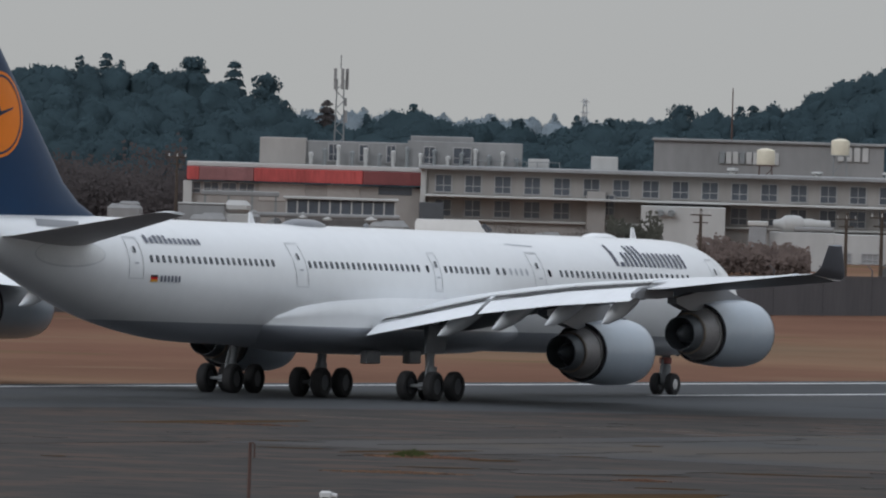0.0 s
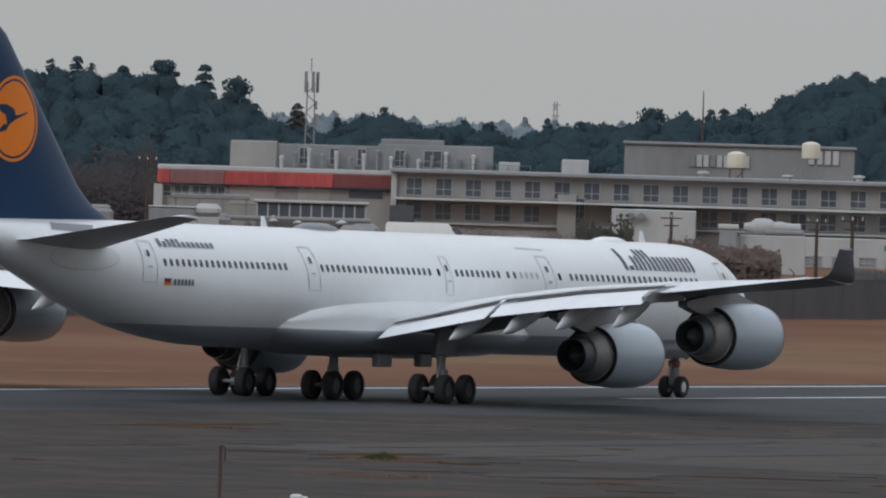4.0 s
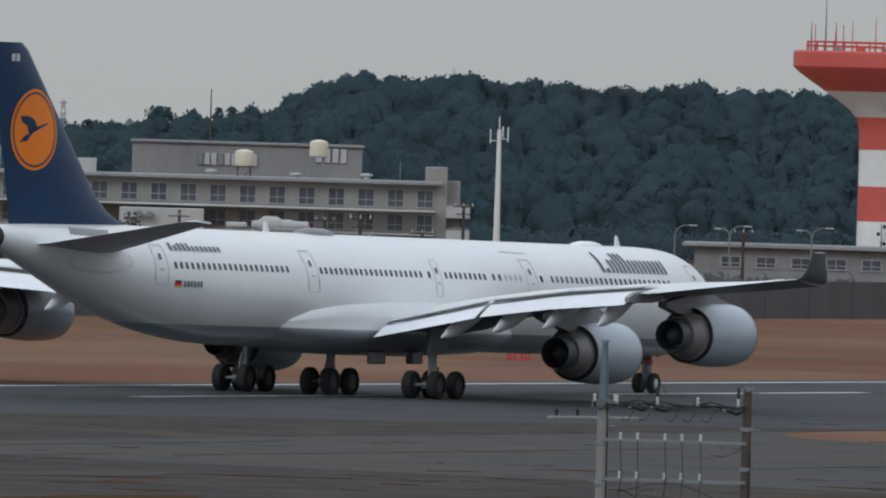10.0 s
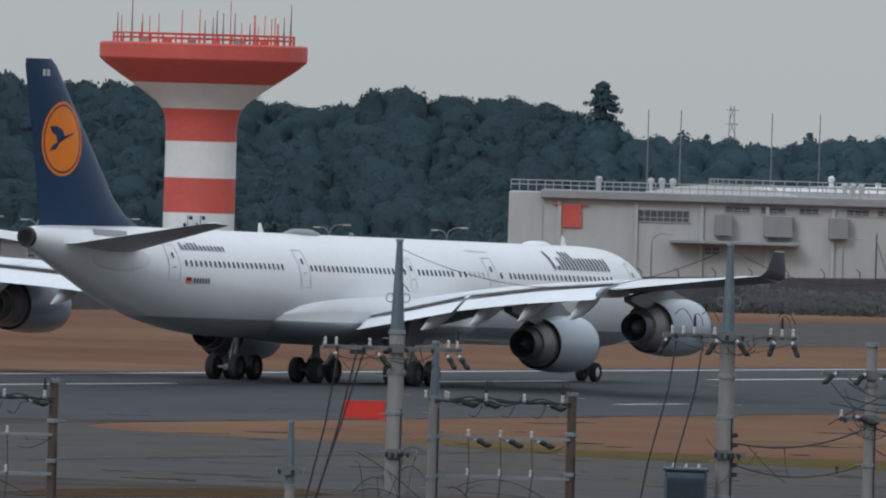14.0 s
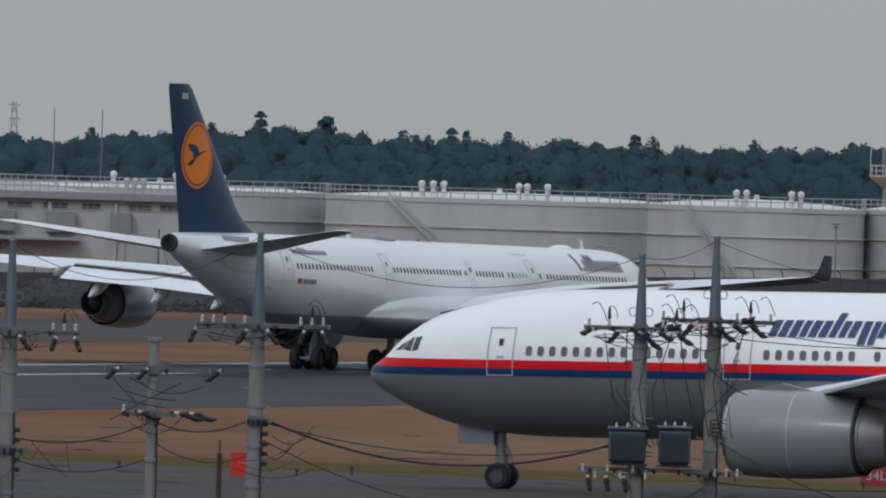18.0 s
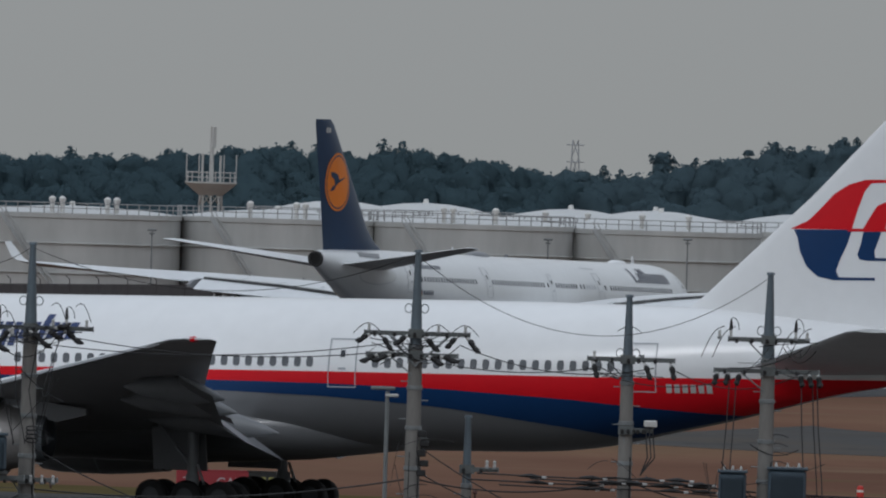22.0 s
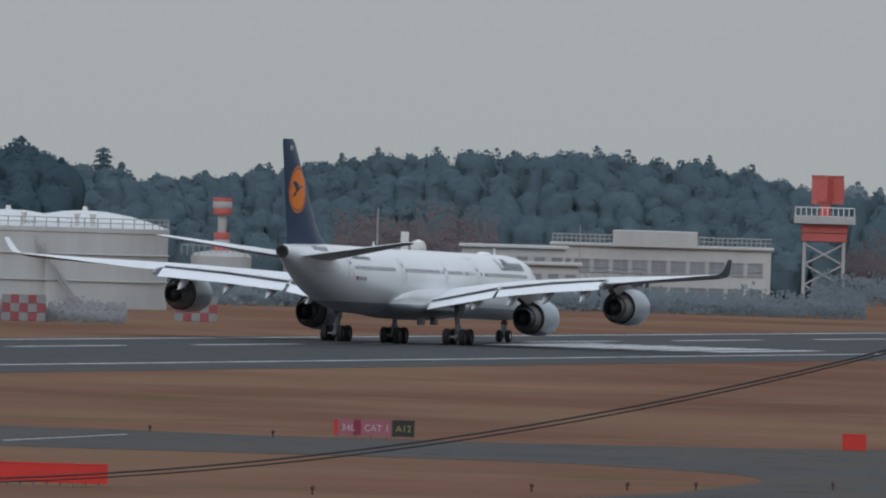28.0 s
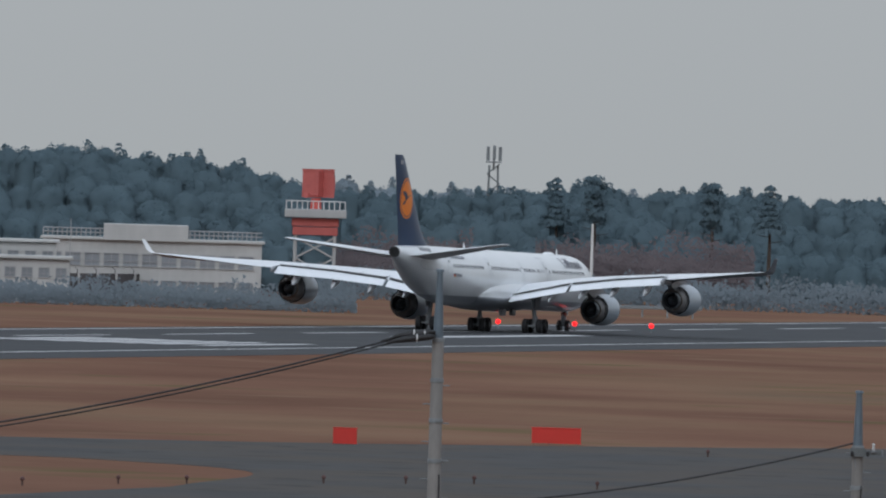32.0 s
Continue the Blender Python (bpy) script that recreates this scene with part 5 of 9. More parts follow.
def wood(name, tops, b0, b1, rows, material, label, seed, conifer=0.3, size=0.15, clump_n=240, spacing=2.0, width=2.0, relief=0.8, crest=0.9, rag=0.13, sunk=0.03):
    """A belt of trees, row behind row, with heights set to fit the camera's skyline, given as (bearing, elevation in
    degrees).
    """
    r = np.random.RandomState(seed)
    line_of = lambda b: np.interp(b, [p[0] for p in tops], [p[1] for p in tops])
    pts, body = [], []
    for dist, share in rows:
        b = b0
        while b < b1:
            bb = b + r.normal() * 0.02
            d = dist + r.normal() * 2.5
            top = 15.0 + d * math.tan(radians(line_of(bb)))
            last = share >= 1
            h = top * share * (crest + 0.08 * r.random_sample() if last else 0.9 + 0.1 * r.random_sample())
            p = polar(bb, d)
            if last and r.random_sample() < conifer:
                pts.append(spire(r, p.x, p.y, top * (.99 + .07 * r.random_sample()), 1.3 + .8 * r.random_sample(), clump_n, .8))
            w = width * (0.55 + 0.85 * r.random_sample())
            at = crown(r, p.x, p.y, h, w, relief)
            core = at(BALL_V)
            body.append(core + (np.array([[p.x, p.y, h - w]]) - core) * np.array([[sunk, sunk, sunk * .5]]))
            c = at(rays(r, clump_n, -.05)) + r.normal(size=(clump_n, 3)) * rag
            pts.append(sprays(r, c, outward(r, clump_n, c, p.x, p.y), size * (.5 + r.random_sample((clump_n, 1)))))
            b += math.degrees(spacing / dist) * (0.55 + 0.9 * r.random_sample())
    ob = new(name, leaf_mesh(name, [(np.array(body), BALL_F), (np.concatenate(pts), LEAF_F)], material))
    return tagged(ob, label, "trees", kind="stuff")


def bank(d0, d1, low, n):
    """Rows of a wood from its front at d0, low trees, to its back at d1, where they stand highest."""
    return [(d0 + (d1 - d0) * i / (n - 1), low + (1 - low) * i / (n - 2)) if i < n - 1 else (d1, 1.0) for i in range(n)]


TOPS_WEST = [(-3.5, .05), (-1.6, .03), (-1.43, .045), (-1.0, .04), (-.85, .02), (-.77, -.03), (-.62, -.068), (-.52, -.131), (-.33, -.146), (-.26, -.12), (-.15, -.07), (-.02, -.1), (.04, -.142), (.13, -.108), (.3, -.14), (.39, -.152), (.45, -.12), (.6, -.11), (.74, -.1), (.85, -.075), (.91, -.098), (.97, -.055), (1.1, -.065), (1.2, -.045), (1.3, -.024), (1.42, .052), (1.51, .075), (1.61, .088), (1.82, .107), (1.92, .087), (2.02, .1), (2.13, .093), (2.23, .076), (2.44, .055), (2.54, .064), (2.75, .091), (2.87, .1), (2.95, .077), (3.16, .072), (3.45, .06), (3.74, .045), (3.84, .024), (4.0, .014), (4.09, .02), (4.13, .085), (4.21, .1), (4.3, .06), (4.44, .045), (4.56, .055), (4.79, .062), (4.87, .038), (4.95, 0), (5.1, -.05)]
TOPS_MID = [(4.9, 0), (5.14, -.05), (5.39, -.06), (5.77, -.05), (6.24, -.01), (6.65, -.002), (7.12, -.03), (7.5, -.015), (7.8, -.03), (8.36, -.025), (8.6, 0), (8.85, .026), (9.1, .023), (9.5, .024), (9.72, -.006), (9.93, -.052), (10.05, -.05)]
TOPS_EAST = [(9.85, -.05), (10.28, -.035), (10.55, .01), (10.74, .065), (11.16, .085), (11.35, .075), (11.66, .035), (11.85, .06), (12.1, .03), (12.2, .045), (12.33, -.005), (12.78, -.055), (13.0, -.03), (13.2, .0), (13.5, .045), (14.15, .08), (14.69, .06), (14.9, .02), (15.07, -.025), (15.2, -.06)]
TOPS_FAR = [(15.0, -.06), (15.6, -.055), (15.9, -.035), (16.15, .005), (16.3, -.04), (16.6, -.005), (16.9, -.04), (17.5, -.03), (19.5, -.02)]
wood("wood", TOPS_WEST, -2.2, 1.25, bank(1650, 1740, .42, 9), leaf_near, "dark evergreen wood with pointed tops behind the buildings", 11, 0.2, crest=.895)
wood("wood", TOPS_WEST, 1.2, 5.05, bank(1650, 1740, .3, 10), leaf_near, "dark round-topped wood behind the tower, taller towards its back", 22, 0.0, crest=.937)
wood("wood", TOPS_MID, 4.95, 10.0, bank(1690, 1716, .5, 9), leaf_far, "dark wood behind the fuel tanks, hazed blue-green", 12, 0.2)
wood("wood", TOPS_EAST, 9.9, 12.35, bank(1700, 1727, .45, 9), leaf_mid, "dark wood with uneven tree tops, hazed blue-green", 13, 0.35, .15, 220, 2.0, 2.0, .8, .92, .14, .03)
wood("wood", TOPS_EAST, 12.25, 15.15, bank(1975, 2002, .4, 10), leaf_mist, "wood behind low buildings, hazed grey-blue", 20, 0.35, .15, 190, 1.9, 1.9, .8, .92, .14, .03)
wood("wood", TOPS_FAR, 15.0, 18.2, bank(2070, 2097, .4, 10), leaf_mist, "wood with pointed conifers, hazed grey-blue", 14, 0.45, .15, 190, 1.9, 1.9, .8, .92, .14, .03)
wood("wood", [(-1, -.09), (.2, -.1), (.5, -.1), (1.2, -.11)], -0.7, 1.3, ((2600, .95), (2610, 1.0)), leaf_blue, "distant wood, hazed pale", 15, 0.25, 0.2, 260, 2.6, 2.6)
wood("wood", [(14.8, -.02), (15.3, -.012), (15.8, -.035), (16.5, -.03)], 14.8, 16.6, ((2500, .9), (2540, 1.0)), leaf_blue, "distant wood, hazed pale", 16, 0.5, 0.2, 260, 2.6, 2.6)
def lone_tree(bearing, dist, h, w, shape, label, seed, material=leaf_near, n=1500):
    r = np.random.RandomState(seed)
    # they stand among the back rows of the wood, resized about the eye to look unchanged
    far = 1.25 if bearing > 12.3 else 1.058
    h, dist = 14.54 + (h - 14.54) * far, dist * far
    p = polar(bearing, dist)
    t = thing("tree", pose(p.x, p.y, 0), label, "tree", "single trees")
    m = Mesh().rod((0, 0, 0), (0.1, 0, h * .5), .32, .2, 9).rod((0.1, 0, h * .5), (0, 0.05, h * .97), .2, .04, 8)
    for i in range(9):
        z = h * (.5 + .05 * i)
        a = i * 2.4
        ln = w * (0.9 - 0.07 * i)
        m.rod((0.05, 0, z), (ln * math.cos(a), ln * math.sin(a), z + h * .02), .07, .02, 6)
    part("trunk", m, bark, t)
    if shape == "cone":
        leaf = spire(r, 0, 0, h, w * 1.15, n, .62)
    elif shape == "tiers":
        # flat tiers of foliage that narrow upwards, ragged at their tips
        pads = []
        for z, rad, off in ((.72, .9, -.1), (.77, .95, .1), (.81, .8, -.15), (.85, .72, .2), (.885, .8, -.05), (.92, .55, .12), (.95, .42, -.1), (.98, .3, .0)):
            k = n // 6
            q = rays(r, k, -1) * np.cbrt(r.random_sample((k, 1))) * np.array([[w * rad, w * rad, .42]])
            pads.append(q + np.array([[w * off, 0, h * z - .1]]) + np.abs(q[:, :1]) * np.array([[0, 0, -.12]]))
        c = np.concatenate(pads)
        leaf = sprays(r, c, outward(r, len(c), c, 0, 0, .35), .13 + .12 * r.random_sample((len(c), 1)))
    else:
        # pads of foliage on the limbs, with gaps between them
        pads = []
        for i in range(11):
            z, a = h * (.62 + .036 * i), i * 2.4
            rad = w * math.sin(.75 + .2 * i) * r.uniform(.6, 1.0)
            q = rays(r, n // 11, -1) * np.cbrt(r.random_sample((n // 11, 1))) * np.array([[.55 * w, .55 * w, .35 * w]])
            pads.append(q + np.array([[.55 * rad * math.cos(a), .55 * rad * math.sin(a), min(z, h - .35 * w)]]))
        c = np.concatenate(pads)
        leaf = sprays(r, c, outward(r, len(c), c, 0, 0, .35), .14 + .12 * r.random_sample((len(c), 1)))
    part("crown", leaf_mesh("crown", [(leaf, LEAF_F)], material), None, t)
    return t


lone_tree(5.005, 1640, 18.7, 2.7, "tiers", "tall dark evergreen tree above the wood", 31)
lone_tree(-.438, 1640, 13.1, 1.7, "cone", "brownish pointed tree beside a cell tower", 33, leaf_dun)
lone_tree(4.86, 1640, 15.0, 2.2, "cone", "dark evergreen tree above the wood", 32)
for i, (b, z, w) in enumerate(((-.93, 17.2, 2.2), (-.78, 17.0, 2.2), (-1.25, 17.4, 2.0), (-.66, 15.6, 2.2), (-1.08, 16.6, 1.9), (1.12, 13.8, 1.8), (.86, 13.6, 2.4), (.98, 13.4, 1.6), (6.38, 16.4, 1.7), (6.62, 15.9, 1.5), (7.08, 15.2, 1.6), (7.75, 15.0, 2.0), (10.35, 16.0, 2.2), (10.66, 16.6, 2.0), (11.17, 18.4, 2.0), (11.0, 17.8, 1.8), (12.2, 17.2, 1.9), (12.5, 16.2, 2.6), (16.16, 15.6, 2.2), (16.02, 15.4, 1.9), (16.8, 15.2, 2.2), (16.59, 15.2, 2.0))):
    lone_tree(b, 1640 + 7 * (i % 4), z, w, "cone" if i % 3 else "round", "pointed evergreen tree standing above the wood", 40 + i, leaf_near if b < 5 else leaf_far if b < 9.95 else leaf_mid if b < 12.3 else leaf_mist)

# ---------------------------------------------------------------- far fence and scrub
fence_data = Mesh().box((0, 0, 1.35), (0.05, 7.0, 2.5)).box((0, 0, 2.65), (0.1, 7.0, 0.08)).box((0, 0, 0.1), (0.1, 7.0, 0.12)).data("fence_panel", fence_grey, 0)
post_data = Mesh().rod((0, 0, 0), (0, 0, 3.1), .06, .05, 8).rod((0, 0, 3.1), (-.35, 0, 3.4), .04, .04, 6).data("fence_post", fence_grey)
fence = thing("perimeter_fence", pose(*ab(600, -134), 0, 0, -math.degrees(RWY)), "dark grey boundary fence along the airfield", "fence")
for i in range(150):
    y = -520 + 7 * i
    x = max(0.0, (y - 60) * 0.05)
    if -5 < math.degrees(math.atan2(ab(600 + y, -134 + x).x, ab(600 + y, -134 + x).y)) < 19:
        part("panel", fence_data, None, fence, m=pose(x, y, 0))
        part("post", post_data, None, fence, m=pose(x, y + 3.5, 0))


def hedge(name, b0, b1, dist, h, material, label, seed, dens=210, deep=9.0, lump=3.0, category="bushes"):
    """Scrub or bare trees as one ragged mass of sprays, dense below and thin at its uneven top."""
    r = np.random.RandomState(seed)
    n = int(math.radians(b1 - b0) * dist * dens)
    b, y = b0 + (b1 - b0) * r.random_sample(n), deep * r.random_sample(n)
    x = np.radians(b) * dist
    roll = sum(np.sin(x * f / lump + y * g + ph) for f, g, ph in ((1.0, .5, 1.1), (2.3, .9, 4.0), (4.9, 1.7, .3))) / 3
    z = h * (.72 + .26 * roll) * (.55 + .45 * y / deep) * r.random_sample(n) ** .75 * (1 + .12 * r.random_sample(n) ** 6)
    d = dist + y
    c = np.stack([d * np.sin(np.radians(b)), d * np.cos(np.radians(b)), z + .05], 1)
    nor = np.array([[0, -.9, .3]]) + r.normal(size=(n, 3)) * .35
    ob = new(name, leaf_mesh(name, [(sprays(r, c, nor, .08 + .14 * r.random_sample((n, 1))), LEAF_F)], material))
    return tagged(ob, label, category, kind="stuff")


def thicket(b0, b1, dist, h, material, label, seed, dens=1.7, w=2.6):
    """Bare bushes of fine upright twigs."""
    r = np.random.RandomState(seed)
    pts, sz, b = [], [], b0
    while b < b1:
        p = polar(b + r.normal() * .02, dist + r.normal() * 3)
        hh, n = h * (0.5 + 0.5 * r.random_sample()), 800
        c = crown(r, p.x, p.y, hh, w * (.6 + .8 * r.random_sample()), .8)(rays(r, n, -.6))
        pts.append(np.array([[p.x, p.y, hh * .35]]) + (c - [[p.x, p.y, hh * .35]]) * np.sqrt(r.random_sample((n, 1))))
        sz.append(.022 + .022 * r.random_sample(n))
        b += math.degrees(dens / dist) * (.7 + .6 * r.random_sample())
    return tagged(new("thicket", leaf_mesh("thicket", [tufts(r, np.concatenate(pts), np.concatenate(sz), 1.2, 7.0)], material)), label, "bushes", kind="stuff")


hedge("thicket", 1.6, 6.4, 1215, 2.3, scrub_dark, "dark greyish brown bare bushes behind the fence", 61)
hedge("thicket", 1.2, 4.8, 1500, 4.6, leaf_near, "dark evergreen bushes at the foot of the wood", 70)
thicket(.25, .58, 1290, 3.9, twigs, "low bare brown trees by the works", 62, 1.3)
hedge("thicket", .6, .8, 1292, 6.3, leaf_moss, "greenish brown half-bare trees by the works", 69, 520, 5.0, 2.2, "trees")
hedge("thicket", .93, 1.34, 1288, 3.6, leaf_russet, "reddish brown half-bare trees by the works", 63, 520, 5.0, 2.0, "trees")
hedge("thicket", 1.46, 1.56, 1180, 1.3, leaf_russet, "reddish brown bush before the fence", 71, 400, 2.0, 1.2)
hedge("thicket", 9.0, 12.6, 1420, 2.4, scrub_pale, "low bushes before the fuel tanks, hazed pale grey", 64)
hedge("thicket", 12.4, 13.6, 1640, 3.4, scrub_slate, "bare bushes before low buildings, hazed slate-grey", 65)
hedge("thicket", 13.5, 15.3, 1690, 3.7, scrub_slate, "bare bushes before low buildings, hazed slate-grey", 68)
hedge("thicket", 15.1, 18.2, 1880, 5.0, scrub_slate, "bare bushes at the airfield's edge, hazed slate-grey", 66)
for b0, b1, d, h, paint, say, seed in ((13.35, 13.95, 1880, 12.0, leaf_rust, "reddish brown autumn trees before the wood", 17), (15.22, 15.72, 1990, 9.4, leaf_rust, "reddish brown autumn trees before the wood", 18),
                                       (15.95, 16.75, 1990, 9.8, leaf_rust, "reddish brown autumn trees before the wood", 21), (-2.0, -.95, 1555, 9.6, leaf_dun, "brownish bare trees beside the buildings", 19)):
    hedge("autumn_trees", b0, b1, d, h, paint, say, seed, 800, 12.0, 5.0, "trees")
thicket(9.7, 10.1, 1420, 4.6, scrub_pale, "bare winter trees by the tanks, hazed grey", 67, 1.6)


# ---------------------------------------------------------------- buildings
def deg(b, b0, dist):
    return math.radians(b - b0) * dist


def pane_window(parent, x, y, z, w, h, bars=1, deep=0.18, glass=pane_dark):
    """A window let into a wall that looks to -y: frame, glass, cross bars."""
    e = 0.09
    wd = part("window", Mesh().box((x, y + .03, z), (w, .03, h)), glass, parent, smooth=0)
    for c, s in (((x, y, z + h / 2), (w + e, deep, e)), ((x - w / 2, y, z), (e, deep, h)), ((x + w / 2, y, z), (e, deep, h))):
        part("frame", Mesh().box(c, s), frame_white, wd, smooth=0)
    part("sill", Mesh().box((x, y, z - h / 2), (w + 2.2 * e, deep * 1.4, e)), frame_white, wd, smooth=0)
    for i in range(bars):
        part("glazing_bar", Mesh().box((x - w / 2 + w * (i + 1) / (bars + 1), y, z), (.06, deep * .7, h)), frame_white, wd, smooth=0)
    part("glazing_bar", Mesh().box((x, y - .01, z - h * .12), (w, deep * .7, .06)), frame_white, wd, smooth=0)
    return wd


# catering works: a long two-row front, a red-banded wing, roof blocks
CB, CD = 0.9, 1400.0
works = thing("catering_building", facing(CB, CD), "long beige works building with two rows of windows", "building")
cx = lambda b: deg(b, CB, CD)
part("wall", Mesh().slab((0, 5, 3.7), (cx(1.872) - cx(-.07), 10, 7.4), .05), wall_beige, works, smooth=0)
part("roof", Mesh().slab((0, 4.4, 7.52), (cx(1.9) - cx(-.09), 11.4, .34), .06), roof_grey, works, "grey flat roof edge", smooth=0)
part("ledge", Mesh().slab((0, -1.3, 5.03), (cx(1.87) - cx(-.07), 2.8, .2), .04), wall_white, works, smooth=0)
part("ledge", Mesh().slab((0, -.25, 2.9), (cx(1.87) - cx(-.07), .6, .2), .04), wall_white, works, smooth=0)
part("end_pier", Mesh().slab((cx(-.07) - .2, 1, 4.9), (.5, 3, 5.6), .05), wall_white, works, "white end pier", smooth=0)
for i in range(18):
    x = cx(-.005) + i * (cx(1.834) - cx(-.005)) / 17
    pane_window(works, x, -.02, 6.12, 1.45, 1.55)
    if i not in (5, 6, 7, 8, 9):
        pane_window(works, x, -.02, 3.95, 1.45, 1.5)
part("stair_tower", Mesh().slab((cx(1.875), 3, 4.5), (1.9, 6, 9.0), .06).slab((cx(1.93), 4, 3.9), (1.6, 5, 7.8), .05), wall_beige, works, smooth=0)
for z in (2.5, 4.6):
    b = part("balcony", Mesh().box((cx(1.955), 0.5, z), (2.1, 2.4, .18)).box((cx(1.955), -.65, z + .5), (2.1, .1, .9)), wall_white, works, smooth=0)
    part("rail", Mesh().rod((cx(1.955) - 1, -.65, z + 1.1), (cx(1.955) + 1, -.65, z + 1.1), .05), galvanised, b)
part("roof_block", Mesh().slab((cx(.58), 4, 8.25), (2.4, 4, 1.3), .06), wall_white, works, "white roof hut", smooth=0)
for b, z, h in ((1.05, 7.9, .5), (1.62, 7.95, .45), (1.36, 7.85, .4)):
    part("roof_vent", Mesh().lathe([(.3, 7.6), (.3, z), (.55, z + .1), (.5, z + h * .6), (.1, z + h * .7)], (cx(b), 3, 0), "z", 12), wall_white, works)
part("sign_wall", Mesh().slab(((cx(1.3) + cx(1.99)) / 2, -3, 1.2), (cx(1.99) - cx(1.3), 5, 2.9), .05), wall_white, works, "white annexe wall with a shop sign", smooth=0)
sg = Mesh()
for i in range(11):
    h = (.5, .38, .38, .38, .5, .38, .38, .38, .38, .42, .5)[i]
    sg.box((cx(1.72) + i * .36, -5.56, 1.82 + (h - .38) / 2), (.25, .05, h))
part("sign_bars", sg, mat("sign_green", (.05, .16, .08), .5), works, "green sign lettering bars", smooth=0)
for i in range(7):
    x = cx(1.36) + i * (cx(1.95) - cx(1.36)) / 6
    pane_window(works, x, -5.52, .55, 1.5, .9, 2, glass=roof_grey)
wh = part("annexe", Mesh().slab(((cx(.72) + cx(1.027)) / 2, -4, 2.35), (cx(1.027) - cx(.72), 7, 4.7), .05), wall_white, works, "white windowless annexe", smooth=0)
for b in (.79, .83):
    part("duct", Mesh().lathe([(.3, -8.3), (.34, -8), (.34, -7.4)], (cx(b), 0, 4.1), "y", 12), galvanised, wh)
pane_window(works, cx(.6), -.3, 4.6, 1.0, 1.8)
part("roller_door", Mesh().slab((cx(-.045), -2.8, 2.2), (2.2, .2, 4.4), .03), mat("dark_roller_door", (.06, .066, .074), .6, 0, .15, 1), works, "dark roller door", smooth=0)
part("shaft", Mesh().slab((cx(.555), -.6, 3.0), (1.7, 1.6, 5.6), .05), wall_beige, works, smooth=0)

wing = thing("red_banded_wing", facing(-.5, CD + 4), "grey works wing with a faded red fascia band", "building")
wx = lambda b: deg(b, -.5, CD)
part("wall", Mesh().slab(((wx(-.94) + wx(-.08)) / 2, 5, 2.8), (wx(-.08) - wx(-.94), 10, 5.6), .05), wall_beige, wing, smooth=0)
dull_band = mat("dull_red_band", (.17, .045, .045), .7, 0, .2, 3)
for f0, f1, paint, say in ((-.945, -.9, red_band, "faded red fascia panel"), (-.899, -.7, mat("grimy_pink_band", (.22, .1, .1), .8, 0, .3, 1.5), "grimy pale red fascia panel"), (-.699, -.3, red_band, "faded red fascia band"), (-.299, -.08, dull_band, "dull dark red fascia band")):
    fa = part("fascia", Mesh().slab(((wx(f0) + wx(f1)) / 2, 4.6, 6.38), (wx(f1) - wx(f0), 11, 1.2), .05), paint, wing, say, smooth=0)
    for k in range(int((wx(f1) - wx(f0)) / .95)):
        part("fascia_rib", Mesh().box((wx(f0) + .48 + .95 * k, -.93, 6.38), (.07, .06, 1.1)), paint, fa, smooth=0)
part("parapet", Mesh().slab(((wx(-.945) + wx(-.08)) / 2, 4.8, 7.2), (wx(-.08) - wx(-.945), 10.6, .4), .05), wall_white, wing, smooth=0)
for i in range(4):
    pane_window(wing, wx(-.92) + i * 1.6, -.02, 5.1, 1.35, 1.0)
for p0, p1 in ((-.68, -.51), (-.43, -.31)):
    part("wall_panel", Mesh().slab(((wx(p0) + wx(p1)) / 2, -.04, 4.85), (wx(p1) - wx(p0), .1, 1.6), .03), mat("pale_sand_panel", (.34, .32, .3), .9, 0, .15, 3), wing, "pale sand-coloured wall panel", smooth=0)
part("window_band", Mesh().slab((wx(-.18), -.03, 5.25), (3.0, .08, .7), .02), pane_dark, wing, "dark window band", smooth=0)
part("pillar", Mesh().slab((wx(-.94), -.2, 3.2), (.8, 1, 5.0), .05), wall_white, wing, smooth=0)
roofb = thing("roof_plant_block", facing(-.12, CD + 8, 7.2), "grey rooftop plant storey with doors and vents", "building")
bx = lambda b: deg(b, -.12, CD + 8)
part("wall", Mesh().slab(((bx(-.68) + bx(.02)) / 2, 4, 1.15), (bx(.02) - bx(-.68), 8, 2.4), .05), wall_grey, roofb, smooth=0)
part("wall", Mesh().slab(((bx(-.68) + bx(-.51)) / 2, 3.6, 1.25), (bx(-.51) - bx(-.68), 8, 2.6), .05), wall_beige, roofb, smooth=0)
part("wall", Mesh().slab(((bx(-.14) + bx(.28)) / 2, 3.5, 1.3), (bx(.28) - bx(-.14), 8, 2.6), .05), wall_grey, roofb, smooth=0)
part("roof_cap", Mesh().slab(((bx(-.13) + bx(.1)) / 2, 4, 2.8), (bx(.1) - bx(-.13), 6, .5), .06), wall_grey, roofb, smooth=0)
for b, w in ((-.06, 1.0), (.06, 1.6), (-.3, .8), (-.41, .9), (-.2, .8)):
    pane_window(roofb, bx(b), -.55 if b > -.14 else -.05, 1.35, w, 1.5)
for i in range(16):
    x = bx(-.5 + .05 * i) + 0.2
    part("vent_pipe", Mesh().rod((x, -.9, 0), (x, -.9, 1.0 + .9 * ((i * 7) % 5) / 5), .16, .16, 9).lathe([(.24, 1.0 + .9 * ((i * 7) % 5) / 5), (.24, 1.25 + .9 * ((i * 7) % 5) / 5), (.05, 1.35 + .9 * ((i * 7) % 5) / 5)], (x, -.9, 0), "z", 9), galvanised if i % 2 else wall_white, roofb)
rl = Mesh()
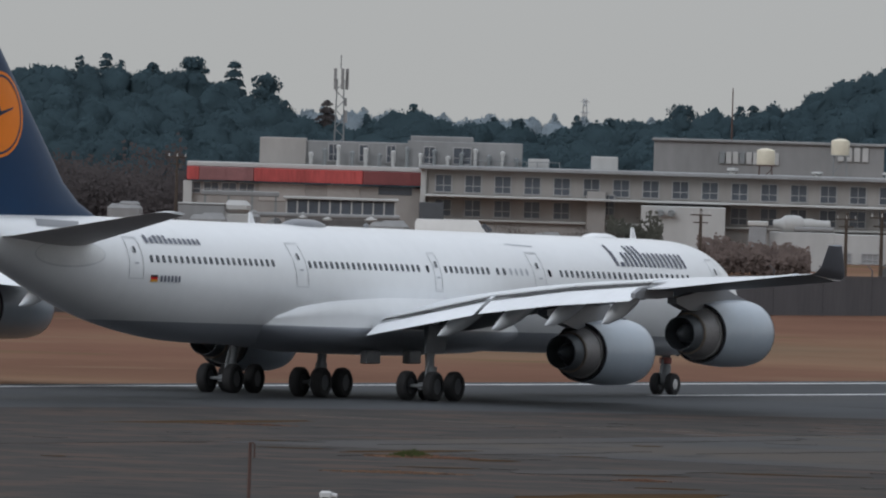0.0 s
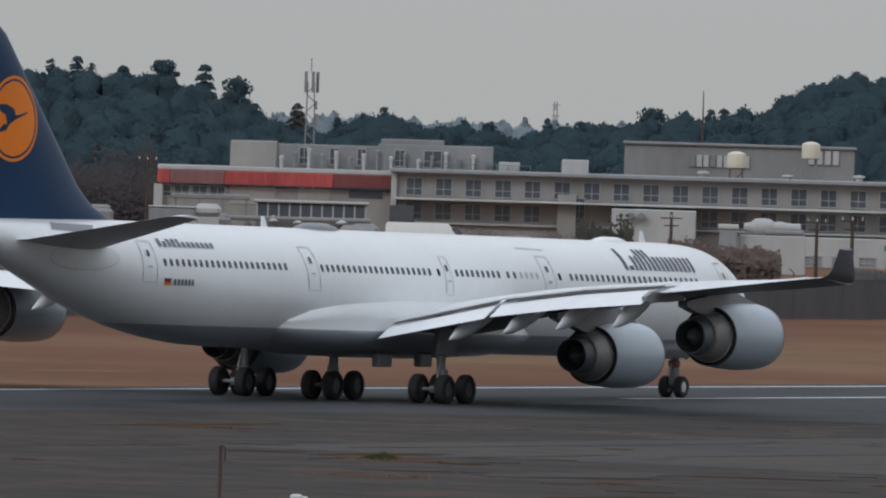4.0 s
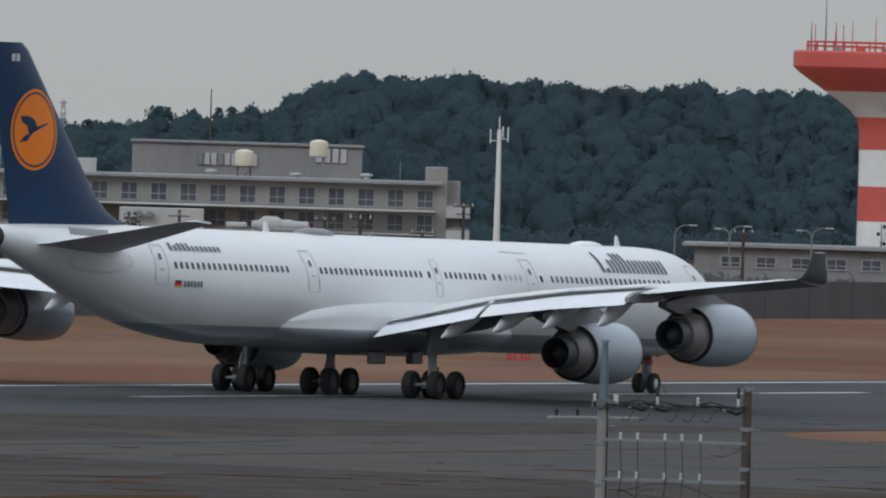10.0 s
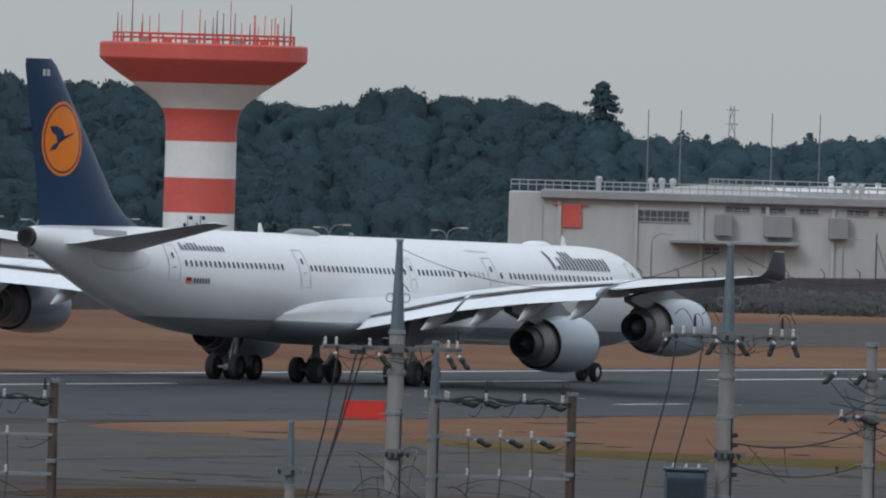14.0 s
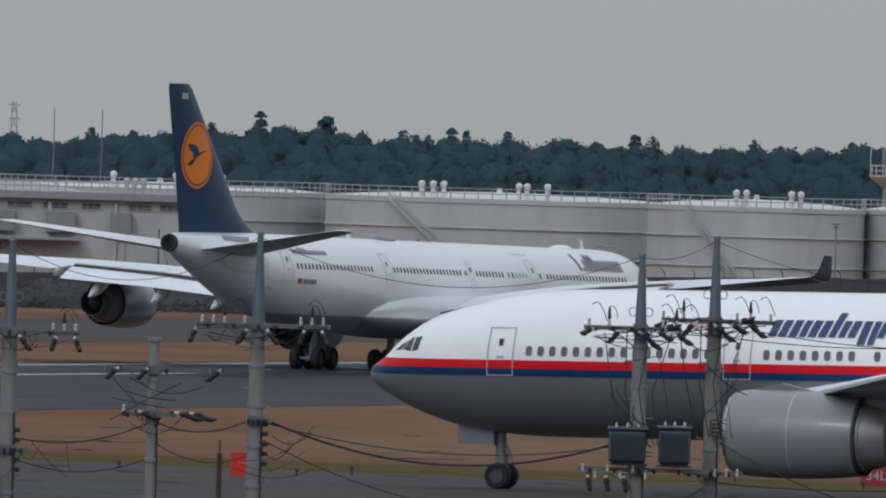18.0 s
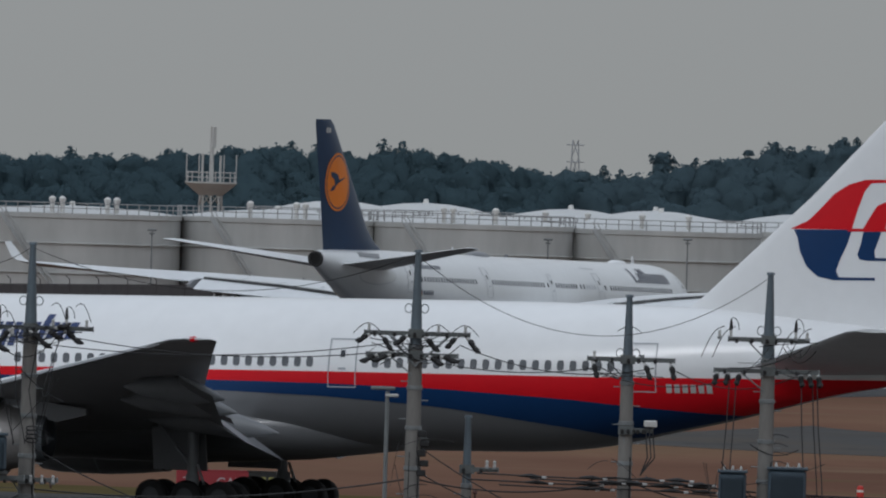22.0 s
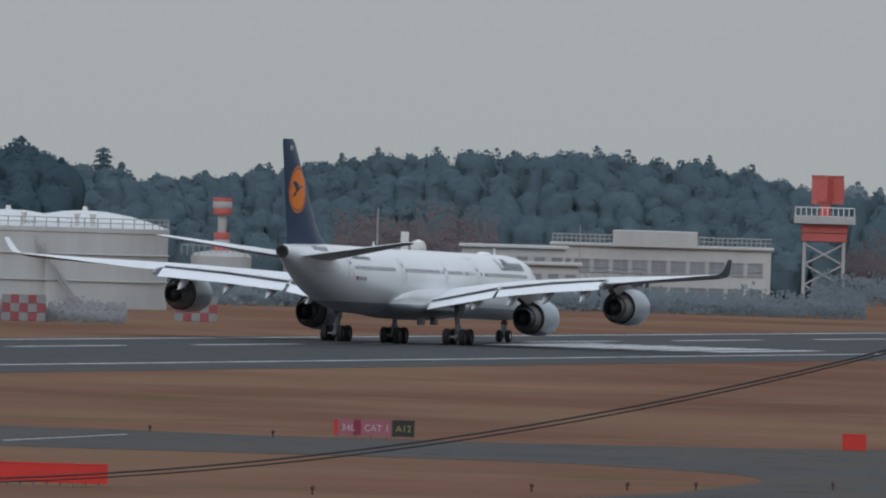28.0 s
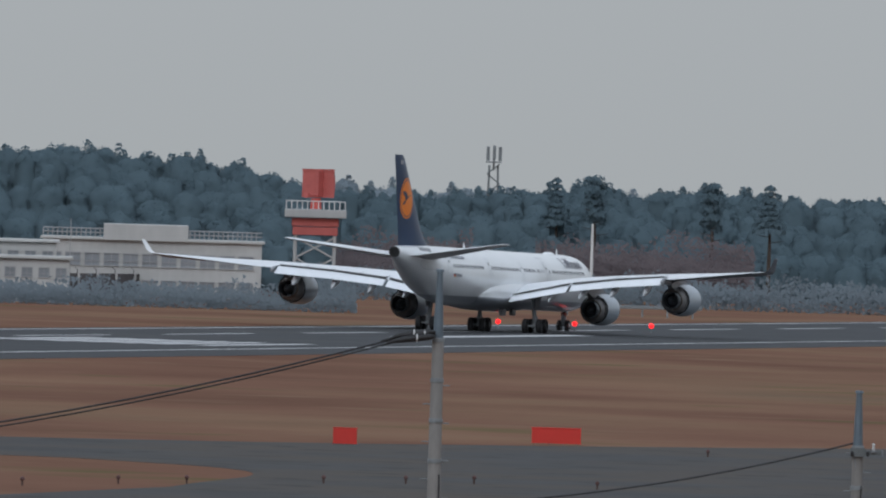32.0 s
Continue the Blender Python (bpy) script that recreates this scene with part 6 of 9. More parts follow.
for z in (.5, 1.0):
    rl.rod((bx(.05), -1.4, z), (bx(.42), -1.4, z), .035, n=6)
for i in range(10):
    rl.rod((bx(.05) + i * 1.0, -1.4, 0), (bx(.05) + i * 1.0, -1.4, 1.0), .035, n=6)
part("railing", rl, galvanised, roofb)
part("hut", Mesh().slab((bx(.34), 0, .65), (1.9, 2, 1.3), .05), wall_white, roofb, smooth=0)
rb2 = thing("rear_block", facing(1.18, CD + 40), "grey concrete rear block with louvres", "building")
part("wall", Mesh().slab((0, 5, 5.2), (deg(1.603, .762, CD + 40), 10, 10.4), .06), wall_grey, rb2, smooth=0)
part("parapet", Mesh().slab((0, 4.9, 10.5), (deg(1.61, .755, CD + 40), 10.4, .25), .05), wall_grey, rb2, smooth=0)
for i in range(9):
    part("louvre", Mesh().slab((-4.3 + i * .62, -.1, 9.0), (.5, .2, 1.1), .03), wall_white if i % 3 else galvanised, rb2, smooth=0)
for i in range(4):
    part("louvre", Mesh().slab((6.6 + i * .75, -.1, 9.6), (.55, .2, 1.3), .03), wall_white, rb2, smooth=0)
for b, z, r in ((1.44, 9.65, .82), (1.169, 8.6, .82)):
    p = thing("water_tank", facing(b, CD + 3, z - 1.9 + .0), "cream round water tank on a steel stand", "tank", "roof water tanks")
    part("drum", Mesh().lathe([(r * .96, 1.9), (r, 2.0), (r, 3.1), (r * .96, 3.2), (r * .5, 3.35), (.05, 3.4)], n=24), mat("cream_tank_paint", (.6, .55, .43), .5, 0, .15, 1), p)
    st = Mesh()
    for x in (-.6, .6):
        for y in (-.6, .6):
            st.rod((x, y, 0), (x * .9, y * .9, 1.9), .06, n=6)
    st.rod((-.6, -.6, .3), (.6, -.6, 1.6), .04, n=5).box((0, 0, 1.85), (1.7, 1.7, .1))
    part("stand", st, rust if z < 9 else galvanised, p)


def mast(name, bearing, dist, z0, z1, r, label, arms=(), material=galvanised, category="mast"):
    t = thing(name, facing(bearing, dist, z0), label, category)
    part("pole", Mesh().rod((0, 0, 0), (0, 0, z1 - z0), r, r * .55, 12), material, t)
    for i, (x, z, h, rr) in enumerate(arms):
        part("antenna", Mesh().rod((x, 0, z - z0 - h / 2), (x, 0, z - z0 + h / 2), rr, rr, 8).rod((0, 0, z - z0 - h * .3), (x, 0, z - z0 - h * .3), .04, .04, 6), material, t)
    return t


mast("lightning_rod", 1.042, CD + 46, 10.4, 15.4, .09, "thin dark rod on the roof", material=rust)
mast("radio_mast", 2.098, 1350, 0, 12.6, .32, "white tapered radio mast with aerials", ((-.75, 12.0, 1.2, .05), (.75, 12.2, 1.3, .05), (0, 13.0, 1.4, .05), (.3, 12.4, .9, .06)), tower_white)
mast("roof_rod", 1.74, CD + 6, 7.6, 9.4, .05, "thin rod on a roof")
ct = thing("cell_tower", facing(-.392, 1500), "grey lattice cell tower with panel aerials", "tower")
lat = Mesh()
for x, y in ((-.42, -.42), (.42, -.42), (.42, .42), (-.42, .42)):
    lat.rod((x * 1.5, y * 1.5, 0), (x * .75, y * .75, 15.2), .09, .06, 6)
for i in range(10):
    s = 1 if i % 2 else -1
    lat.rod((-.45 * s, -.42, 6 + i * .9), (.45 * s, -.42, 6.9 + i * .9), .045, n=5)
part("lattice", lat, galvanised, ct)
for i in range(5):
    a = i * 1.257
    part("panel_aerial", Mesh().box((.62 * math.cos(a), .62 * math.sin(a), 15.2), (.3, .3, 2.0)), wall_grey, ct)
part("panel_aerial", Mesh().box((.55, -.2, 11.6), (.35, .3, 1.2)).box((.5, -.2, 13.0), (.3, .3, .8)), wall_grey, ct)
part("spike", Mesh().rod((0, 0, 16.2), (0, 0, 17.5), .05, n=6), galvanised, ct)

# the pylons' distance haze is put into their steel colour
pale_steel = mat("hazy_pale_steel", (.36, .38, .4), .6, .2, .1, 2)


def pylon(bearing, dist, z0, z1, w, label):
    t = thing("power_pylon", facing(bearing, dist), label, "pylon")
    m = Mesh()
    for sx in (-1, 1):
        m.rod((sx * w, 0, z0), (sx * w * .3, 0, z1), .15, .1, 5)
    n = 7
    for i in range(n):
        za, zb = z0 + (z1 - z0) * i / n, z0 + (z1 - z0) * (i + 1) / n
        wa, wb = w * (1 - .7 * i / n), w * (1 - .7 * (i + 1) / n)
        m.rod((-wa, 0, za), (wb, 0, zb), .07, n=4).rod((wa, 0, za), (-wb, 0, zb), .07, n=4)
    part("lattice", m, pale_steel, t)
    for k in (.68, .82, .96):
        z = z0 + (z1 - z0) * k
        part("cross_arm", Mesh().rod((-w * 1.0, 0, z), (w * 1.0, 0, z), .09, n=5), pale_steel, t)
    return t


pylon(.503, 2750, 0, 13.6, .8, "pale power pylon far behind the wood")
pylon(10.03, 2300, 0, 17.9, 1.3, "grey power pylon behind the wood")
pylon(5.48, 2800, 0, 18.0, 1.1, "pale power pylon far behind the wood")

# low yard before the works: sheds, pipes, covered loads
yard = thing("glazed_walkway", facing(-.378, 1330), "low glazed walkway with white posts before the works", "walkway")
part("base_wall", Mesh().slab((0, .6, 1.7), (9.4, 1.6, 3.4), .05), wall_grey, yard, smooth=0)
part("roof", Mesh().slab((0, .6, 4.95), (9.8, 2.4, .22), .05), wall_white, yard, smooth=0)
part("back_wall", Mesh().slab((0, 1.3, 4.1), (9.2, .1, 1.5), .02), wall_grey, yard, smooth=0)
for k in range(11):
    x = -4.6 + .92 * k
    part("post", Mesh().box((x, -.15, 4.15), (.13, .13, 1.5)), wall_white, yard, smooth=0)
    if k < 10:
        part("pane", Mesh().box((x + .46, -.12, 4.1), (.78, .04, 1.2)), pane_dark, yard, smooth=0)
part("pipe", Mesh().rod((-7.0, -1.0, 3.45), (5.0, -1.0, 3.5), .22, .22, 10), wall_grey, yard)
for x, z, r in ((-3.2, 3.2, .5), (-1.1, 3.1, .45), (2.6, 3.15, .6)):
    part("lamp_bowl", Mesh().lathe([(.05, z + .55), (r * .4, z + .45), (r, z + .1), (r * .9, z), (.05, z - .05)], (x, -.9, 0), "z", 14), wall_white, yard)
canopy = thing("flat_canopy", facing(-.745, 1332), "pale flat canopy over a loading yard", "canopy")
part("roof", Mesh().slab((0, 1.2, 5.15), (6.6, 4.0, .4), .06), wall_grey, canopy, smooth=0)
for x in (-3.0, -1.0, 1.0, 3.0):
    part("post", Mesh().box((x, -.5, 2.5), (.18, .18, 5.0)), galvanised, canopy, smooth=0)
box = thing("freight_box", facing(-.885, 1322), "grey box of freight beside a round white cover", "freight")
part("body", Mesh().slab((0, .8, 2.1), (4.0, 2.2, 4.2), .12), wall_grey, box)
part("lid", Mesh().slab((0, .8, 4.28), (4.1, 2.3, .12), .04), wall_white, box)
part("cover", Mesh().slab((3.0, .6, 1.75), (1.9, 1.6, 3.5), .1).slab((3.0, .5, 4.05), (2.3, 1.8, 1.15), .4), wall_white, box)
duct = thing("low_plant_room", facing(1.31, 1326), "low white plant room with a bulging pale duct on its roof", "plant room")
part("wall", Mesh().slab((0, 1.5, 1.65), (5.6, 3.0, 3.3), .05), wall_white, duct, smooth=0)
part("duct", Mesh().lathe([(.1, -2.5), (.35, -2.45), (.42, -1.9), (.75, -1.5), (.8, -.7), (.72, -.2), (.5, .1), (.55, .7), (.42, 1.2), (.4, 2.3), (.1, 2.4)], (0, 1.0, 3.95), "x", 16), wall_white, duct, "bulging pale duct")
part("duct", Mesh().lathe([(.05, -1.4), (.22, -1.35), (.22, 1.9), (.05, 1.95)], (.7, .3, 3.55), "x", 12), wall_grey, duct)
for i, (b, w, h) in enumerate(((-.86, 3.2, 3.6), (-.73, 2.8, 3.9), (-.62, 1.5, 3.2), (-.2, 3.4, 3.4), (.12, 2.2, 2.9), (.38, 2.6, 2.7), (-1.165, 3.0, 4.4))):
    t = thing("covered_load", facing(b, 1320 + (i % 3) * 6), "pile of goods under a pale tarpaulin", "load", "covered loads")
    part("tarpaulin", Mesh().slab((0, 0, h * .45 + .12), (w, w * .7, h * .9), .35).slab((w * .12, 0, h * .88), (w * .6, w * .5, h * .2), .2), wall_grey, t)
    part("pallet", Mesh().slab((0, -.5, .12), (w, w * .6, .22), .03), rust, t, smooth=0)
crate = thing("crate", facing(1.147, 1325), "dark crate with a pale lid by the works", "crate")
part("body", Mesh().slab((0, .6, 1.85), (1.5, 1.5, 3.7), .06), roof_grey, crate, smooth=0)
part("lid", Mesh().slab((0, .6, 3.95), (1.75, 1.7, .42), .08), wall_pale, crate)
for i, b in enumerate((.055, .3, 1.08)):
    t = thing("van", facing(b, 1315, 0, 90 if i else 0) @ Matrix.Scale(1 if i else 1.75, 4), "white van parked by the works" if i else "tall white lorry parked by the works", "van", "parked vans")
    part("body", Mesh().loft([[Vector((x, y, z)) for y, z in ((-.85, .4), (.85, .4), (.85, zt * .7), (.7, zt), (-.7, zt), (-.85, zt * .7))] for x, zt in ((-2.1, 1.9), (-2.0, 2.05), (.9, 2.05), (1.5, 1.35), (2.1, 1.1))]), tower_white, t)
    part("windscreen", Mesh().box((1.25, 0, 1.6), (.5, 1.45, .5), Euler((0, .7, 0)).to_matrix()), pane_dark, t)
    for x in (-1.3, 1.3):
        for y in (-.8, .8):
            part("wheel", Mesh().lathe([(.1, y - .1), (.33, y - .1), (.33, y + .1), (.1, y + .1)], (x, 0, .33), "y", 14), rubber, t)

for b, z0, d in ((.938, 5.6, 1250), (1.47, 5.6, 1250), (1.6, 6.9, 1100), (1.827, 6.0, 1100), (1.976, 7.0, 1250), (3.0, 5.5, 1260), (-.98, 8.6, 1330)):
    t = thing("distant_utility_pole", facing(b, d), "dark slim utility pole beyond the airfield fence", "utility pole", "distant utility poles")
    part("shaft", Mesh().rod((0, 0, 0), (0, 0, z0), .16, .11, 8), bark, t)
    part("cross_arm", Mesh().box((0, -.1, z0 - .5), (1.7, .1, .1)).box((0, -.1, z0 - 1.1), (1.2, .1, .1)), bark, t, smooth=0)
    for x in (-.7, 0, .7):
        part("insulator", Mesh().rod((x, -.1, z0 - .45), (x, -.1, z0 - .2), .05, .04, 6), porcelain, t)
# ---------------------------------------------------------------- striped tower
tw = thing("striped_tower", facing(3.543, 1300), "orange and white banded tower flaring to an aerial platform", "tower")
for z0, z1, pr, m in ((0, 2.93, [(2.99, 0), (2.97, 2.93)], tower_orange), (2.93, 5.97, [(2.97, 2.93), (2.96, 5.97)], tower_white), (5.97, 8.87, [(2.96, 5.97), (2.95, 8.87)], tower_orange), (8.87, 11.9, [(2.95, 8.87), (2.95, 11.9)], tower_white),
                       (11.9, 14.6, [(2.95, 11.9), (2.97, 13.2), (3.1, 14.1), (3.35, 14.6)], tower_orange), (14.6, 16.7, [(3.35, 14.6), (3.8, 15.15), (5.0, 16.05), (5.95, 16.7)], tower_white), (16.7, 18.7, [(5.95, 16.7), (7.0, 17.4), (8.0, 18.1), (8.5, 18.55)], tower_orange)):
    part("band", Mesh().lathe(pr, n=56, caps=False), m, tw)
part("rim", Mesh().lathe([(8.5, 18.55), (8.62, 18.7), (8.62, 19.85), (8.5, 20.0), (8.1, 20.0), (7.9, 19.6), (.1, 19.6)], n=56), tower_orange, tw, "orange rounded platform rim")
rail = Mesh()
for z in (20.4, 20.75):
    for i in range(40):
        a, b = 6.2832 * i / 40, 6.2832 * (i + 1) / 40
        rail.rod((7.5 * math.cos(a), 7.5 * math.sin(a), z), (7.5 * math.cos(b), 7.5 * math.sin(b), z), .07, n=5)
for i in range(40):
    a = 6.2832 * i / 40
    rail.rod((7.5 * math.cos(a), 7.5 * math.sin(a), 19.6), (7.5 * math.cos(a), 7.5 * math.sin(a), 20.8), .06, n=5)
part("railing", rail, tower_orange, tw, "orange railing")
rnd = random.Random(8)
for i in range(30):
    a, rr, h = rnd.random() * 6.2832, 7.4 * (0.97 if i < 18 else .2 + .7 * rnd.random()), 1.2 + 1.4 * rnd.random() + (1.6 if i in (3, 9, 20) else 0)
    x, y = rr * math.cos(a), rr * math.sin(a)
    part("whip_aerial", Mesh().rod((x, y, 19.6), (x, y, 20.6), .09, .09, 6).rod((x, y, 20.6), (x, y, 20.3 + h), .045 if i % 3 else .08, .03, 6), tower_orange if i % 3 else galvanised, tw)
for i in range(6):
    part("aerial_box", Mesh().slab((-5 + i * 2, -2 + (i % 3), 20.0), (.7, .6, .7 + .3 * (i % 2)), .04), tower_orange if i % 2 else wall_grey, tw, smooth=0)
for x in (-.9, .15):
    bl = part("bracket_lamp", Mesh().rod((x, -2.9, 3.4), (x, -3.6, 4.4), .08, n=6).rod((x, -3.6, 3.4), (x, -3.6, 5.8), .05, n=6), galvanised, tw)
    for z in (4.2, 5.0, 5.6):
        part("lamp_head", Mesh().lathe([(.04, z - .2), (.14, z - .12), (.14, z + .08), (.04, z + .15)], (x + .25 * (1 if z != 5.0 else -1), -3.6, 0), "z", 10), black, bl)

# low roofs and street lamps before the tower
lo = thing("low_shed", facing(3.8, 1290), "long low dark-roofed shed", "shed")
part("wall", Mesh().slab((0, 4, 1.8), (44, 8, 3.6), .05), wall_grey, lo, smooth=0)
part("roof", Mesh().slab((0, 3.8, 3.75), (46, 9.4, .35), .06), roof_grey, lo, smooth=0)
for i in range(14):
    pane_window(lo, -19 + i * 2.9, -.02, 2.4, 1.6, .9)
for i, b in enumerate((2.75, 2.95, 3.25, 4.02, 4.45, 5.2, 5.9, 6.9, 7.6)):
    t = thing("street_lamp", facing(b, 1270 + i * 5), "grey street lamp with a curved arm", "street lamp", "street lamps")
    part("pole", Mesh().rod((0, 0, 0), (0, 0, 4.6), .09, .06, 8).wire([(0, 0, 4.6), (.15, 0, 5.1), (.6, 0, 5.4), (1.2, 0, 5.45)], .05), galvanised, t)
    part("lamp_head", Mesh().slab((1.45, 0, 5.42), (.7, .3, .14), .04), frame_white, t)
    if i in (1, 2, 3, 4):
        part("arm", Mesh().wire([(0, 0, 4.6), (-.15, 0, 5.0), (-.5, 0, 5.2), (-.8, 0, 5.2)], .05), galvanised, t)
        part("lamp_head", Mesh().slab((-1.0, 0, 5.18), (.6, .3, .14), .04), frame_white, t)

# ---------------------------------------------------------------- depot with the orange door
dp = thing("depot", facing(5.45, 1400), "pale depot building with an orange door and roof railing", "building")
dx = lambda b: deg(b, 5.45, 1400)
part("wall", Mesh().slab((0, 7, 3.9), (dx(6.11) - dx(4.8), 14, 7.8), .06), wall_white, dp, smooth=0)
part("wall", Mesh().slab(((dx(4.68) + dx(4.8)) / 2, 6, 4.1), (dx(4.8) - dx(4.68) + .3, 12, 8.0), .06), wall_white, dp, smooth=0)
part("eave", Mesh().slab((.6, 6.6, 7.95), (dx(6.14) - dx(4.77), 15, .75), .08), roof_grey, dp, "grey deep roof edge", smooth=0)
for b in (4.86, 5.14, 5.38, 5.62, 5.86):
    part("pilaster", Mesh().slab((dx(b), -.05, 3.7), (.35, .5, 7.4), .04), wall_white, dp, smooth=0)
dr = part("orange_door", Mesh().slab((dx(4.905), -.15, 6.0), (1.7, .25, 2.0), .03), tower_orange, dp, "orange hatch door", smooth=0)
part("door_rail", Mesh().box((dx(4.9), -.2, 7.02), (3.2, .2, .12)), tower_orange, dr, smooth=0)
pane_window(dp, dx(5.24), -.02, 6.25, 4.6, 1.05, 7)
for b, w in ((5.51, 2.2), (5.64, 2.2), (5.77, 1.7), (5.95, 2.0), (6.06, 1.9)):
    pane_window(dp, dx(b), -.02, 7.05, w, .55, 2)
for b, w in ((5.46, 1.6), (5.66, 2.6), (5.88, 1.8)):
    part("wall_box", Mesh().slab((dx(b), -.6, 5.6), (w, 1.2, 1.9), .05), wall_grey, dp, smooth=0)
part("canopy", Mesh().slab((dx(5.5), -1.2, 4.05), (11.5, 2.6, .3), .05), roof_grey, dp, smooth=0)
part("canopy", Mesh().slab((dx(6.35), -1.2, 4.3), (11, 2.6, .5), .05), roof_grey, dp, smooth=0)
pane_window(dp, dx(5.42), -.02, 3.3, 1.4, .7)
rl = Mesh()
for z in (8.75, 9.15):
    rl.rod((dx(4.68), 0, z), (dx(6.5), 0, z), .05, n=5)
for i in range(60):
    x = dx(4.68) + i * .76
    rl.rod((x, 0, 8.2), (x, 0, 9.15), .045, n=5)
part("railing", rl, frame_white, dp)
for b in (5.19, 5.23, 5.27, 5.0, 5.9, 5.93, 5.96):
    part("roof_vent", Mesh().rod((dx(b), 3, 8.3), (dx(b), 3, 9.3), .2, .2, 10).lathe([(.3, 9.2), (.32, 9.5), (.1, 9.65)], (dx(b), 3, 0), "z", 12), wall_white, dp)
part("roof_mound", Mesh().loft([[Vector((x, y, z)) for x, y in ((-w, 0), (w, 0), (w, 9), (-w, 9))] for w, z in ((7, 8.3), (4, 8.9), (1.5, 9.1))]), tank_roof, dp)
for i in range(3):
    part("scaffold", Mesh().rod((dx(6.02), -1.5, 0), (dx(6.02), -1.5, 5.2), .08, n=6).rod((dx(6.02), -1.5, 4.6), (dx(6.02) + 1.6, -1.6 - .3 * i, 0), .07, n=6), galvanised, dp)
cs = thing("terminal_shed", facing(6.62, 1380), "grey shed with a slate blue roof edge", "shed")
part("wall", Mesh().slab((0, 4, 1.9), (19, 8, 3.8), .05), wall_grey, cs, smooth=0)
part("roof", Mesh().slab((0, 3.6, 4.0), (20, 9.6, .6), .06), mat("slate_blue_roof", (.13, .15, .18), .7), cs, smooth=0)
for i in range(8):
    pane_window(cs, -8 + i * 2.3, -.02, 2.5, 1.4, 1.0)
for b in (5.175, 5.294, 5.627, 5.802):
    mast("aerial_mast", b, 1590, 0, 15.9, .09, "thin tall grey aerial mast")

# ---------------------------------------------------------------- fuel tanks
stair_grey = mat("grimy_stair_paint", (.37, .372, .364), .7, 0, .2, 1)
rail_post = Mesh().rod((0, 0, 0), (0, 0, .95), .05, n=4).data("rail_post", frame_white)


def fuel_tank(b, dist, r, h, dome, label, vents, seed):
    t = thing("fuel_tank", facing(b, dist + r), label, "fuel tank", "fuel tanks")
    part("shell", Mesh().lathe([(r, 0), (r, h - .5), (r + .12, h - .45), (r + .12, h)], n=72, caps=False), tank_white, t)
    part("roof", Mesh().lathe([(r + .05, h), (r * .8, h + dome * .36), (r * .55, h + dome * .7), (r * .25, h + dome * .94), (.1, h + dome)], n=72), tank_roof, t, "white domed tank roof")
    for z in (h * .33, h * .66):
        part("wind_girder", Mesh().lathe([(r + .02, z), (r + .22, z + .03), (r + .22, z + .12), (r + .02, z + .15)], n=72, caps=False), tank_white, t)
    n = int(r * 2.4)
    for i in range(n + 1):
        a = 3.1416 * (1 + i / n)
        part("rail_post", rail_post, None, t, m=pose(r * math.cos(a), r * math.sin(a), h))
    for z in (h + .5, h + .95):
        part("rail", Mesh().wire([(r * math.cos(3.1416 * (1 + i / n)), r * math.sin(3.1416 * (1 + i / n)), z) for i in range(n + 1)], .045, 4), frame_white, t)
    for k in vents:
        a = math.pi * 1.5 + k
        x, y = r * .93 * math.cos(a), r * .93 * math.sin(a)
        part("vent", Mesh().rod((x, y, h - .1), (x, y, h + 1.15), .22, .22, 10).lathe([(.3, h + 1.1), (.34, h + 1.4), (.12, h + 1.6)], (x, y, 0), "z", 12), tower_white, t)
    part("roof_hatch", Mesh().rod((0, 0, h + dome - .1), (0, 0, h + dome + .4), .3, .22, 10), tower_white, t)
    st = Mesh()
    n = 14
    for i in range(n):
        a, c = 4.05 + .62 * i / n, 4.05 + .62 * (i + 1) / n
        z0, z1 = h * (1 - i / n), h * (1 - (i + 1) / n)
        for rr in (r + .25, r + .9):
            st.rod((rr * math.cos(a), rr * math.sin(a), z0 + .6), (rr * math.cos(c), rr * math.sin(c), z1 + .6), .06, n=4)
        st.add([(rr * math.cos(x), rr * math.sin(x), z) for rr, x, z in ((r + .15, a, z0), (r + 1, a, z0), (r + 1, c, z1), (r + .15, c, z1), (r + .15, a, z0 - .15), (r + 1, a, z0 - .15), (r + 1, c, z1 - .15), (r + .15, c, z1 - .15))], [(0, 1, 2, 3), (4, 5, 6, 7), (0, 1, 5, 4), (1, 2, 6, 5), (2, 3, 7, 6), (3, 0, 4, 7)])
    part("stairway", st, stair_grey, t, "steel stairway curving down the shell")
    return t


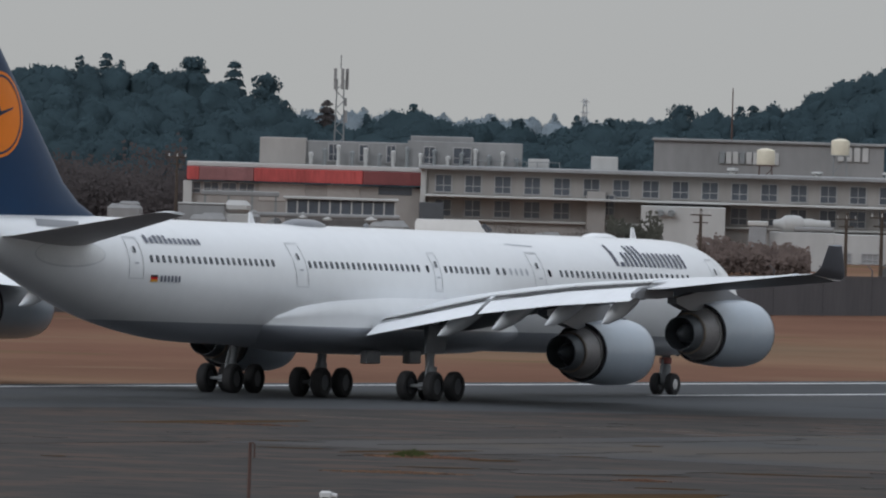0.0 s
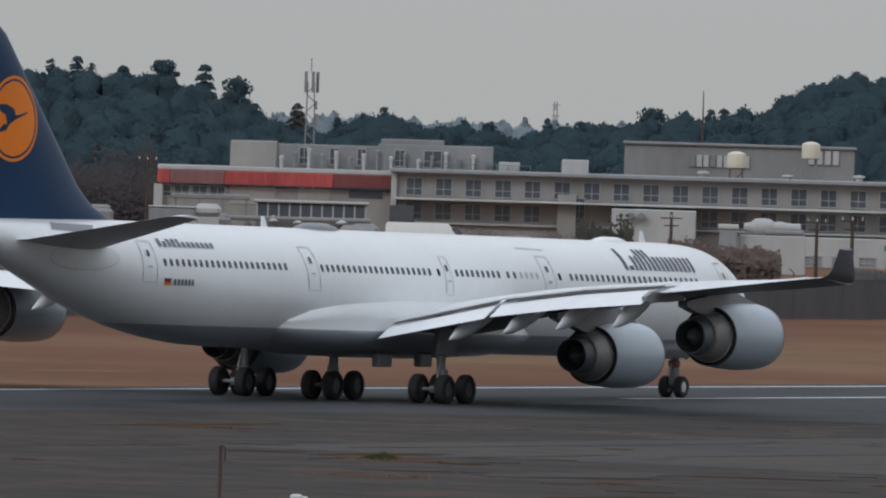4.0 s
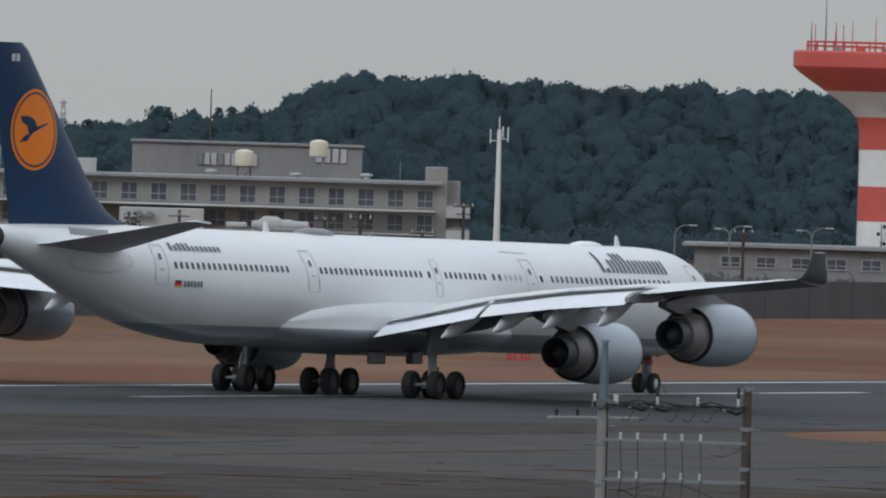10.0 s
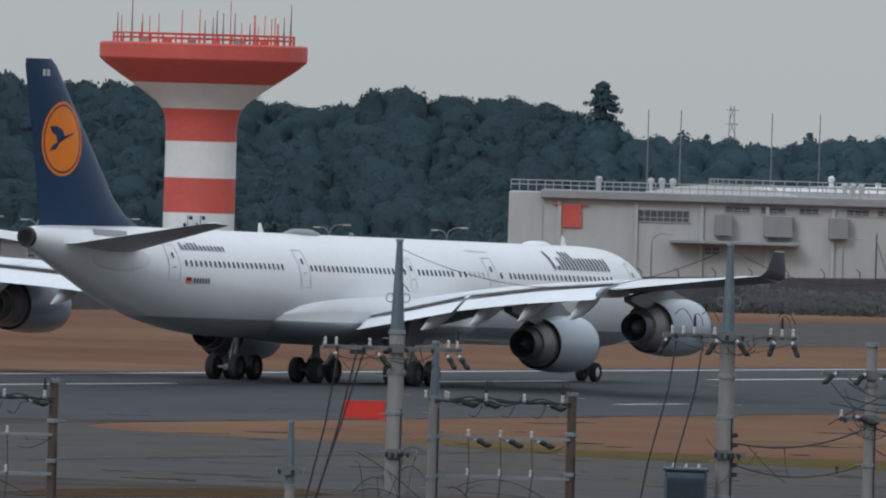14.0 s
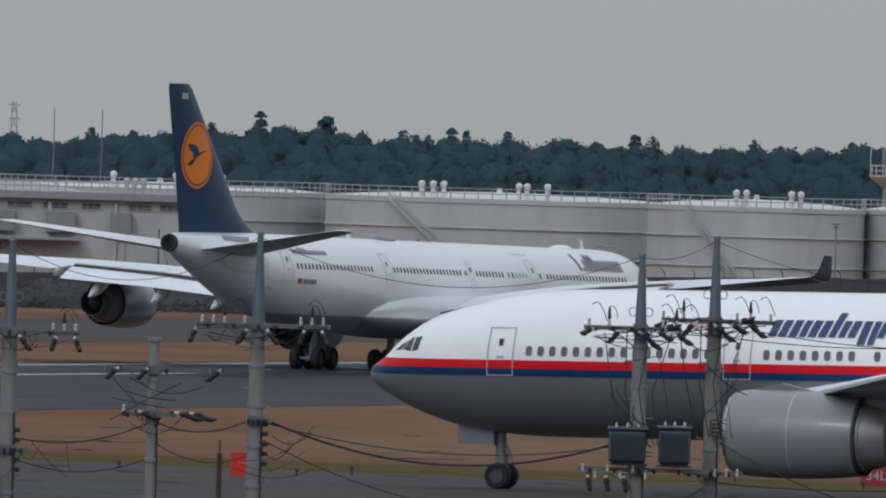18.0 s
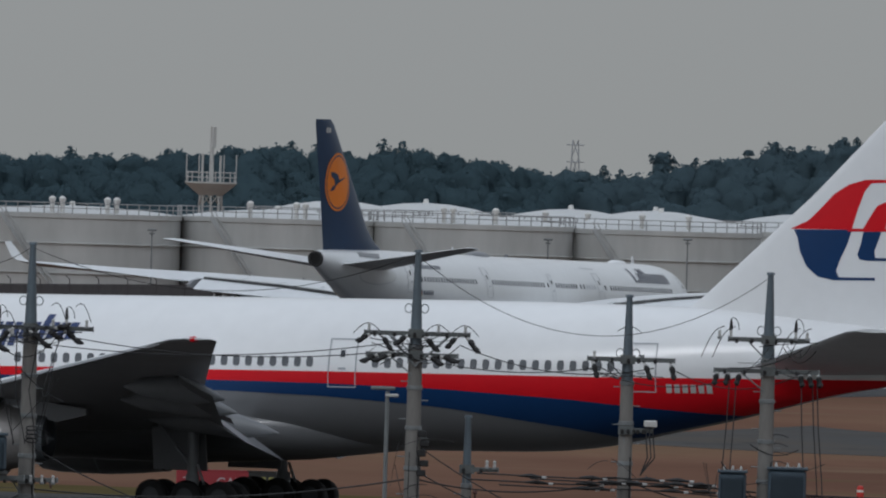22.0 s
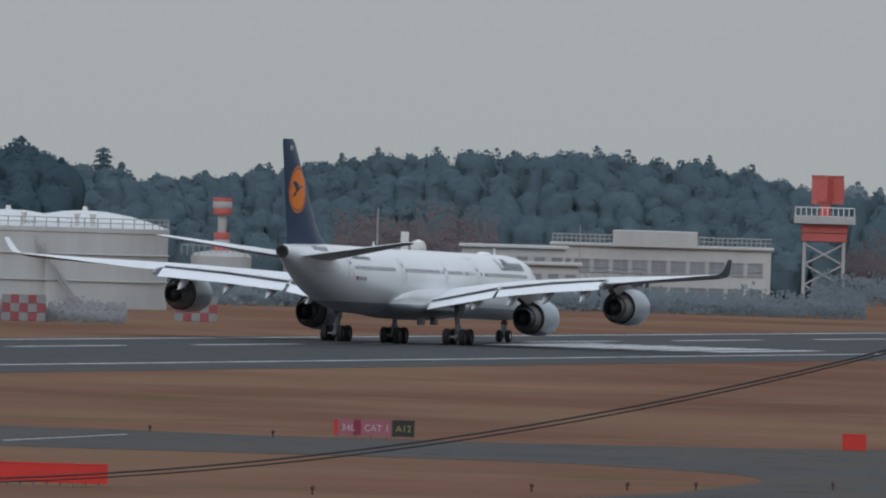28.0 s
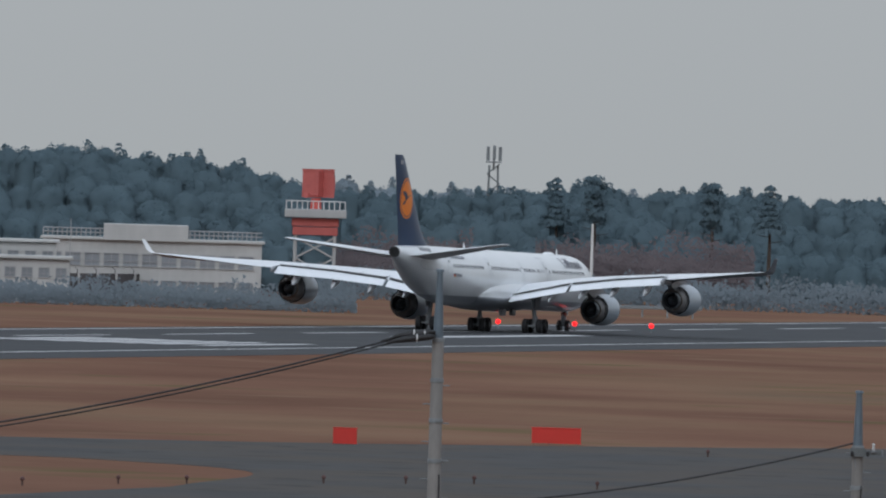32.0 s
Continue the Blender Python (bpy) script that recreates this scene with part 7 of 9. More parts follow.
for b, r, dist, h, dome, vents in (
        (6.02, 16.2, 1490, 8.4, .6, (-.3, .1, .4)), (7.26, 16.5, 1478, 8.4, .6, (-.5, -.42, -.35, .12, .17, .3)), (10.35, 9.5, 1470, 8.4, 1.7, (-.2, .3)), (8.2, 10.2, 1462, 8.45, .7, (-.2, -.1, .35, .45)), (8.95, 9.4, 1466, 8.5, .8, (-.3, .2, .3)), (9.66, 9.6, 1466, 8.5, .8, (-.3, -.2, .25)),
        (9.17, 9.0, 1540, 8.4, 1.7, ()), (9.49, 9.0, 1560, 8.4, 1.7, ()), (10.02, 9.0, 1530, 8.2, 1.8, (-.3, .2)), (10.33, 9.0, 1555, 8.2, 1.8, ()),
        (10.88, 9.4, 1500, 8.45, 1.8, ()), (11.17, 9.0, 1472, 8.45, 1.85, (.45,)), (11.66, 8.6, 1560, 8.0, 1.6, (-.25, .15)), (11.88, 8.4, 1590, 8.0, 1.6, (.1,)), (12.16, 8.4, 1560, 8.0, 1.6, (-.25, .2)), (12.44, 8.4, 1560, 8.0, 1.7, (-.1, .1))):
    fuel_tank(b, dist, r, h, dome, "large white fuel storage tank with a low domed roof", vents, 3)
for b, z in ((8.493, 7.16), (9.94, 7.35), (10.45, 7.73)):
    t = thing("floodlight_post", facing(b, 1440), "thin grey post with a flat floodlight head", "lamp post", "floodlight posts")
    part("pole", Mesh().rod((0, 0, 0), (0, 0, z), .09, .06, 8), galvanised, t)
    part("lamp_head", Mesh().slab((0, -.1, z + .08), (.85, .4, .2), .04), galvanised, t)
    part("lamp_head", Mesh().slab((0, -.2, z - .25), (.5, .3, .15), .03), galvanised, t)
wt = thing("platform_tower", facing(8.703, 1580), "white steel tower with a round aerial platform", "tower")
m = Mesh()
for i in range(8):
    a = 6.2832 * i / 8
    m.rod((1.3 * math.cos(a), 1.3 * math.sin(a), 0), (1.1 * math.cos(a), 1.1 * math.sin(a), 10.2), .12, n=6)
    m.rod((1.2 * math.cos(a), 1.2 * math.sin(a), 9.2), (1.2 * math.cos(a + .785), 1.2 * math.sin(a + .785), 10.4), .07, n=5)
part("support", m, wall_pale, wt)
part("platform", Mesh().lathe([(1.2, 10.2), (2.4, 11.2), (2.6, 11.4), (2.6, 11.55), (.1, 11.55)], n=28), wall_pale, wt)
rg = Mesh()
for i in range(18):
    a, c = 6.2832 * i / 18, 6.2832 * (i + 1) / 18
    rg.rod((2.5 * math.cos(a), 2.5 * math.sin(a), 11.5), (2.5 * math.cos(a), 2.5 * math.sin(a), 12.6 if i % 3 else 14.3), .06, n=5)
    for z in (12.0, 12.5):
        rg.rod((2.5 * math.cos(a), 2.5 * math.sin(a), z), (2.5 * math.cos(c), 2.5 * math.sin(c), z), .05, n=4)
part("railing", rg, wall_pale, wt)
part("aerial", Mesh().rod((0, 0, 11.5), (0, 0, 15), .25, .2, 8).rod((.1, 0, 15), (.1, 0, 17.1), .3, .3, 8).rod((-.9, 0, 11.5), (-.9, 0, 14.4), .12, n=6).rod((.9, .4, 11.5), (.9, .4, 14.2), .12, n=6), wall_pale, wt)

# ---------------------------------------------------------------- low buildings, red tower, radar
def beyond(b, dist, k=1.17):
    """A pose farther out by k, scaled about the eye to fit the camera's view, its foot below the flat ground; the thing
    is k times as large.
    """
    return facing(b, dist * k, EYE[2] * (1 - k)) @ Matrix.Scale(k, 4)


# haze before the far buildings is mixed into these two colours
pane_hazed = mat("hazed_window_glass", (.24, .255, .27), .4, 0, .3, 2, spread=.3)
hazed_orange = mat("hazed_orange_red_paint", (.45, .11, .095), .7, 0, .2, 2)
rt = thing("red_white_beacon_tower", beyond(12.942, 1500, 1.12), "small red and white banded tower on a round hut", "tower")
part("hut", Mesh().lathe([(2.9, 0), (2.9, 5.9), (2.6, 6.2), (.1, 6.6)], n=28), wall_white, rt)
for z0, z1, r, m in ((6.3, 6.9, .85, hazed_orange), (6.9, 7.5, .8, wall_white), (7.5, 8.2, .75, hazed_orange), (8.2, 9.9, .42, wall_white), (9.9, 10.5, .9, hazed_orange), (10.5, 11.15, .92, wall_white), (11.15, 11.5, .92, hazed_orange)):
    part("band", Mesh().lathe([(r * .97, z0), (r, z0 + .05), (r, z1 - .05), (r * .97, z1)], n=24), m, rt)
rr = Mesh()
for i in range(14):
    x = -3.8 + i * .55
    rr.rod((x, -2, 5.9), (x, -2, 6.9), .05, n=4)
rr.rod((-3.8, -2, 6.9), (3.6, -2, 6.9), .05, n=4)
part("railing", rr, frame_white, rt)
for b0, b1, h, d, lab, nw in ((13.17, 13.36, 7.0, 1455, "small grey flat-roofed airfield shed", 4), (13.38, 14.25, 6.4, 1465, "long pale flat-roofed airfield building", 14), (13.82, 14.2, 7.9, 1475, "pale block on a flat roof", 6)):
    t = thing("airfield_building", beyond((b0 + b1) / 2, d), lab, "building")
    w = math.radians(b1 - b0) * d
    part("wall", Mesh().slab((0, 4, h / 2 - .15), (w, 8, h - .3), .05), wall_pale, t, smooth=0)
    part("roof", Mesh().slab((0, 3.9, h - .1), (w + .6, 8.8, .3), .05), wall_pale, t, smooth=0)
    for i in range(nw):
        x = -w / 2 + w * (i + .5) / nw
        pane_window(t, x, -.02, h - 1.5, min(1.5, w / nw * .6), .9, glass=pane_hazed)
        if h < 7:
            pane_window(t, x, -.02, h - 3.6, min(1.4, w / nw * .5), 1.0, glass=pane_hazed)
    if b0 == 13.38:
        for b, r0, z0 in ((13.53, .55, 6.4), (13.66, .75, 6.9)):
            part("radome", Mesh().lathe([(r0 * .7, z0), (r0, z0 + r0 * .5), (r0, z0 + r0 * .9), (r0 * .75, z0 + r0 * 1.5), (.05, z0 + r0 * 1.75)], (deg(b, 13.815, d), 1, 0), "z", 20), tower_white, t)
        part("chimney", Mesh().slab((deg(13.61, 13.815, d), 1, 7.6), (.75, .75, 2.6), .04), tower_white, t, smooth=0)
mast("aerial_mast", 13.51, 1720, 0, 10.4, .12, "thin pale aerial mast", material=frame_white)
mast("aerial_mast", 14.25, 1740, 0, 9.2, .08, "thin pale aerial mast", material=frame_white)
ab2 = thing("terminal_building", beyond(14.6, 1590, 1.15), "cream flat-roofed building with rooftop blocks", "building")
tx = lambda b: deg(b, 14.6, 1590)
part("wall", Mesh().slab(((tx(14.15) + tx(14.95)) / 2, 6, 3.8), (tx(14.95) - tx(14.15), 12, 7.6), .06), wall_pale, ab2, smooth=0)
part("wall", Mesh().slab(((tx(14.37) + tx(14.68)) / 2, 4, 8.4), (tx(14.68) - tx(14.37), 9, 1.7), .06), wall_pale, ab2, smooth=0)
part("roof", Mesh().slab(((tx(14.15) + tx(14.95)) / 2, 6, 7.7), (tx(14.96) - tx(14.14), 12.8, .3), .05), wall_pale, ab2, smooth=0)
rr = Mesh()
for i in range(46):
    x = tx(14.15) + i * .48
    rr.rod((x, -.1, 7.8), (x, -.1, 8.7), .06, n=4)
for z in (8.3, 8.7):
    rr.rod((tx(14.15), -.1, z), (tx(14.95), -.1, z), .06, n=4)
part("railing", rr, frame_white, ab2)
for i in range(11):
    pane_window(ab2, tx(14.19) + i * 1.95, -.02, 5.6, 1.5, 1.3, glass=pane_hazed)
    pane_window(ab2, tx(14.19) + i * 1.95, -.02, 2.8, 1.5, 1.6, glass=pane_hazed)
radar = thing("radar_tower", beyond(15.142, 1600, 1.2), "red and white radar tower with a turning dish", "radar")
m = Mesh()
for x in (-2.0, 2.0):
    for y in (-2.0, 2.0):
        m.rod((x, y, 0), (x, y, 8.6), .18, n=6)
for i in range(4):
    for s in (-1, 1):
        m.rod((-2 * s, -2, 2.1 * i), (2 * s, -2, 2.1 * i + 2.1), .1, n=5)
part("frame", m, wall_white, radar)
for z0, z1, w, mm in ((8.6, 9.5, 4.6, hazed_orange), (9.5, 10.4, 4.8, hazed_orange), (10.4, 11.3, 6.3, wall_white)):
    part("platform_band", Mesh().slab((0, 0, (z0 + z1) / 2), (w, w, z1 - z0 - .06), .06), mm, radar, smooth=0)
rr = Mesh()
for i in range(12):
    x = -3.0 + i * .545
    rr.rod((x, -3, 11.3), (x, -3, 12.1), .05, n=4)
rr.rod((-3, -3, 12.1), (3, -3, 12.1), .05, n=4)
part("railing", rr, tower_white, radar)
part("pedestal", Mesh().rod((0, 0, 11.3), (0, 0, 12.4), .6, .5, 14), tower_orange, radar)
dish = part("radar_dish", Mesh().loft([[Vector((x, .9 - .09 * x * x + .25 * ((z - 13.9) / 1.5) ** 2 * -1, z)) for x in (-2.3, -1.6, -.8, 0, .8, 1.6, 2.3)] + [Vector((x, .75 - .09 * x * x, z)) for x in (2.3, 1.6, .8, 0, -.8, -1.6, -2.3)] for z in (12.5, 13.2, 13.9, 14.6, 15.4)]).rod((0, .8, 12.8), (0, -1.3, 12.6), .1, n=6).box((0, -1.3, 12.7), (.5, .4, .5)).box((0, .5, 13.9), (.5, 1.0, 2.6)), hazed_orange, radar, "red curved radar dish")
lt = thing("lattice_tower", beyond(15.787, 1880, 1.16), "grey lattice tower with aerials above the wood", "tower")
m = Mesh()
for x, y in ((-1, -1), (1, -1), (1, 1), (-1, 1)):
    m.rod((x * .9, y * .9, 0), (x * .5, y * .5, 16.6), .14, n=5)
for i in range(14):
    s = 1 if i % 2 else -1
    m.rod((-.75 * s, -.8, i * 1.2), (.75 * s, -.8, i * 1.2 + 1.2), .08, n=4)
part("lattice", m, galvanised, lt)
part("platform", Mesh().box((0, 0, 17.0), (1.9, 1.9, .15)), galvanised, lt, smooth=0)
for x, y, z, h in ((-.7, 0, 18.0, 1.7), (.05, -.5, 18.1, 1.6), (.75, 0, 18.0, 1.7)):
    part("panel_aerial", Mesh().slab((x, y, z), (.4, .4, h), .04), galvanised, lt, smooth=0)
part("spike", Mesh().rod((0, 0, 16), (0, 0, 19), .12, n=6), galvanised, lt)
mast("white_post", 16.155, 1900, 0, 9.9, .24, "short white post before the wood", material=tower_white)
checker_red = mat("dull_red_panel", (.25, .065, .07), .7, 0, .25, 1)
for i, (b, d) in enumerate(((12.21, 1420), (12.84, 1460))):
    t = thing("checkered_hut", facing(b, d), "red and white checkered hut at the runway's far side", "hut", "checkered huts")
    for ix in range(5):
        for iz in range(3):
            part("panel", Mesh().slab((-1.2 + .8 * ix, 0, .4 + .8 * iz), (.78, 1.8, .78), .02), checker_red if (ix + iz) % 2 else wall_grey, t, smooth=0)
t = thing("lattice_marker", facing(2.192, 904), "red and white banded lattice marker with two white lamps", "marker tower")
marker_red = mat("bright_marker_red", (.42, .04, .045), .6, 0, .15, 1)
for iz in range(8):
    z, hw = .41 * iz, .64 if iz < 6 else .5 - .05 * (iz - 6)
    paint = marker_red if iz % 2 == 0 or iz > 6 else wall_pale
    m = Mesh()
    for y in (-hw, hw):
        for x in (-hw, hw):
            m.rod((x, y, z), (x, y, z + .41), .05, n=6)
        m.rod((-hw, y, z + .02), (hw, y, z + .02), .045, n=6).rod((-hw, y, z + .39), (hw, y, z + .39), .045, n=6)
        m.rod((-hw, y, z), (0, y, z + .41), .03, n=5).rod((0, y, z + .41), (hw, y, z), .03, n=5)
    part("band", m, paint, t, "open lattice band")
    for x in (-.7, -.25, .28, .72):
        part("slat", Mesh().box((x * hw, -hw - .06, z + .205), (.2 * hw, .03, .26)), paint, t, smooth=0)
part("red_box", Mesh().slab((0, 0, 2.95), (.62, .5, .75), .04), marker_red, t, "bright red box")
for x in (-.55, .55):
    part("lamp_head", Mesh().box((x, 0, 3.66), (.56, .34, .17), Euler((0, radians(math.copysign(-14, x)), 0)).to_matrix()), tower_white, t, smooth=0)
    part("lamp_arm", Mesh().rod((x * .5, 0, 3.2), (x, 0, 3.6), .04, n=6), marker_red, t)
part("side_lamp", Mesh().slab((-.9, -.1, 3.15), (.24, .2, .18), .04).rod((-.9, 0, 3.1), (-.45, 0, 2.9), .03, n=5), tower_white, t)

lw = thing("low_wall", facing(2.17, 1300), "low white yard wall behind the fence", "wall")
part("panel", Mesh().slab((0, 0, .75), (8.3, .3, 1.5), .04), wall_white, lw, smooth=0)
part("coping", Mesh().slab((0, 0, 1.54), (8.5, .5, .1), .03), wall_white, lw, smooth=0)

rb = thing("slatted_barrier", pose(*ab(328.55, -132.3), 0, 0, 90 - math.degrees(RWY)), "dull red slatted barrier by the boundary fence", "barrier")
barrier_red = mat("dull_red_slat", (.26, .05, .05), .7, 0, .3, 1)
for k in range(4):
    part("slat", Mesh().slab((0, 0, .22 + .36 * k), (9.6, .12, .27), .03), barrier_red, rb, smooth=0)
for k in range(4):
    part("post", Mesh().box((-4.5 + 3.0 * k, .1, .72), (.16, .1, 1.44)), wall_white, rb, smooth=0)

# ---------------------------------------------------------------- power line near the camera's hill
arm_iron = mat("weathered_arm_iron", (.12, .13, .13), .7, .2, .3, .4)


def bushing(parent, x, z, up=True, y=0.0, white=True):
    """A small white insulator in a metal foot; the dark kind carries a black sleeve and a looped lead."""
    s = 1 if up else -1
    ins = part("insulator", Mesh().lathe([(.016, z), (.036, z + s * .015), (.04, z + s * .04), (.03, z + s * .05), (.03, z + s * .11), (.037, z + s * .12), (.03, z + s * .15), (.016, z + s * .16)], (x, y, 0), "z", 10), porcelain, parent, "white porcelain insulator")
    part("foot", Mesh().slab((x, y, z - s * .02), (.1, .1, .05), .01), galvanised, ins)
    if not white:
        part("boot", Mesh().lathe([(.034, z + s * .15), (.042, z + s * .22), (.03, z + s * .28), (.034, z + s * .32), (.014, z + s * .42)], (x, y, 0), "z", 8), black, ins, "black rubber sleeve")
        pts = [(x + .09 * (1 - math.cos(math.pi * k / 8)), y - .02, z + s * (.38 + .15 * math.sin(math.pi * k / 8)) - .026 * k) for k in range(9)]
        part("lead", Mesh().wire(pts, .009), cable_black, ins)
    return ins


def dead_end(parent, x, z, dx, dz, y=0.0):
    """A strained insulator in a lumpy black cover that slants away from the arm, with its clamp."""
    a, b = Vector((x, y, z)), Vector((x + dx, y - .1, z + dz))
    at = lambda t: a.lerp(b, t)
    bend = Vector((0, 0, .04))
    e = part("strain_insulator", Mesh().rod(at(.0), at(.3), .025, .032, 7).rod(at(.28), at(.42), .056, .07, 8).rod(at(.42) , at(.62) - bend, .07, .045, 8).rod(at(.6) - bend, at(.8) - bend, .06, .066, 8).rod(at(.8) - bend, b, .06, .018, 8), black, parent, "black-sleeved strain insulator")
    part("collar", Mesh().rod(at(.1), at(.24), .036, .042, 8), porcelain, e)
    part("clamp", Mesh().slab(tuple(at(.3)), (.05, .09, .1), .012), galvanised, e)
    return b


def hoop(parent, x0, z0, x1, z1, lift, y=0.0):
    pts = []
    for i in range(11):
        t = i / 10
        pts.append((x0 + (x1 - x0) * t, y - .05, z0 + (z1 - z0) * t + .6 * lift * math.sin(math.pi * t)))
    part("jumper_cable", Mesh().wire(pts, .01), cable_black, parent)


def tangle(parent, x0, x1, z0, z1, n, seed, sag=.35):
    """Thin leads strung to and fro between the fittings of an arm."""
    r = random.Random(seed)
    for _ in range(n):
        a, b = r.uniform(x0, x1), r.uniform(x0, x1)
        za, zb, dip = r.uniform(z0, z1), r.uniform(z0, z1), r.uniform(-.1, 1) * sag
        y = r.uniform(-.5, -.2)
        pts = [(a + (b - a) * k / 10, y + .06 * math.sin(k), za + (zb - za) * k / 10 - dip * math.sin(math.pi * k / 10)) for k in range(11)]
        part("lead", Mesh().wire(pts, r.choice((.007, .009, .012)), 4), cable_black, parent)


def ears(parent, z, rad):
    """Two open iron rings bolted to the sides of the pole."""
    for s in (-1, 1):
        pts = [(s * (rad + .06) + .085 * math.cos(.5236 * k), 0, z + .1 * math.sin(.5236 * k)) for k in range(13)]
        part("ring", Mesh().wire(pts, .012), galvanised, parent)


def transformer(parent, x, z, w, h, y=-.35):
    """A finned transformer can on a bracket, with its bushings."""
    can = part("transformer", Mesh().slab((x, y, z), (w, .5, h), .06), tank_blue, parent, "blue-grey pole transformer with cooling fins")
    n = max(7, round(w / .075))
    for i in range(n):
        part("fin", Mesh().box((x - w * .43 + i * w * .86 / (n - 1), y - .3, z - h * .02), (.018, .13, h * .8)), tank_blue, can, smooth=0)
    part("lid", Mesh().slab((x, y, z + h / 2 + .02), (w * 1.08, .58, .06), .015), tank_blue, can)
    for i in range(7):
        part("lid_bolt", Mesh().rod((x - w * .5 + i * w / 6, y - .28, z + h / 2 + .03), (x - w * .5 + i * w / 6, y - .28, z + h / 2 + .08), .016, .016, 6), galvanised, can)
    part("bracket", Mesh().slab((x, y + .1, z - h / 2 - .04), (w * 1.1, .1, .07), .015), galvanised, can)
    for i in range(3):
        part("bushing", Mesh().lathe([(.025, z + h / 2 + .04), (.035, z + h / 2 + .07), (.022, z + h / 2 + .12), (.01, z + h / 2 + .15)], (x - w * .3 + i * w * .3, y + .1, 0), "z", 8), porcelain, can)
    return can


def utility_pole(b, d, top, label, arms=(), dark=False, base=.2, cap=1.9):
    t = thing("utility_pole", facing(b, d), label, "utility pole", "utility poles")
    r = lambda z: base * (1 - .033 * z)
    if cap:
        part("shaft", Mesh().rod((0, 0, 0), (0, 0, top - cap), r(0), r(top - cap), 16), rust if dark else concrete, t)
        part("tip", Mesh().rod((0, 0, top - cap - .05), (0, 0, top), r(top - cap) * .95, .065, 12).rod((0, 0, top), (0, 0, top + .06), .1, .08, 10), blue_steel, t, "slim blue-grey steel top section")
    else:
        part("shaft", Mesh().rod((0, 0, 0), (0, 0, top), r(0) * .9, r(top) * .85, 14), mat("dark_tarred_wood", (.075, .055, .045), .9, 0, .3, .6) if dark else concrete, t)
    for z in [top - cap - .02 - .9 * i for i in range(6)]:
        if z > 5:
            part("band", Mesh().lathe([(r(z) * 1.02, z - .05), (r(z) * 1.14, z - .04), (r(z) * 1.14, z + .04), (r(z) * 1.02, z + .05)], n=14, caps=False), galvanised, t)
    for i in range(10):
        z = 6.2 + i * .42
        if z < top - cap:
            s = 1 if i % 2 else -1
            part("step_bolt", Mesh().rod((s * r(z) * .9, 0, z), (s * (r(z) + .16), 0, z), .014, n=5), galvanised, t)
    if cap > 1.7:
        ears(t, top - 1.25, .12)
    part("cable_riser", Mesh().wire([(r(k) * .75 * (-1) ** 0, -r(k) * .8, k) for k in (0.5, 3, 5.5, 7.0, 8.0) if k < top - 1], .018), cable_black, t)
    for z, x0, x1, y in arms:
        for k in range(5 if cap > 1.7 else 2):
            x = x0 * .8 + (x1 - x0) * .8 * (k * .618 % 1)
            part("clamp", Mesh().slab((x, y - r(z) - .08, z - .03), (.07, .08, .11), .015), black, t)
        part("cross_arm", Mesh().box(((x0 + x1) / 2, y - r(z), z), (x1 - x0, .1, .1)).box((0, -r(z) * 1.1, z), (.34, .12, .2)), arm_iron, t, smooth=0)
        part("arm_brace", Mesh().rod((x0 * .55, -r(z), z), (0, -r(z) * .8, z - .5), .018, n=6), galvanised, t)
        for x in (x0, x1):
            part("arm_end", Mesh().slab((x, y - r(z), z), (.03, .13, .13), .01), galvanised, t)
    return t


# first pair of poles with a switch frame
pa = utility_pole(2.508, 352, 9.33, "slim concrete utility pole with a blue-grey tip", ((7.97, -.25, .3, 0),), base=.17, cap=1.35)
utility_pole(3.033, 352, 8.38, "dark wooden utility pole of a switch frame", dark=True, base=.16, cap=0)
pd = utility_pole(4.424, 352, 9.45, "slim utility pole of a switch frame", base=.17, cap=1.2)
utility_pole(4.927, 352, 8.41, "dark wooden utility pole of a switch frame", dark=True, base=.16, cap=0)
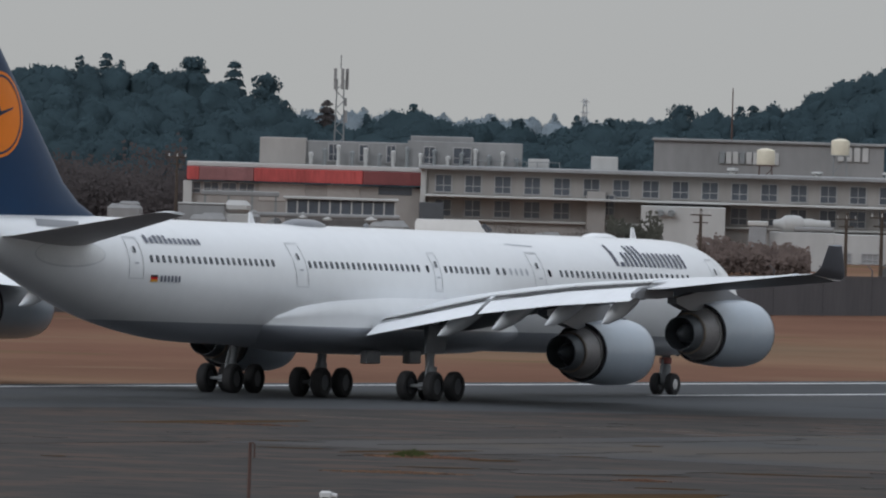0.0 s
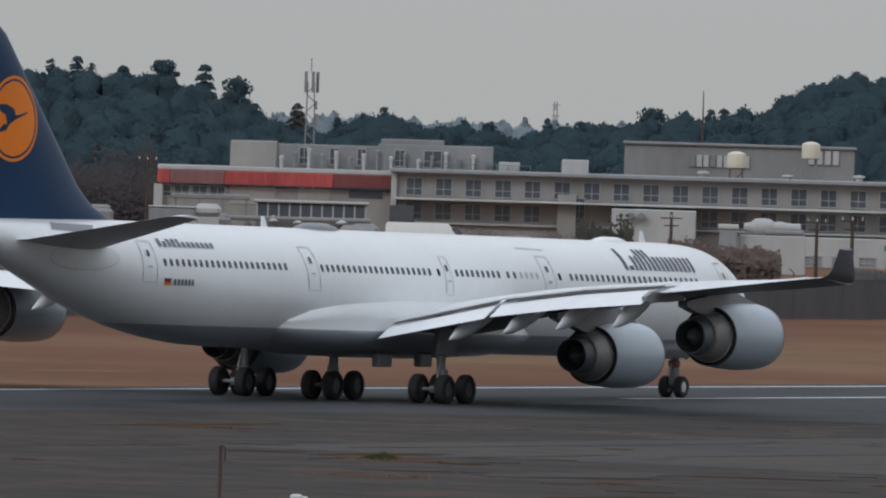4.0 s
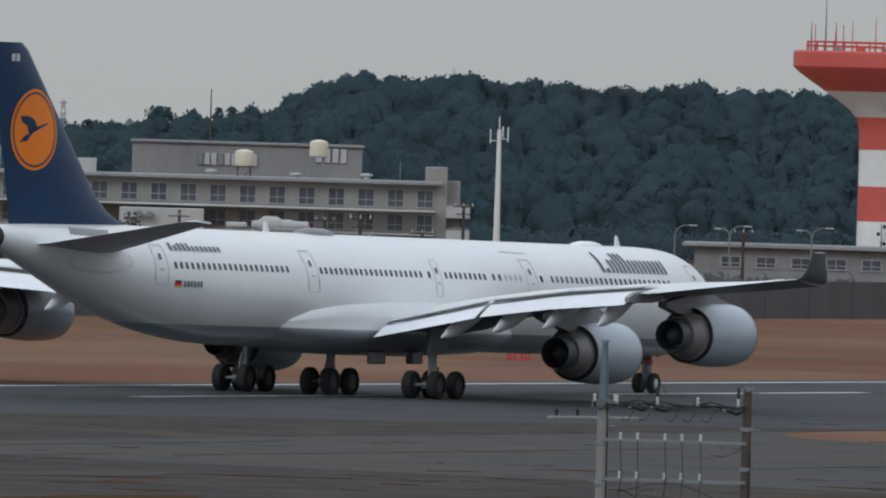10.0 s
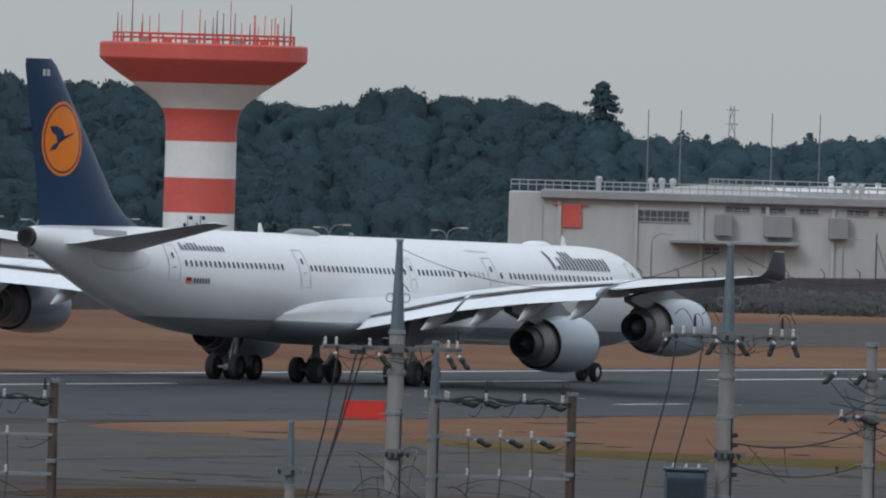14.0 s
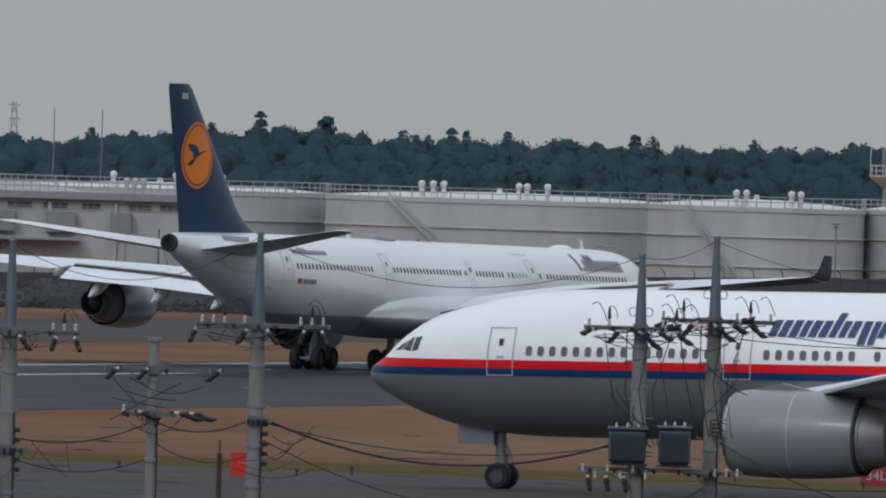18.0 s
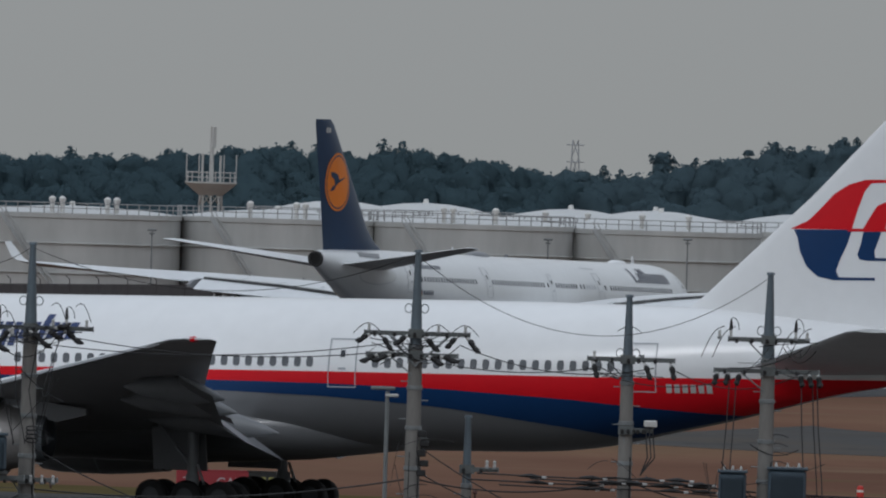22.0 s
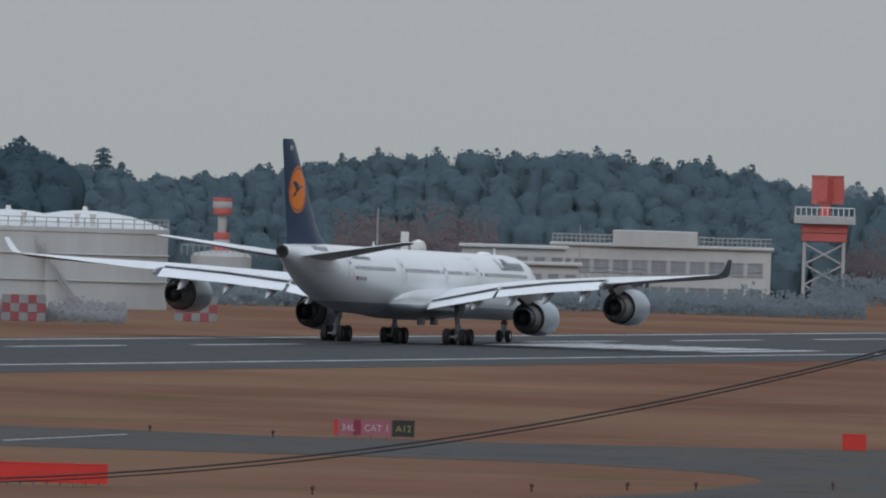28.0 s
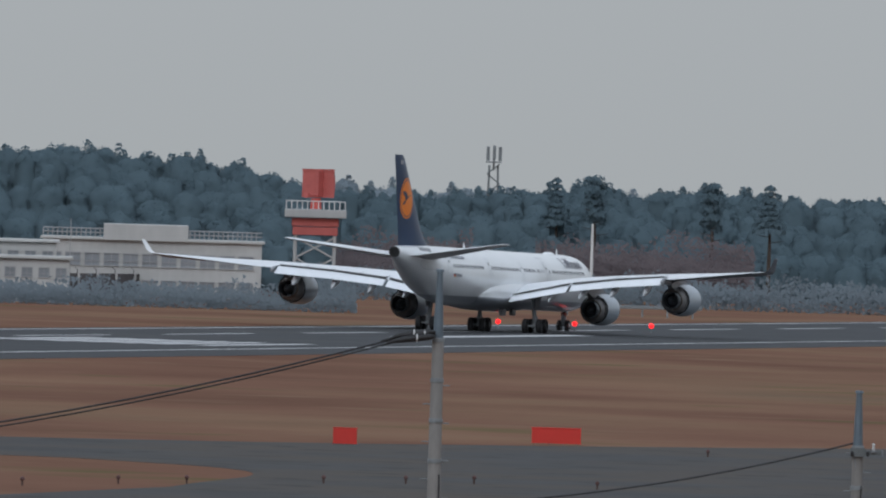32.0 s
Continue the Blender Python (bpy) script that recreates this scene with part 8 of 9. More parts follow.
for pole, span, names, z_top in ((pa, 3.22, (.4, .78, 1.4, 1.78, 2.2), 7.97), (pd, 3.07, (.78, 1.5, 2.2), 8.19)):
    for z in (z_top - .82, z_top - 1.7):
        part("cross_rail", Mesh().box((span / 2, -.12, z), (span, .07, .07)), galvanised, pole, smooth=0)
    part("jumper_cable", Mesh().wire([(0, -.15, z_top), (.5, -.2, z_top - .05), (1.2, -.2, z_top + .08), (2.0, -.2, z_top - .02), (span, -.15, z_top)], .022).wire([(0, -.2, z_top - .06), (.8, -.25, z_top + .1), (1.6, -.2, z_top - .1), (2.4, -.25, z_top + .09), (span, -.1, z_top - .08)], .018), cable_black, pole)
    for i in range(4):
        bushing(pole, .3 + i * (span - .5) / 3, z_top + .03, True, -.2, i % 2 == 0)
    for x in (.5, 1.0, span - .6):
        dead_end(pole, x, z_top - .05, .5, -.02 * x, -.15)
    for i, x in enumerate(names):
        bushing(pole, x, z_top - .8, True, -.12)
        part("dropper", Mesh().wire([(x, -.16, z_top - .82), (x + .04, -.18, z_top - 1.6), (x - .05, -.2, z_top - 2.6), (x, -.2, z_top - 4.5)], .011), cable_black, pole)
        bushing(pole, x, z_top - 1.68, True, -.12)
        hoop(pole, x, z_top - .3, x + .3, z_top - .1, -.25)
        if pole is pd:
            dead_end(pole, x + .08, z_top - .85, .45, -.12, -.1)
    tangle(pole, .0, span, z_top - .12, z_top + .1, 6, 5, .06)
    tangle(pole, .2, span, z_top - 1.1, z_top - .6, 2, 6, .2)
    tangle(pole, .2, span, z_top - 2.3, z_top - 1.7, 4, 7, -.3)
    for k in range(5):
        x = .6 + k * (span - 1.1) / 4
        part("cable_sleeve", Mesh().rod((x - .2, -.2, z_top + .02), (x, -.2, z_top), .02, .05, 8).rod((x, -.2, z_top), (x + .22, -.2, z_top - .02), .05, .02, 8), black, pole)
    bushing(pole, -.2, z_top + .05, True, -.1)
    bushing(pole, .25, z_top + .05, True, -.1)

pc = utility_pole(4.28, 350, 11.72, "tall concrete utility pole with a loaded cross arm", ((9.34, -1.65, 1.45, 0), (7.0, -.2, .5, 0)), base=.25, cap=2.0)
for x, w in ((-1.6, True), (-1.35, True), (-.6, True), (1.15, True), (1.35, False)):
    bushing(pc, x, 9.4, True, -.25, w)
for x, dx in ((-1.3, -.35), (-.45, .35), (1.35, .3), (1.1, .25)):
    dead_end(pc, x, 9.25, dx, -.32, -.25)
hoop(pc, -.1, 10.6, .25, 10.6, .3)
for i, x in enumerate((-1.3, -.9, -.75)):
    part("dropper", Mesh().wire([(x, -.3, 9.2), (x - .25 - .1 * i, -.4, 7.6), (x - .75 - .2 * i, -.5, 5.4), (x - 1.0, -.5, 4.0)], .022), cable_black, pc)
tangle(pc, -1.5, 1.4, 9.0, 9.4, 8, 11)
tangle(pc, -1.0, .9, 5.6, 7.1, 9, 12, -.3)
for z in (6.6, 5.9):
    hoop(pc, .15, z, .75, z - .2, .35)
    hoop(pc, -.15, z - .2, -.9, z - .5, .3)
utility_pole(3.904, 352, 7.57, "short blue-grey steel pole tip with insulators", ((6.5, -.3, .3, 0),), base=.14, cap=1.4)

pg = utility_pole(5.489, 350, 11.85, "tall concrete utility pole with a transformer", ((9.83, -1.45, 1.55, 0), (7.2, -.25, .5, 0)), base=.25, cap=2.0)
pi_ = utility_pole(6.393, 350, 12.14, "tall concrete utility pole with a loaded cross arm", ((10.12, -1.4, 1.6, 0), (8.0, -.2, .35, 0)), base=.24, cap=2.0)
for p, z in ((pg, 9.83), (pi_, 10.12)):
    for x, w in ((-1.25, True), (-1.0, True), (-.75, False), (-.3, True), (.95, True), (1.2, False), (1.45, True)):
        bushing(p, x, z + .05, True, -.25, w)
    for x, dx in ((-1.35, -.2), (-.2, -.3), (1.05, -.15), (1.4, .2), (.15, .35)):
        dead_end(p, x, z - .05, dx, -.36, -.25)
    for x in (-1.2, -.6, 1.1):
        hoop(p, x, z + .45, x + .4, z + .3, .35)
    tangle(p, -1.4, 1.5, z - .35, z + .1, 10, 13 + int(z * 10))
    tangle(p, -1.0, 1.6, z - 3.3, z - 2.2, 6, 14 + int(z * 10), .3)
    for k in range(5):
        part("clamp", Mesh().slab((.21, -.12, z - 2.2 - .22 * k), (.16, .12, .1), .02), black, p)
transformer(pg, -.85, 6.2, .95, 1.25)
for i, x in enumerate((-1.15, -.55)):
    part("dropper", Mesh().wire([(x, -.3, 9.7), (x - .15, -.4, 8.6), (x - .55, -.45, 7.0), (x - .9, -.5, 5.0)], .02), cable_black, pg)

ph = utility_pole(6.017, 351, 9.74, "plain concrete utility pole with slanting insulators", ((9.05, -1.1, 1.25, 0), (8.05, -.7, .5, 0)), base=.2, cap=0)
for x, dx in ((-1.05, -.35), (-.4, -.3), (1.25, -.4)):
    dead_end(ph, x + .3, 9.1, dx, -.25, -.25)
for x, dx in ((-.4, .6), (.4, .8), (.75, .7)):
    dead_end(ph, x, 8.12, dx, -.14, -.25)
tangle(ph, -1.0, 1.2, 7.8, 9.0, 7, 21)
bushing(ph, -.65, 8.1, True, -.25)
hoop(ph, -.9, 8.85, .2, 8.3, -.45)

pj = utility_pole(7.79, 350, 11.92, "tall concrete utility pole with twin transformers", ((10.3, -1.25, .9, 0), (7.15, -1.3, 1.6, 0)), base=.24, cap=2.0)
pk = utility_pole(8.06, 351, 12.35, "tall concrete utility pole with a loaded cross arm", ((10.5, -1.1, 1.4, 0), (7.1, -.6, .7, 0)), base=.24, cap=2.0)
for p, z in ((pj, 10.3), (pk, 10.5)):
    for x, w in ((-1.15, True), (-.7, False), (.5, True), (.8, False), (1.25, True)):
        bushing(p, x, z + .05, True, -.25, w)
    for x, dx, dz in ((-1.0, -.35, -.1), (-.4, -.35, -.3), (.3, .45, -.2), (.7, .5, -.3), (-.1, .6, -.42), (.5, .4, .15)):
        dead_end(p, x, z - .02, dx, dz, -.25)
    for x in (-1.1, .45, 1.0):
        hoop(p, x, z + .5, x + .35, z + .15, .35)
    tangle(p, -1.2, 1.3, z - .3, z + .15, 16, 23 + int(z * 10), .25)
    tangle(p, -.7, .9, z - 2.9, z - .4, 6, 24 + int(z * 10), .1)
    for k in range(4):
        pts = [(.1 + .14 * math.cos(.5236 * q), -.3, z - 2.25 - .09 * k + .05 * math.sin(.5236 * q)) for q in range(13)]
        part("cable_coil", Mesh().wire(pts, .016), cable_black, p)
    for k in range(4):
        hoop(p, -.1, z - 2.3 - .16 * k, .35, z - 2.3 - .16 * k, .06)
    for i in range(4):
        part("dropper", Mesh().wire([(-.8 + .5 * i, -.3, z - .1), (-.6 + .3 * i, -.4, z - 1.4), (-.3 + .25 * i, -.4, z - 2.6)], .014), cable_black, p)
transformer(pj, -.22, 7.68, .84, .74)
transformer(pj, .83, 7.7, .72, .8)
for i in range(6):
    bushing(pj, -1.2 + .28 * i, 7.1, i % 2 == 0, -.35)
for i in range(3):
    dead_end(pj, -1.1 + .4 * i, 7.05, .1, -.4, -.35)
    bushing(pk, .1 + .25 * i, 7.05, True, -.3)

pm = utility_pole(9.468, 350, 12.44, "tall concrete utility pole with two cross arms", ((10.63, -1.15, 1.2, 0), (10.15, -1.1, .95, 0)), base=.23, cap=2.1)
for x in (-1.05, .5, 1.1):
    bushing(pm, x, 10.68, True, -.25)
    hoop(pm, x - .35, 10.6, x + .3, 10.6, .4)
for x, dx, dz in ((-1.0, -.35, -.15), (-.8, .3, -.35), (-.15, -.35, -.2), (.15, .4, -.35), (.95, -.3, -.25), (1.1, .35, -.35)):
    dead_end(pm, x, 10.6, dx, dz, -.25)
for x, dx, dz in ((-.5, -.5, -.12), (-.8, -.45, -.15), (.25, .4, -.18), (.5, .5, -.1)):
    dead_end(pm, x, 10.15, dx, dz, -.3)
tangle(pm, -1.1, 1.15, 9.9, 10.6, 12, 31, .25)
tangle(pm, -.6, 1.0, 6.6, 8.6, 9, 32, -.25)
for k in range(5):
    part("clamp", Mesh().slab((.2 + .06 * (k % 2), -.12, 8.4 - .22 * k), (.2, .12, .14), .02), black, pm)
part("strut", Mesh().rod((-.6, -.2, 10.6), (0, -.2, 9.9), .03, n=6).rod((.75, -.2, 10.6), (0, -.2, 9.9), .03, n=6), galvanised, pm)

pn = utility_pole(10.244, 351, 11.57, "concrete utility pole with a short cross arm", ((10.18, -.9, 1.05, 0), (8.6, -.1, .6, 0)), base=.21, cap=1.9)
for x, dx in ((-.8, .15), (.95, .12), (.35, .2)):
    dead_end(pn, x, 10.15, dx, -.4, -.25)
bushing(pn, -.75, 10.2, True, -.25)
hoop(pn, -.25, 10.8, .28, 10.8, .2)
part("street_light_box", Mesh().slab((.55, -.2, 8.75), (.3, .3, .16), .03), porcelain, pn)
for i in range(3):
    part("dropper", Mesh().wire([(.45 + .08 * i, -.25, 8.6), (.5 + .08 * i, -.3, 8.0), (.35, -.3, 7.6)], .016), cable_black, pn)
tangle(pn, -.9, 1.0, 9.7, 10.1, 6, 41, .2)
tangle(pn, -1.0, 1.1, 7.2, 8.0, 6, 42, -.2)
for i, (z, x0, x1) in enumerate(((7.52, -2.1, 1.2), (7.38, -2.3, 1.9), (7.28, -1.6, 2.4), (7.44, -.9, 2.6))):
    y = -.28 - .05 * i
    part("low_cable", Mesh().wire([(x0 - 1.2, y, z + .02), (x0 * .5, y, z - .03), (0, y, z), (x1 * .5, y, z - .03), (x1 + 1.2, y, z - .2)], .018), cable_black, pn)
    for x in (x0 + .35 * i, x0 * .35, x1 * .45, x1 - .3 * i):
        sl = part("cable_sleeve", Mesh().rod((x - .28, y, z - .01), (x, y, z), .018, .05, 8).rod((x, y, z), (x + .28, y, z - .03), .05, .018, 8), black, pn)
        part("collar", Mesh().rod((x + .26, y, z - .03), (x + .36, y, z - .03), .03, .03, 8), porcelain, sl)

po = utility_pole(10.757, 350, 12.17, "tall concrete utility pole with two transformers", ((10.72, -.9, .9, 0), (10.02, -1.2, 1.15, 0)), base=.23, cap=1.9)
for x, w in ((-.85, False), (.6, False), (.85, True), (-1.1, True)):
    bushing(po, x, 10.76, True, -.25, w)
    hoop(po, x - .4, 10.3, x + .1, 11.0, .3)
for x in (-1.1, -.85, -.6, .7, .9, 1.1):
    dead_end(po, x, 10.0, -.12 if x < 0 else .1, -.3, -.25)
transformer(po, -.72, 7.35, .62, .8)
transformer(po, .5, 7.4, .85, .9)
part("cross_arm", Mesh().box((-.1, -.3, 6.9), (2.6, .1, .1)), galvanised, po, smooth=0)
for i in range(5):
    bushing(po, -1.2 + .55 * i, 6.92, True, -.3)
for i, x in enumerate((-.7, -.85, .75, 1.0, 1.1)):
    part("dropper", Mesh().wire([(x, -.3, 9.8), (x * 1.05, -.35, 8.8), (x * 1.15, -.4, 7.6), (x * 1.2, -.4, 6.8)], .014), cable_black, po)
tangle(po, -1.1, 1.1, 9.8, 10.7, 10, 51, .3)
tangle(po, -1.6, 1.4, 6.4, 8.6, 9, 52, .2)
for k in range(4):
    hoop(po, .1, 8.6 - .2 * k, .5, 8.55 - .2 * k, .07)

pp = utility_pole(9.668, 352, 8.75, "short blue-grey steel pole tip with insulators", ((7.6, -.1, .7, 0),), base=.15, cap=1.5)
bushing(pp, .45, 7.65, True, -.2)
bushing(pp, .62, 7.65, True, -.2)
pq = thing("lamp_post", facing(9.37, 352), "thin grey post with a small flat lamp head", "lamp post")
part("pole", Mesh().rod((0, 0, 0), (0, 0, 9.3), .06, .045, 8), galvanised, pq)
part("lamp_head", Mesh().slab((-.1, 0, 9.36), (.55, .2, .08), .02), galvanised, pq)
part("lamp_head", Mesh().slab((.1, 0, 9.2), (.3, .2, .08), .02), porcelain, pq)

pr_ = utility_pole(15.603, 350, 12.51, "lone concrete utility pole with a black cable end", base=.2, cap=1.5)
for i, (y, dz, far) in enumerate(((-.2, .0, -1.28), (-.3, -.05, -1.16), (-.24, .05, -1.08))):
    z = 11.1 + dz
    sl = part("cable_end", Mesh().rod((-.06, y, z + .02), (-.2, y, z + .01), .03, .075, 10).rod((-.2, y, z + .01), (-.62, y, z - .04), .075, .085, 10).rod((-.62, y, z - .04), (-.9, y, z - .09), .085, .06, 10).rod((-.9, y, z - .09), (far, y, z - .16), .06, .015, 10), black, pr_, "black-sleeved cable end")
    for x in (-.2 - .05 * i, -.4 - .07 * i)[i % 2:]:
        part("insulator_ring", Mesh().lathe([(.06, x - .02), (.09, x - .015), (.09, x + .015), (.06, x + .02)], (0, y, z - .02), "x", 12), porcelain, sl, "white porcelain ring")
ps = utility_pole(17.147, 351, 10.07, "slim concrete utility pole with a cable bracket", ((8.75, -.15, .55, 0),), base=.17, cap=1.2)
bushing(ps, .35, 8.8, True, -.2)


def span_wire(b0, d0, z0, b1, d1, z1, sag, r=.016, label="black overhead cable between poles"):
    p, q = polar(b0, d0, z0), polar(b1, d1, z1)
    pts = []
    for i in range(25):
        t = i / 24
        v = p.lerp(q, t)
        v.z -= sag * 4 * t * (1 - t)
        pts.append(v)
    thing("overhead_cable", Matrix(), label, "cable", "overhead cables", bm=Mesh().wire(pts, r), material=cable_black)


span_wire(15.44, 350, 10.98, 10.77, 350, 7.3, 1.15, .022)
span_wire(15.45, 350, 10.93, 10.77, 350.3, 7.26, 1.2, .018)
span_wire(17.13, 351, 8.95, 15.62, 350.4, 7.3, .25, .02)
tops = [(4.275, 350, 11.6), (5.486, 350, 11.8), (6.391, 350, 12.1), (7.786, 350, 11.9), (8.056, 351, 12.3), (9.46, 350, 12.4), (10.752, 350, 12.1)]
for p, q in zip(tops, tops[1:]):
    span_wire(*p, *q, 1.55 if p[0] > 9 else .9 if q[0] - p[0] > .5 else .2, .008, "thin overhead earth wire between pole tops")
arm = [(4.28, 350, 9.2), (5.489, 350, 9.8), (6.393, 350, 10.1), (7.79, 350, 10.2), (8.06, 351, 10.4), (9.468, 350, 10.5), (10.244, 351, 10.1), (10.757, 350, 10.0)]
for p, q in zip(arm[3:], arm[4:]):
    for k in (-.16, .16):
        span_wire(p[0] + k, p[1], p[2] - .1, q[0] + k * .6, q[1], q[2] - .1, .35, .012)
low = [(4.285, 350, 6.7), (4.93, 352, 6.6), (5.49, 350, 7.5), (6.02, 351, 7.9), (6.4, 350, 8.1), (7.79, 350, 6.6), (8.06, 351, 6.9), (9.47, 350, 7.4), (10.25, 351, 7.5), (10.76, 350, 7.2)]
for p, q in zip(low[2:], low[3:]):
    if p[0] != 6.4:
        span_wire(*p, *q, .3, .018)
        span_wire(p[0], p[1], p[2] - .45, q[0], q[1], q[2] - .8, .35, .014)
# slack cables that hang between the two tall poles
span_wire(6.4, 350, 8.1, 7.79, 350, 7.9, .87, .028)
span_wire(6.4, 350, 8.0, 7.79, 350.2, 7.75, .5, .014)
span_wire(6.41, 350, 7.6, 7.79, 350.3, 6.3, .75, .014)
for p, z0, z1, sag in (((8.06, 351), 7.9, 6.2, .7), ((9.47, 350), 8.2, 6.0, .8), ((9.47, 350.2), 7.6, 6.1, .7)):
    span_wire(p[0], p[1], z0, p[0] + 1.25, p[1], z1, sag, .014)

# thin posts
for b, z, r, lab in ((11.879, 9.3, .032, "thin rusty iron post with a hook"), (-.686, 6.53, .04, "thin rusty iron post")):
    t = thing("iron_post", facing(b, 350), lab, "post", "iron posts")
    part("shaft", Mesh().rod((0, 0, 0), (.02, 0, z), r * 1.2, r, 8), rust, t)
    part("hook", Mesh().wire([(.02, 0, z - .05), (.08, 0, z), (.12, 0, z - .06), (.12, 0, z - .35)], .02), rust, t)
t = thing("iron_post", facing(6.266, 352), "thick rusty iron post", "post", "iron posts")
part("shaft", Mesh().rod((0, 0, 0), (0, 0, 7.2), .07, .06, 8), rust, t)
part("spike", Mesh().rod((0, 0, 7.2), (0, 0, 7.5), .02, n=6), rust, t)
# low posts with white caps; the shape of the caps is made up
for b, z in ((-.41, 5.35), (1.96, 5.2)):
    t = thing("white_capped_post", facing(b, 352), "post with a small white cap", "post")
    part("shaft", Mesh().rod((0, 0, 0), (0, 0, z - .1), .05, .04, 8), galvanised, t)
    part("head", Mesh().slab((.05, 0, z), (.28, .2, .18), .04).rod((.15, 0, z), (.3, 0, z - .02), .06, .06, 8), porcelain, t)


# ---------------------------------------------------------------- airfield signs and lamps
def letters(text, x, z, h, material, parent, y=-.13):
    cu = bpy.data.curves.new("lettering", "FONT")
    cu.body, cu.size, cu.extrude = text, h * 1.38, .01
    cu.space_character = 1.02
    ob = bpy.data.objects.new("lettering", cu)
    scene.collection.objects.link(ob)
    me = bpy.data.meshes.new_from_object(ob.evaluated_get(bpy.context.evaluated_depsgraph_get()))
    bpy.data.objects.remove(ob)
    me.materials.clear()
    me.materials.append(material)
    return part("lettering", me, None, parent, m=pose(x, y, z, 90, 0, 0))


def board(p, w, h, lift, material, label, name="sign_board", legs=3, turn=0.0):
    bear = math.degrees(math.atan2(p[0], p[1]))
    t = thing(name, pose(p[0], p[1], 0, 0, 0, -bear + turn), label, "sign", "airfield signs")
    part("panel", Mesh().slab((0, 0, lift + h / 2), (w, .22, h), .03), material, t)
    for z in (lift + h + .02, lift):
        part("frame", Mesh().box((0, .02, z), (w + .06, .26, .05)), material, t, smooth=0)
    for i in range(legs):
        x = -w * .42 + w * .84 * i / max(1, legs - 1)
        part("leg", Mesh().rod((x, 0, 0), (x, 0, lift + .02), .04, .04, 8), galvanised, t)
    return t


board(ab(30, 44.7), 2.0, .78, .08, sign_red, "plain orange-red airfield sign board")
board(ab(300.6, 56.8), 2.4, .85, .06, sign_red, "plain orange-red airfield sign board")
board((149.9, 684.5), 4.85, .82, .2, sign_red, "long orange-red airfield sign board on legs", legs=8)
board((225.8, 826.9), 1.3, .82, .06, sign_red, "small orange-red airfield sign board")
board((242.1, 841.8), 2.75, .82, .1, sign_red, "orange-red airfield sign board on legs", legs=4)
bx2 = board((159.5, 766.5), 1.6, .85, .12, sign_red, "orange-red box sign with a paler middle")
part("white_panel", Mesh().box((0.05, -.125, .55), (.5, .02, .7)), mat("faded_sign_panel", (.6, .2, .13), .6), bx2, smooth=0)
b34 = board((198.0, 826.17), 3.1, .82, .19, mat("faded_pink_sign", (.29, .1, .125), .5, 0, .15, .8), "red runway holding sign with white lettering", legs=4, turn=0)
part("inset", Mesh().box((-.3, -.118, .6), (.4, .02, .78)), mat("deep_red_sign", (.2, .015, .04), .5), b34, smooth=0)
part("end_panel", Mesh().box((-1.47, -.118, .6), (.2, .02, .8)), sign_red, b34, "orange-red end panel", smooth=0)
faded_white = mat("faded_white_lettering", (.5, .42, .43), .6, 0, .15, 2)
faded_yellow = mat("faded_yellow_lettering", (.3, .28, .09), .6, 0, .15, 2)
letters("34L", -1.18, .42, .37, faded_white, b34)
letters("CAT 1", .06, .42, .36, faded_white, b34)
u = Vector((198.7, 826.0)).normalized()
a12 = board((198.0 + u.y * 2.2, 826.17 - u.x * 2.2), 1.2, .82, .19, sign_black, "black taxiway sign with yellow lettering", legs=2)
letters("A12", -.42, .42, .37, faded_yellow, a12)
b2 = board(polar(8.745, 669).xy, 3.2, .9, .06, mat("dark_red_sign", (.3, .03, .04), .5, 0, .15, .8), "red runway holding sign with white lettering", legs=4)
letters("34L", -1.36, .28, .42, faded_white, b2)
letters("CAT 1", .1, .28, .42, faded_white, b2)
q = polar(8.925, 669)
b3 = board(q.xy, 1.3, .9, .06, sign_black, "black taxiway sign with unreadable yellow lettering", legs=2)
m = Mesh()
for i in range(3):
    m.box((-.35 + .35 * i, -.125, .5), (.22, .02, .5))
part("lettering_bars", m, faded_yellow, b3, smooth=0)
board(polar(6.335, 650).xy, .66, .9, .1, sign_red, "small orange-red box sign", legs=2)


def edge_lamp(p, h, label, name="edge_lamp"):
    t = thing(name, pose(p[0], p[1], 0), label, "lamp", "taxiway lamps")
    part("stem", Mesh().rod((0, 0, 0), (0, 0, h * .6), .05, .05, 8), rust, t)
    part("cap", Mesh().lathe([(.05, h * .55), (.11, h * .65), (.1, h * .85), (.04, h)], n=10), lamp_cap, t)


lamp_cap = mat("sooty_lamp_cap", (.09, .04, .035), .7, 0, .2, .3)
for b, d in ((7.62, 665), (8.15, 668), (8.62, 662), (9.1, 668), (5.9, 660), (6.55, 655), (9.7, 672), (11.9, 800), (13.15, 845), (12.7, 850), (6.75, 660), (14.1, 720), (14.45, 730), (14.7, 735), (15.2, 745), (15.5, 750), (15.75, 755), (16.2, 750), (16.6, 850), (13.3, 700)):
    edge_lamp(polar(b, d), .42, "small dark red-capped taxiway lamp")
t = thing("red_bollard", facing(11.107, 677), "red cylindrical marker post", "marker")
part("post", Mesh().lathe([(.14, 0), (.15, .05), (.15, .85), (.12, .95), (.03, 1.0)], n=14), sign_red, t)
part("reflector", Mesh().lathe([(.153, .7), (.153, .8)], n=14, caps=False), sign_white, t)
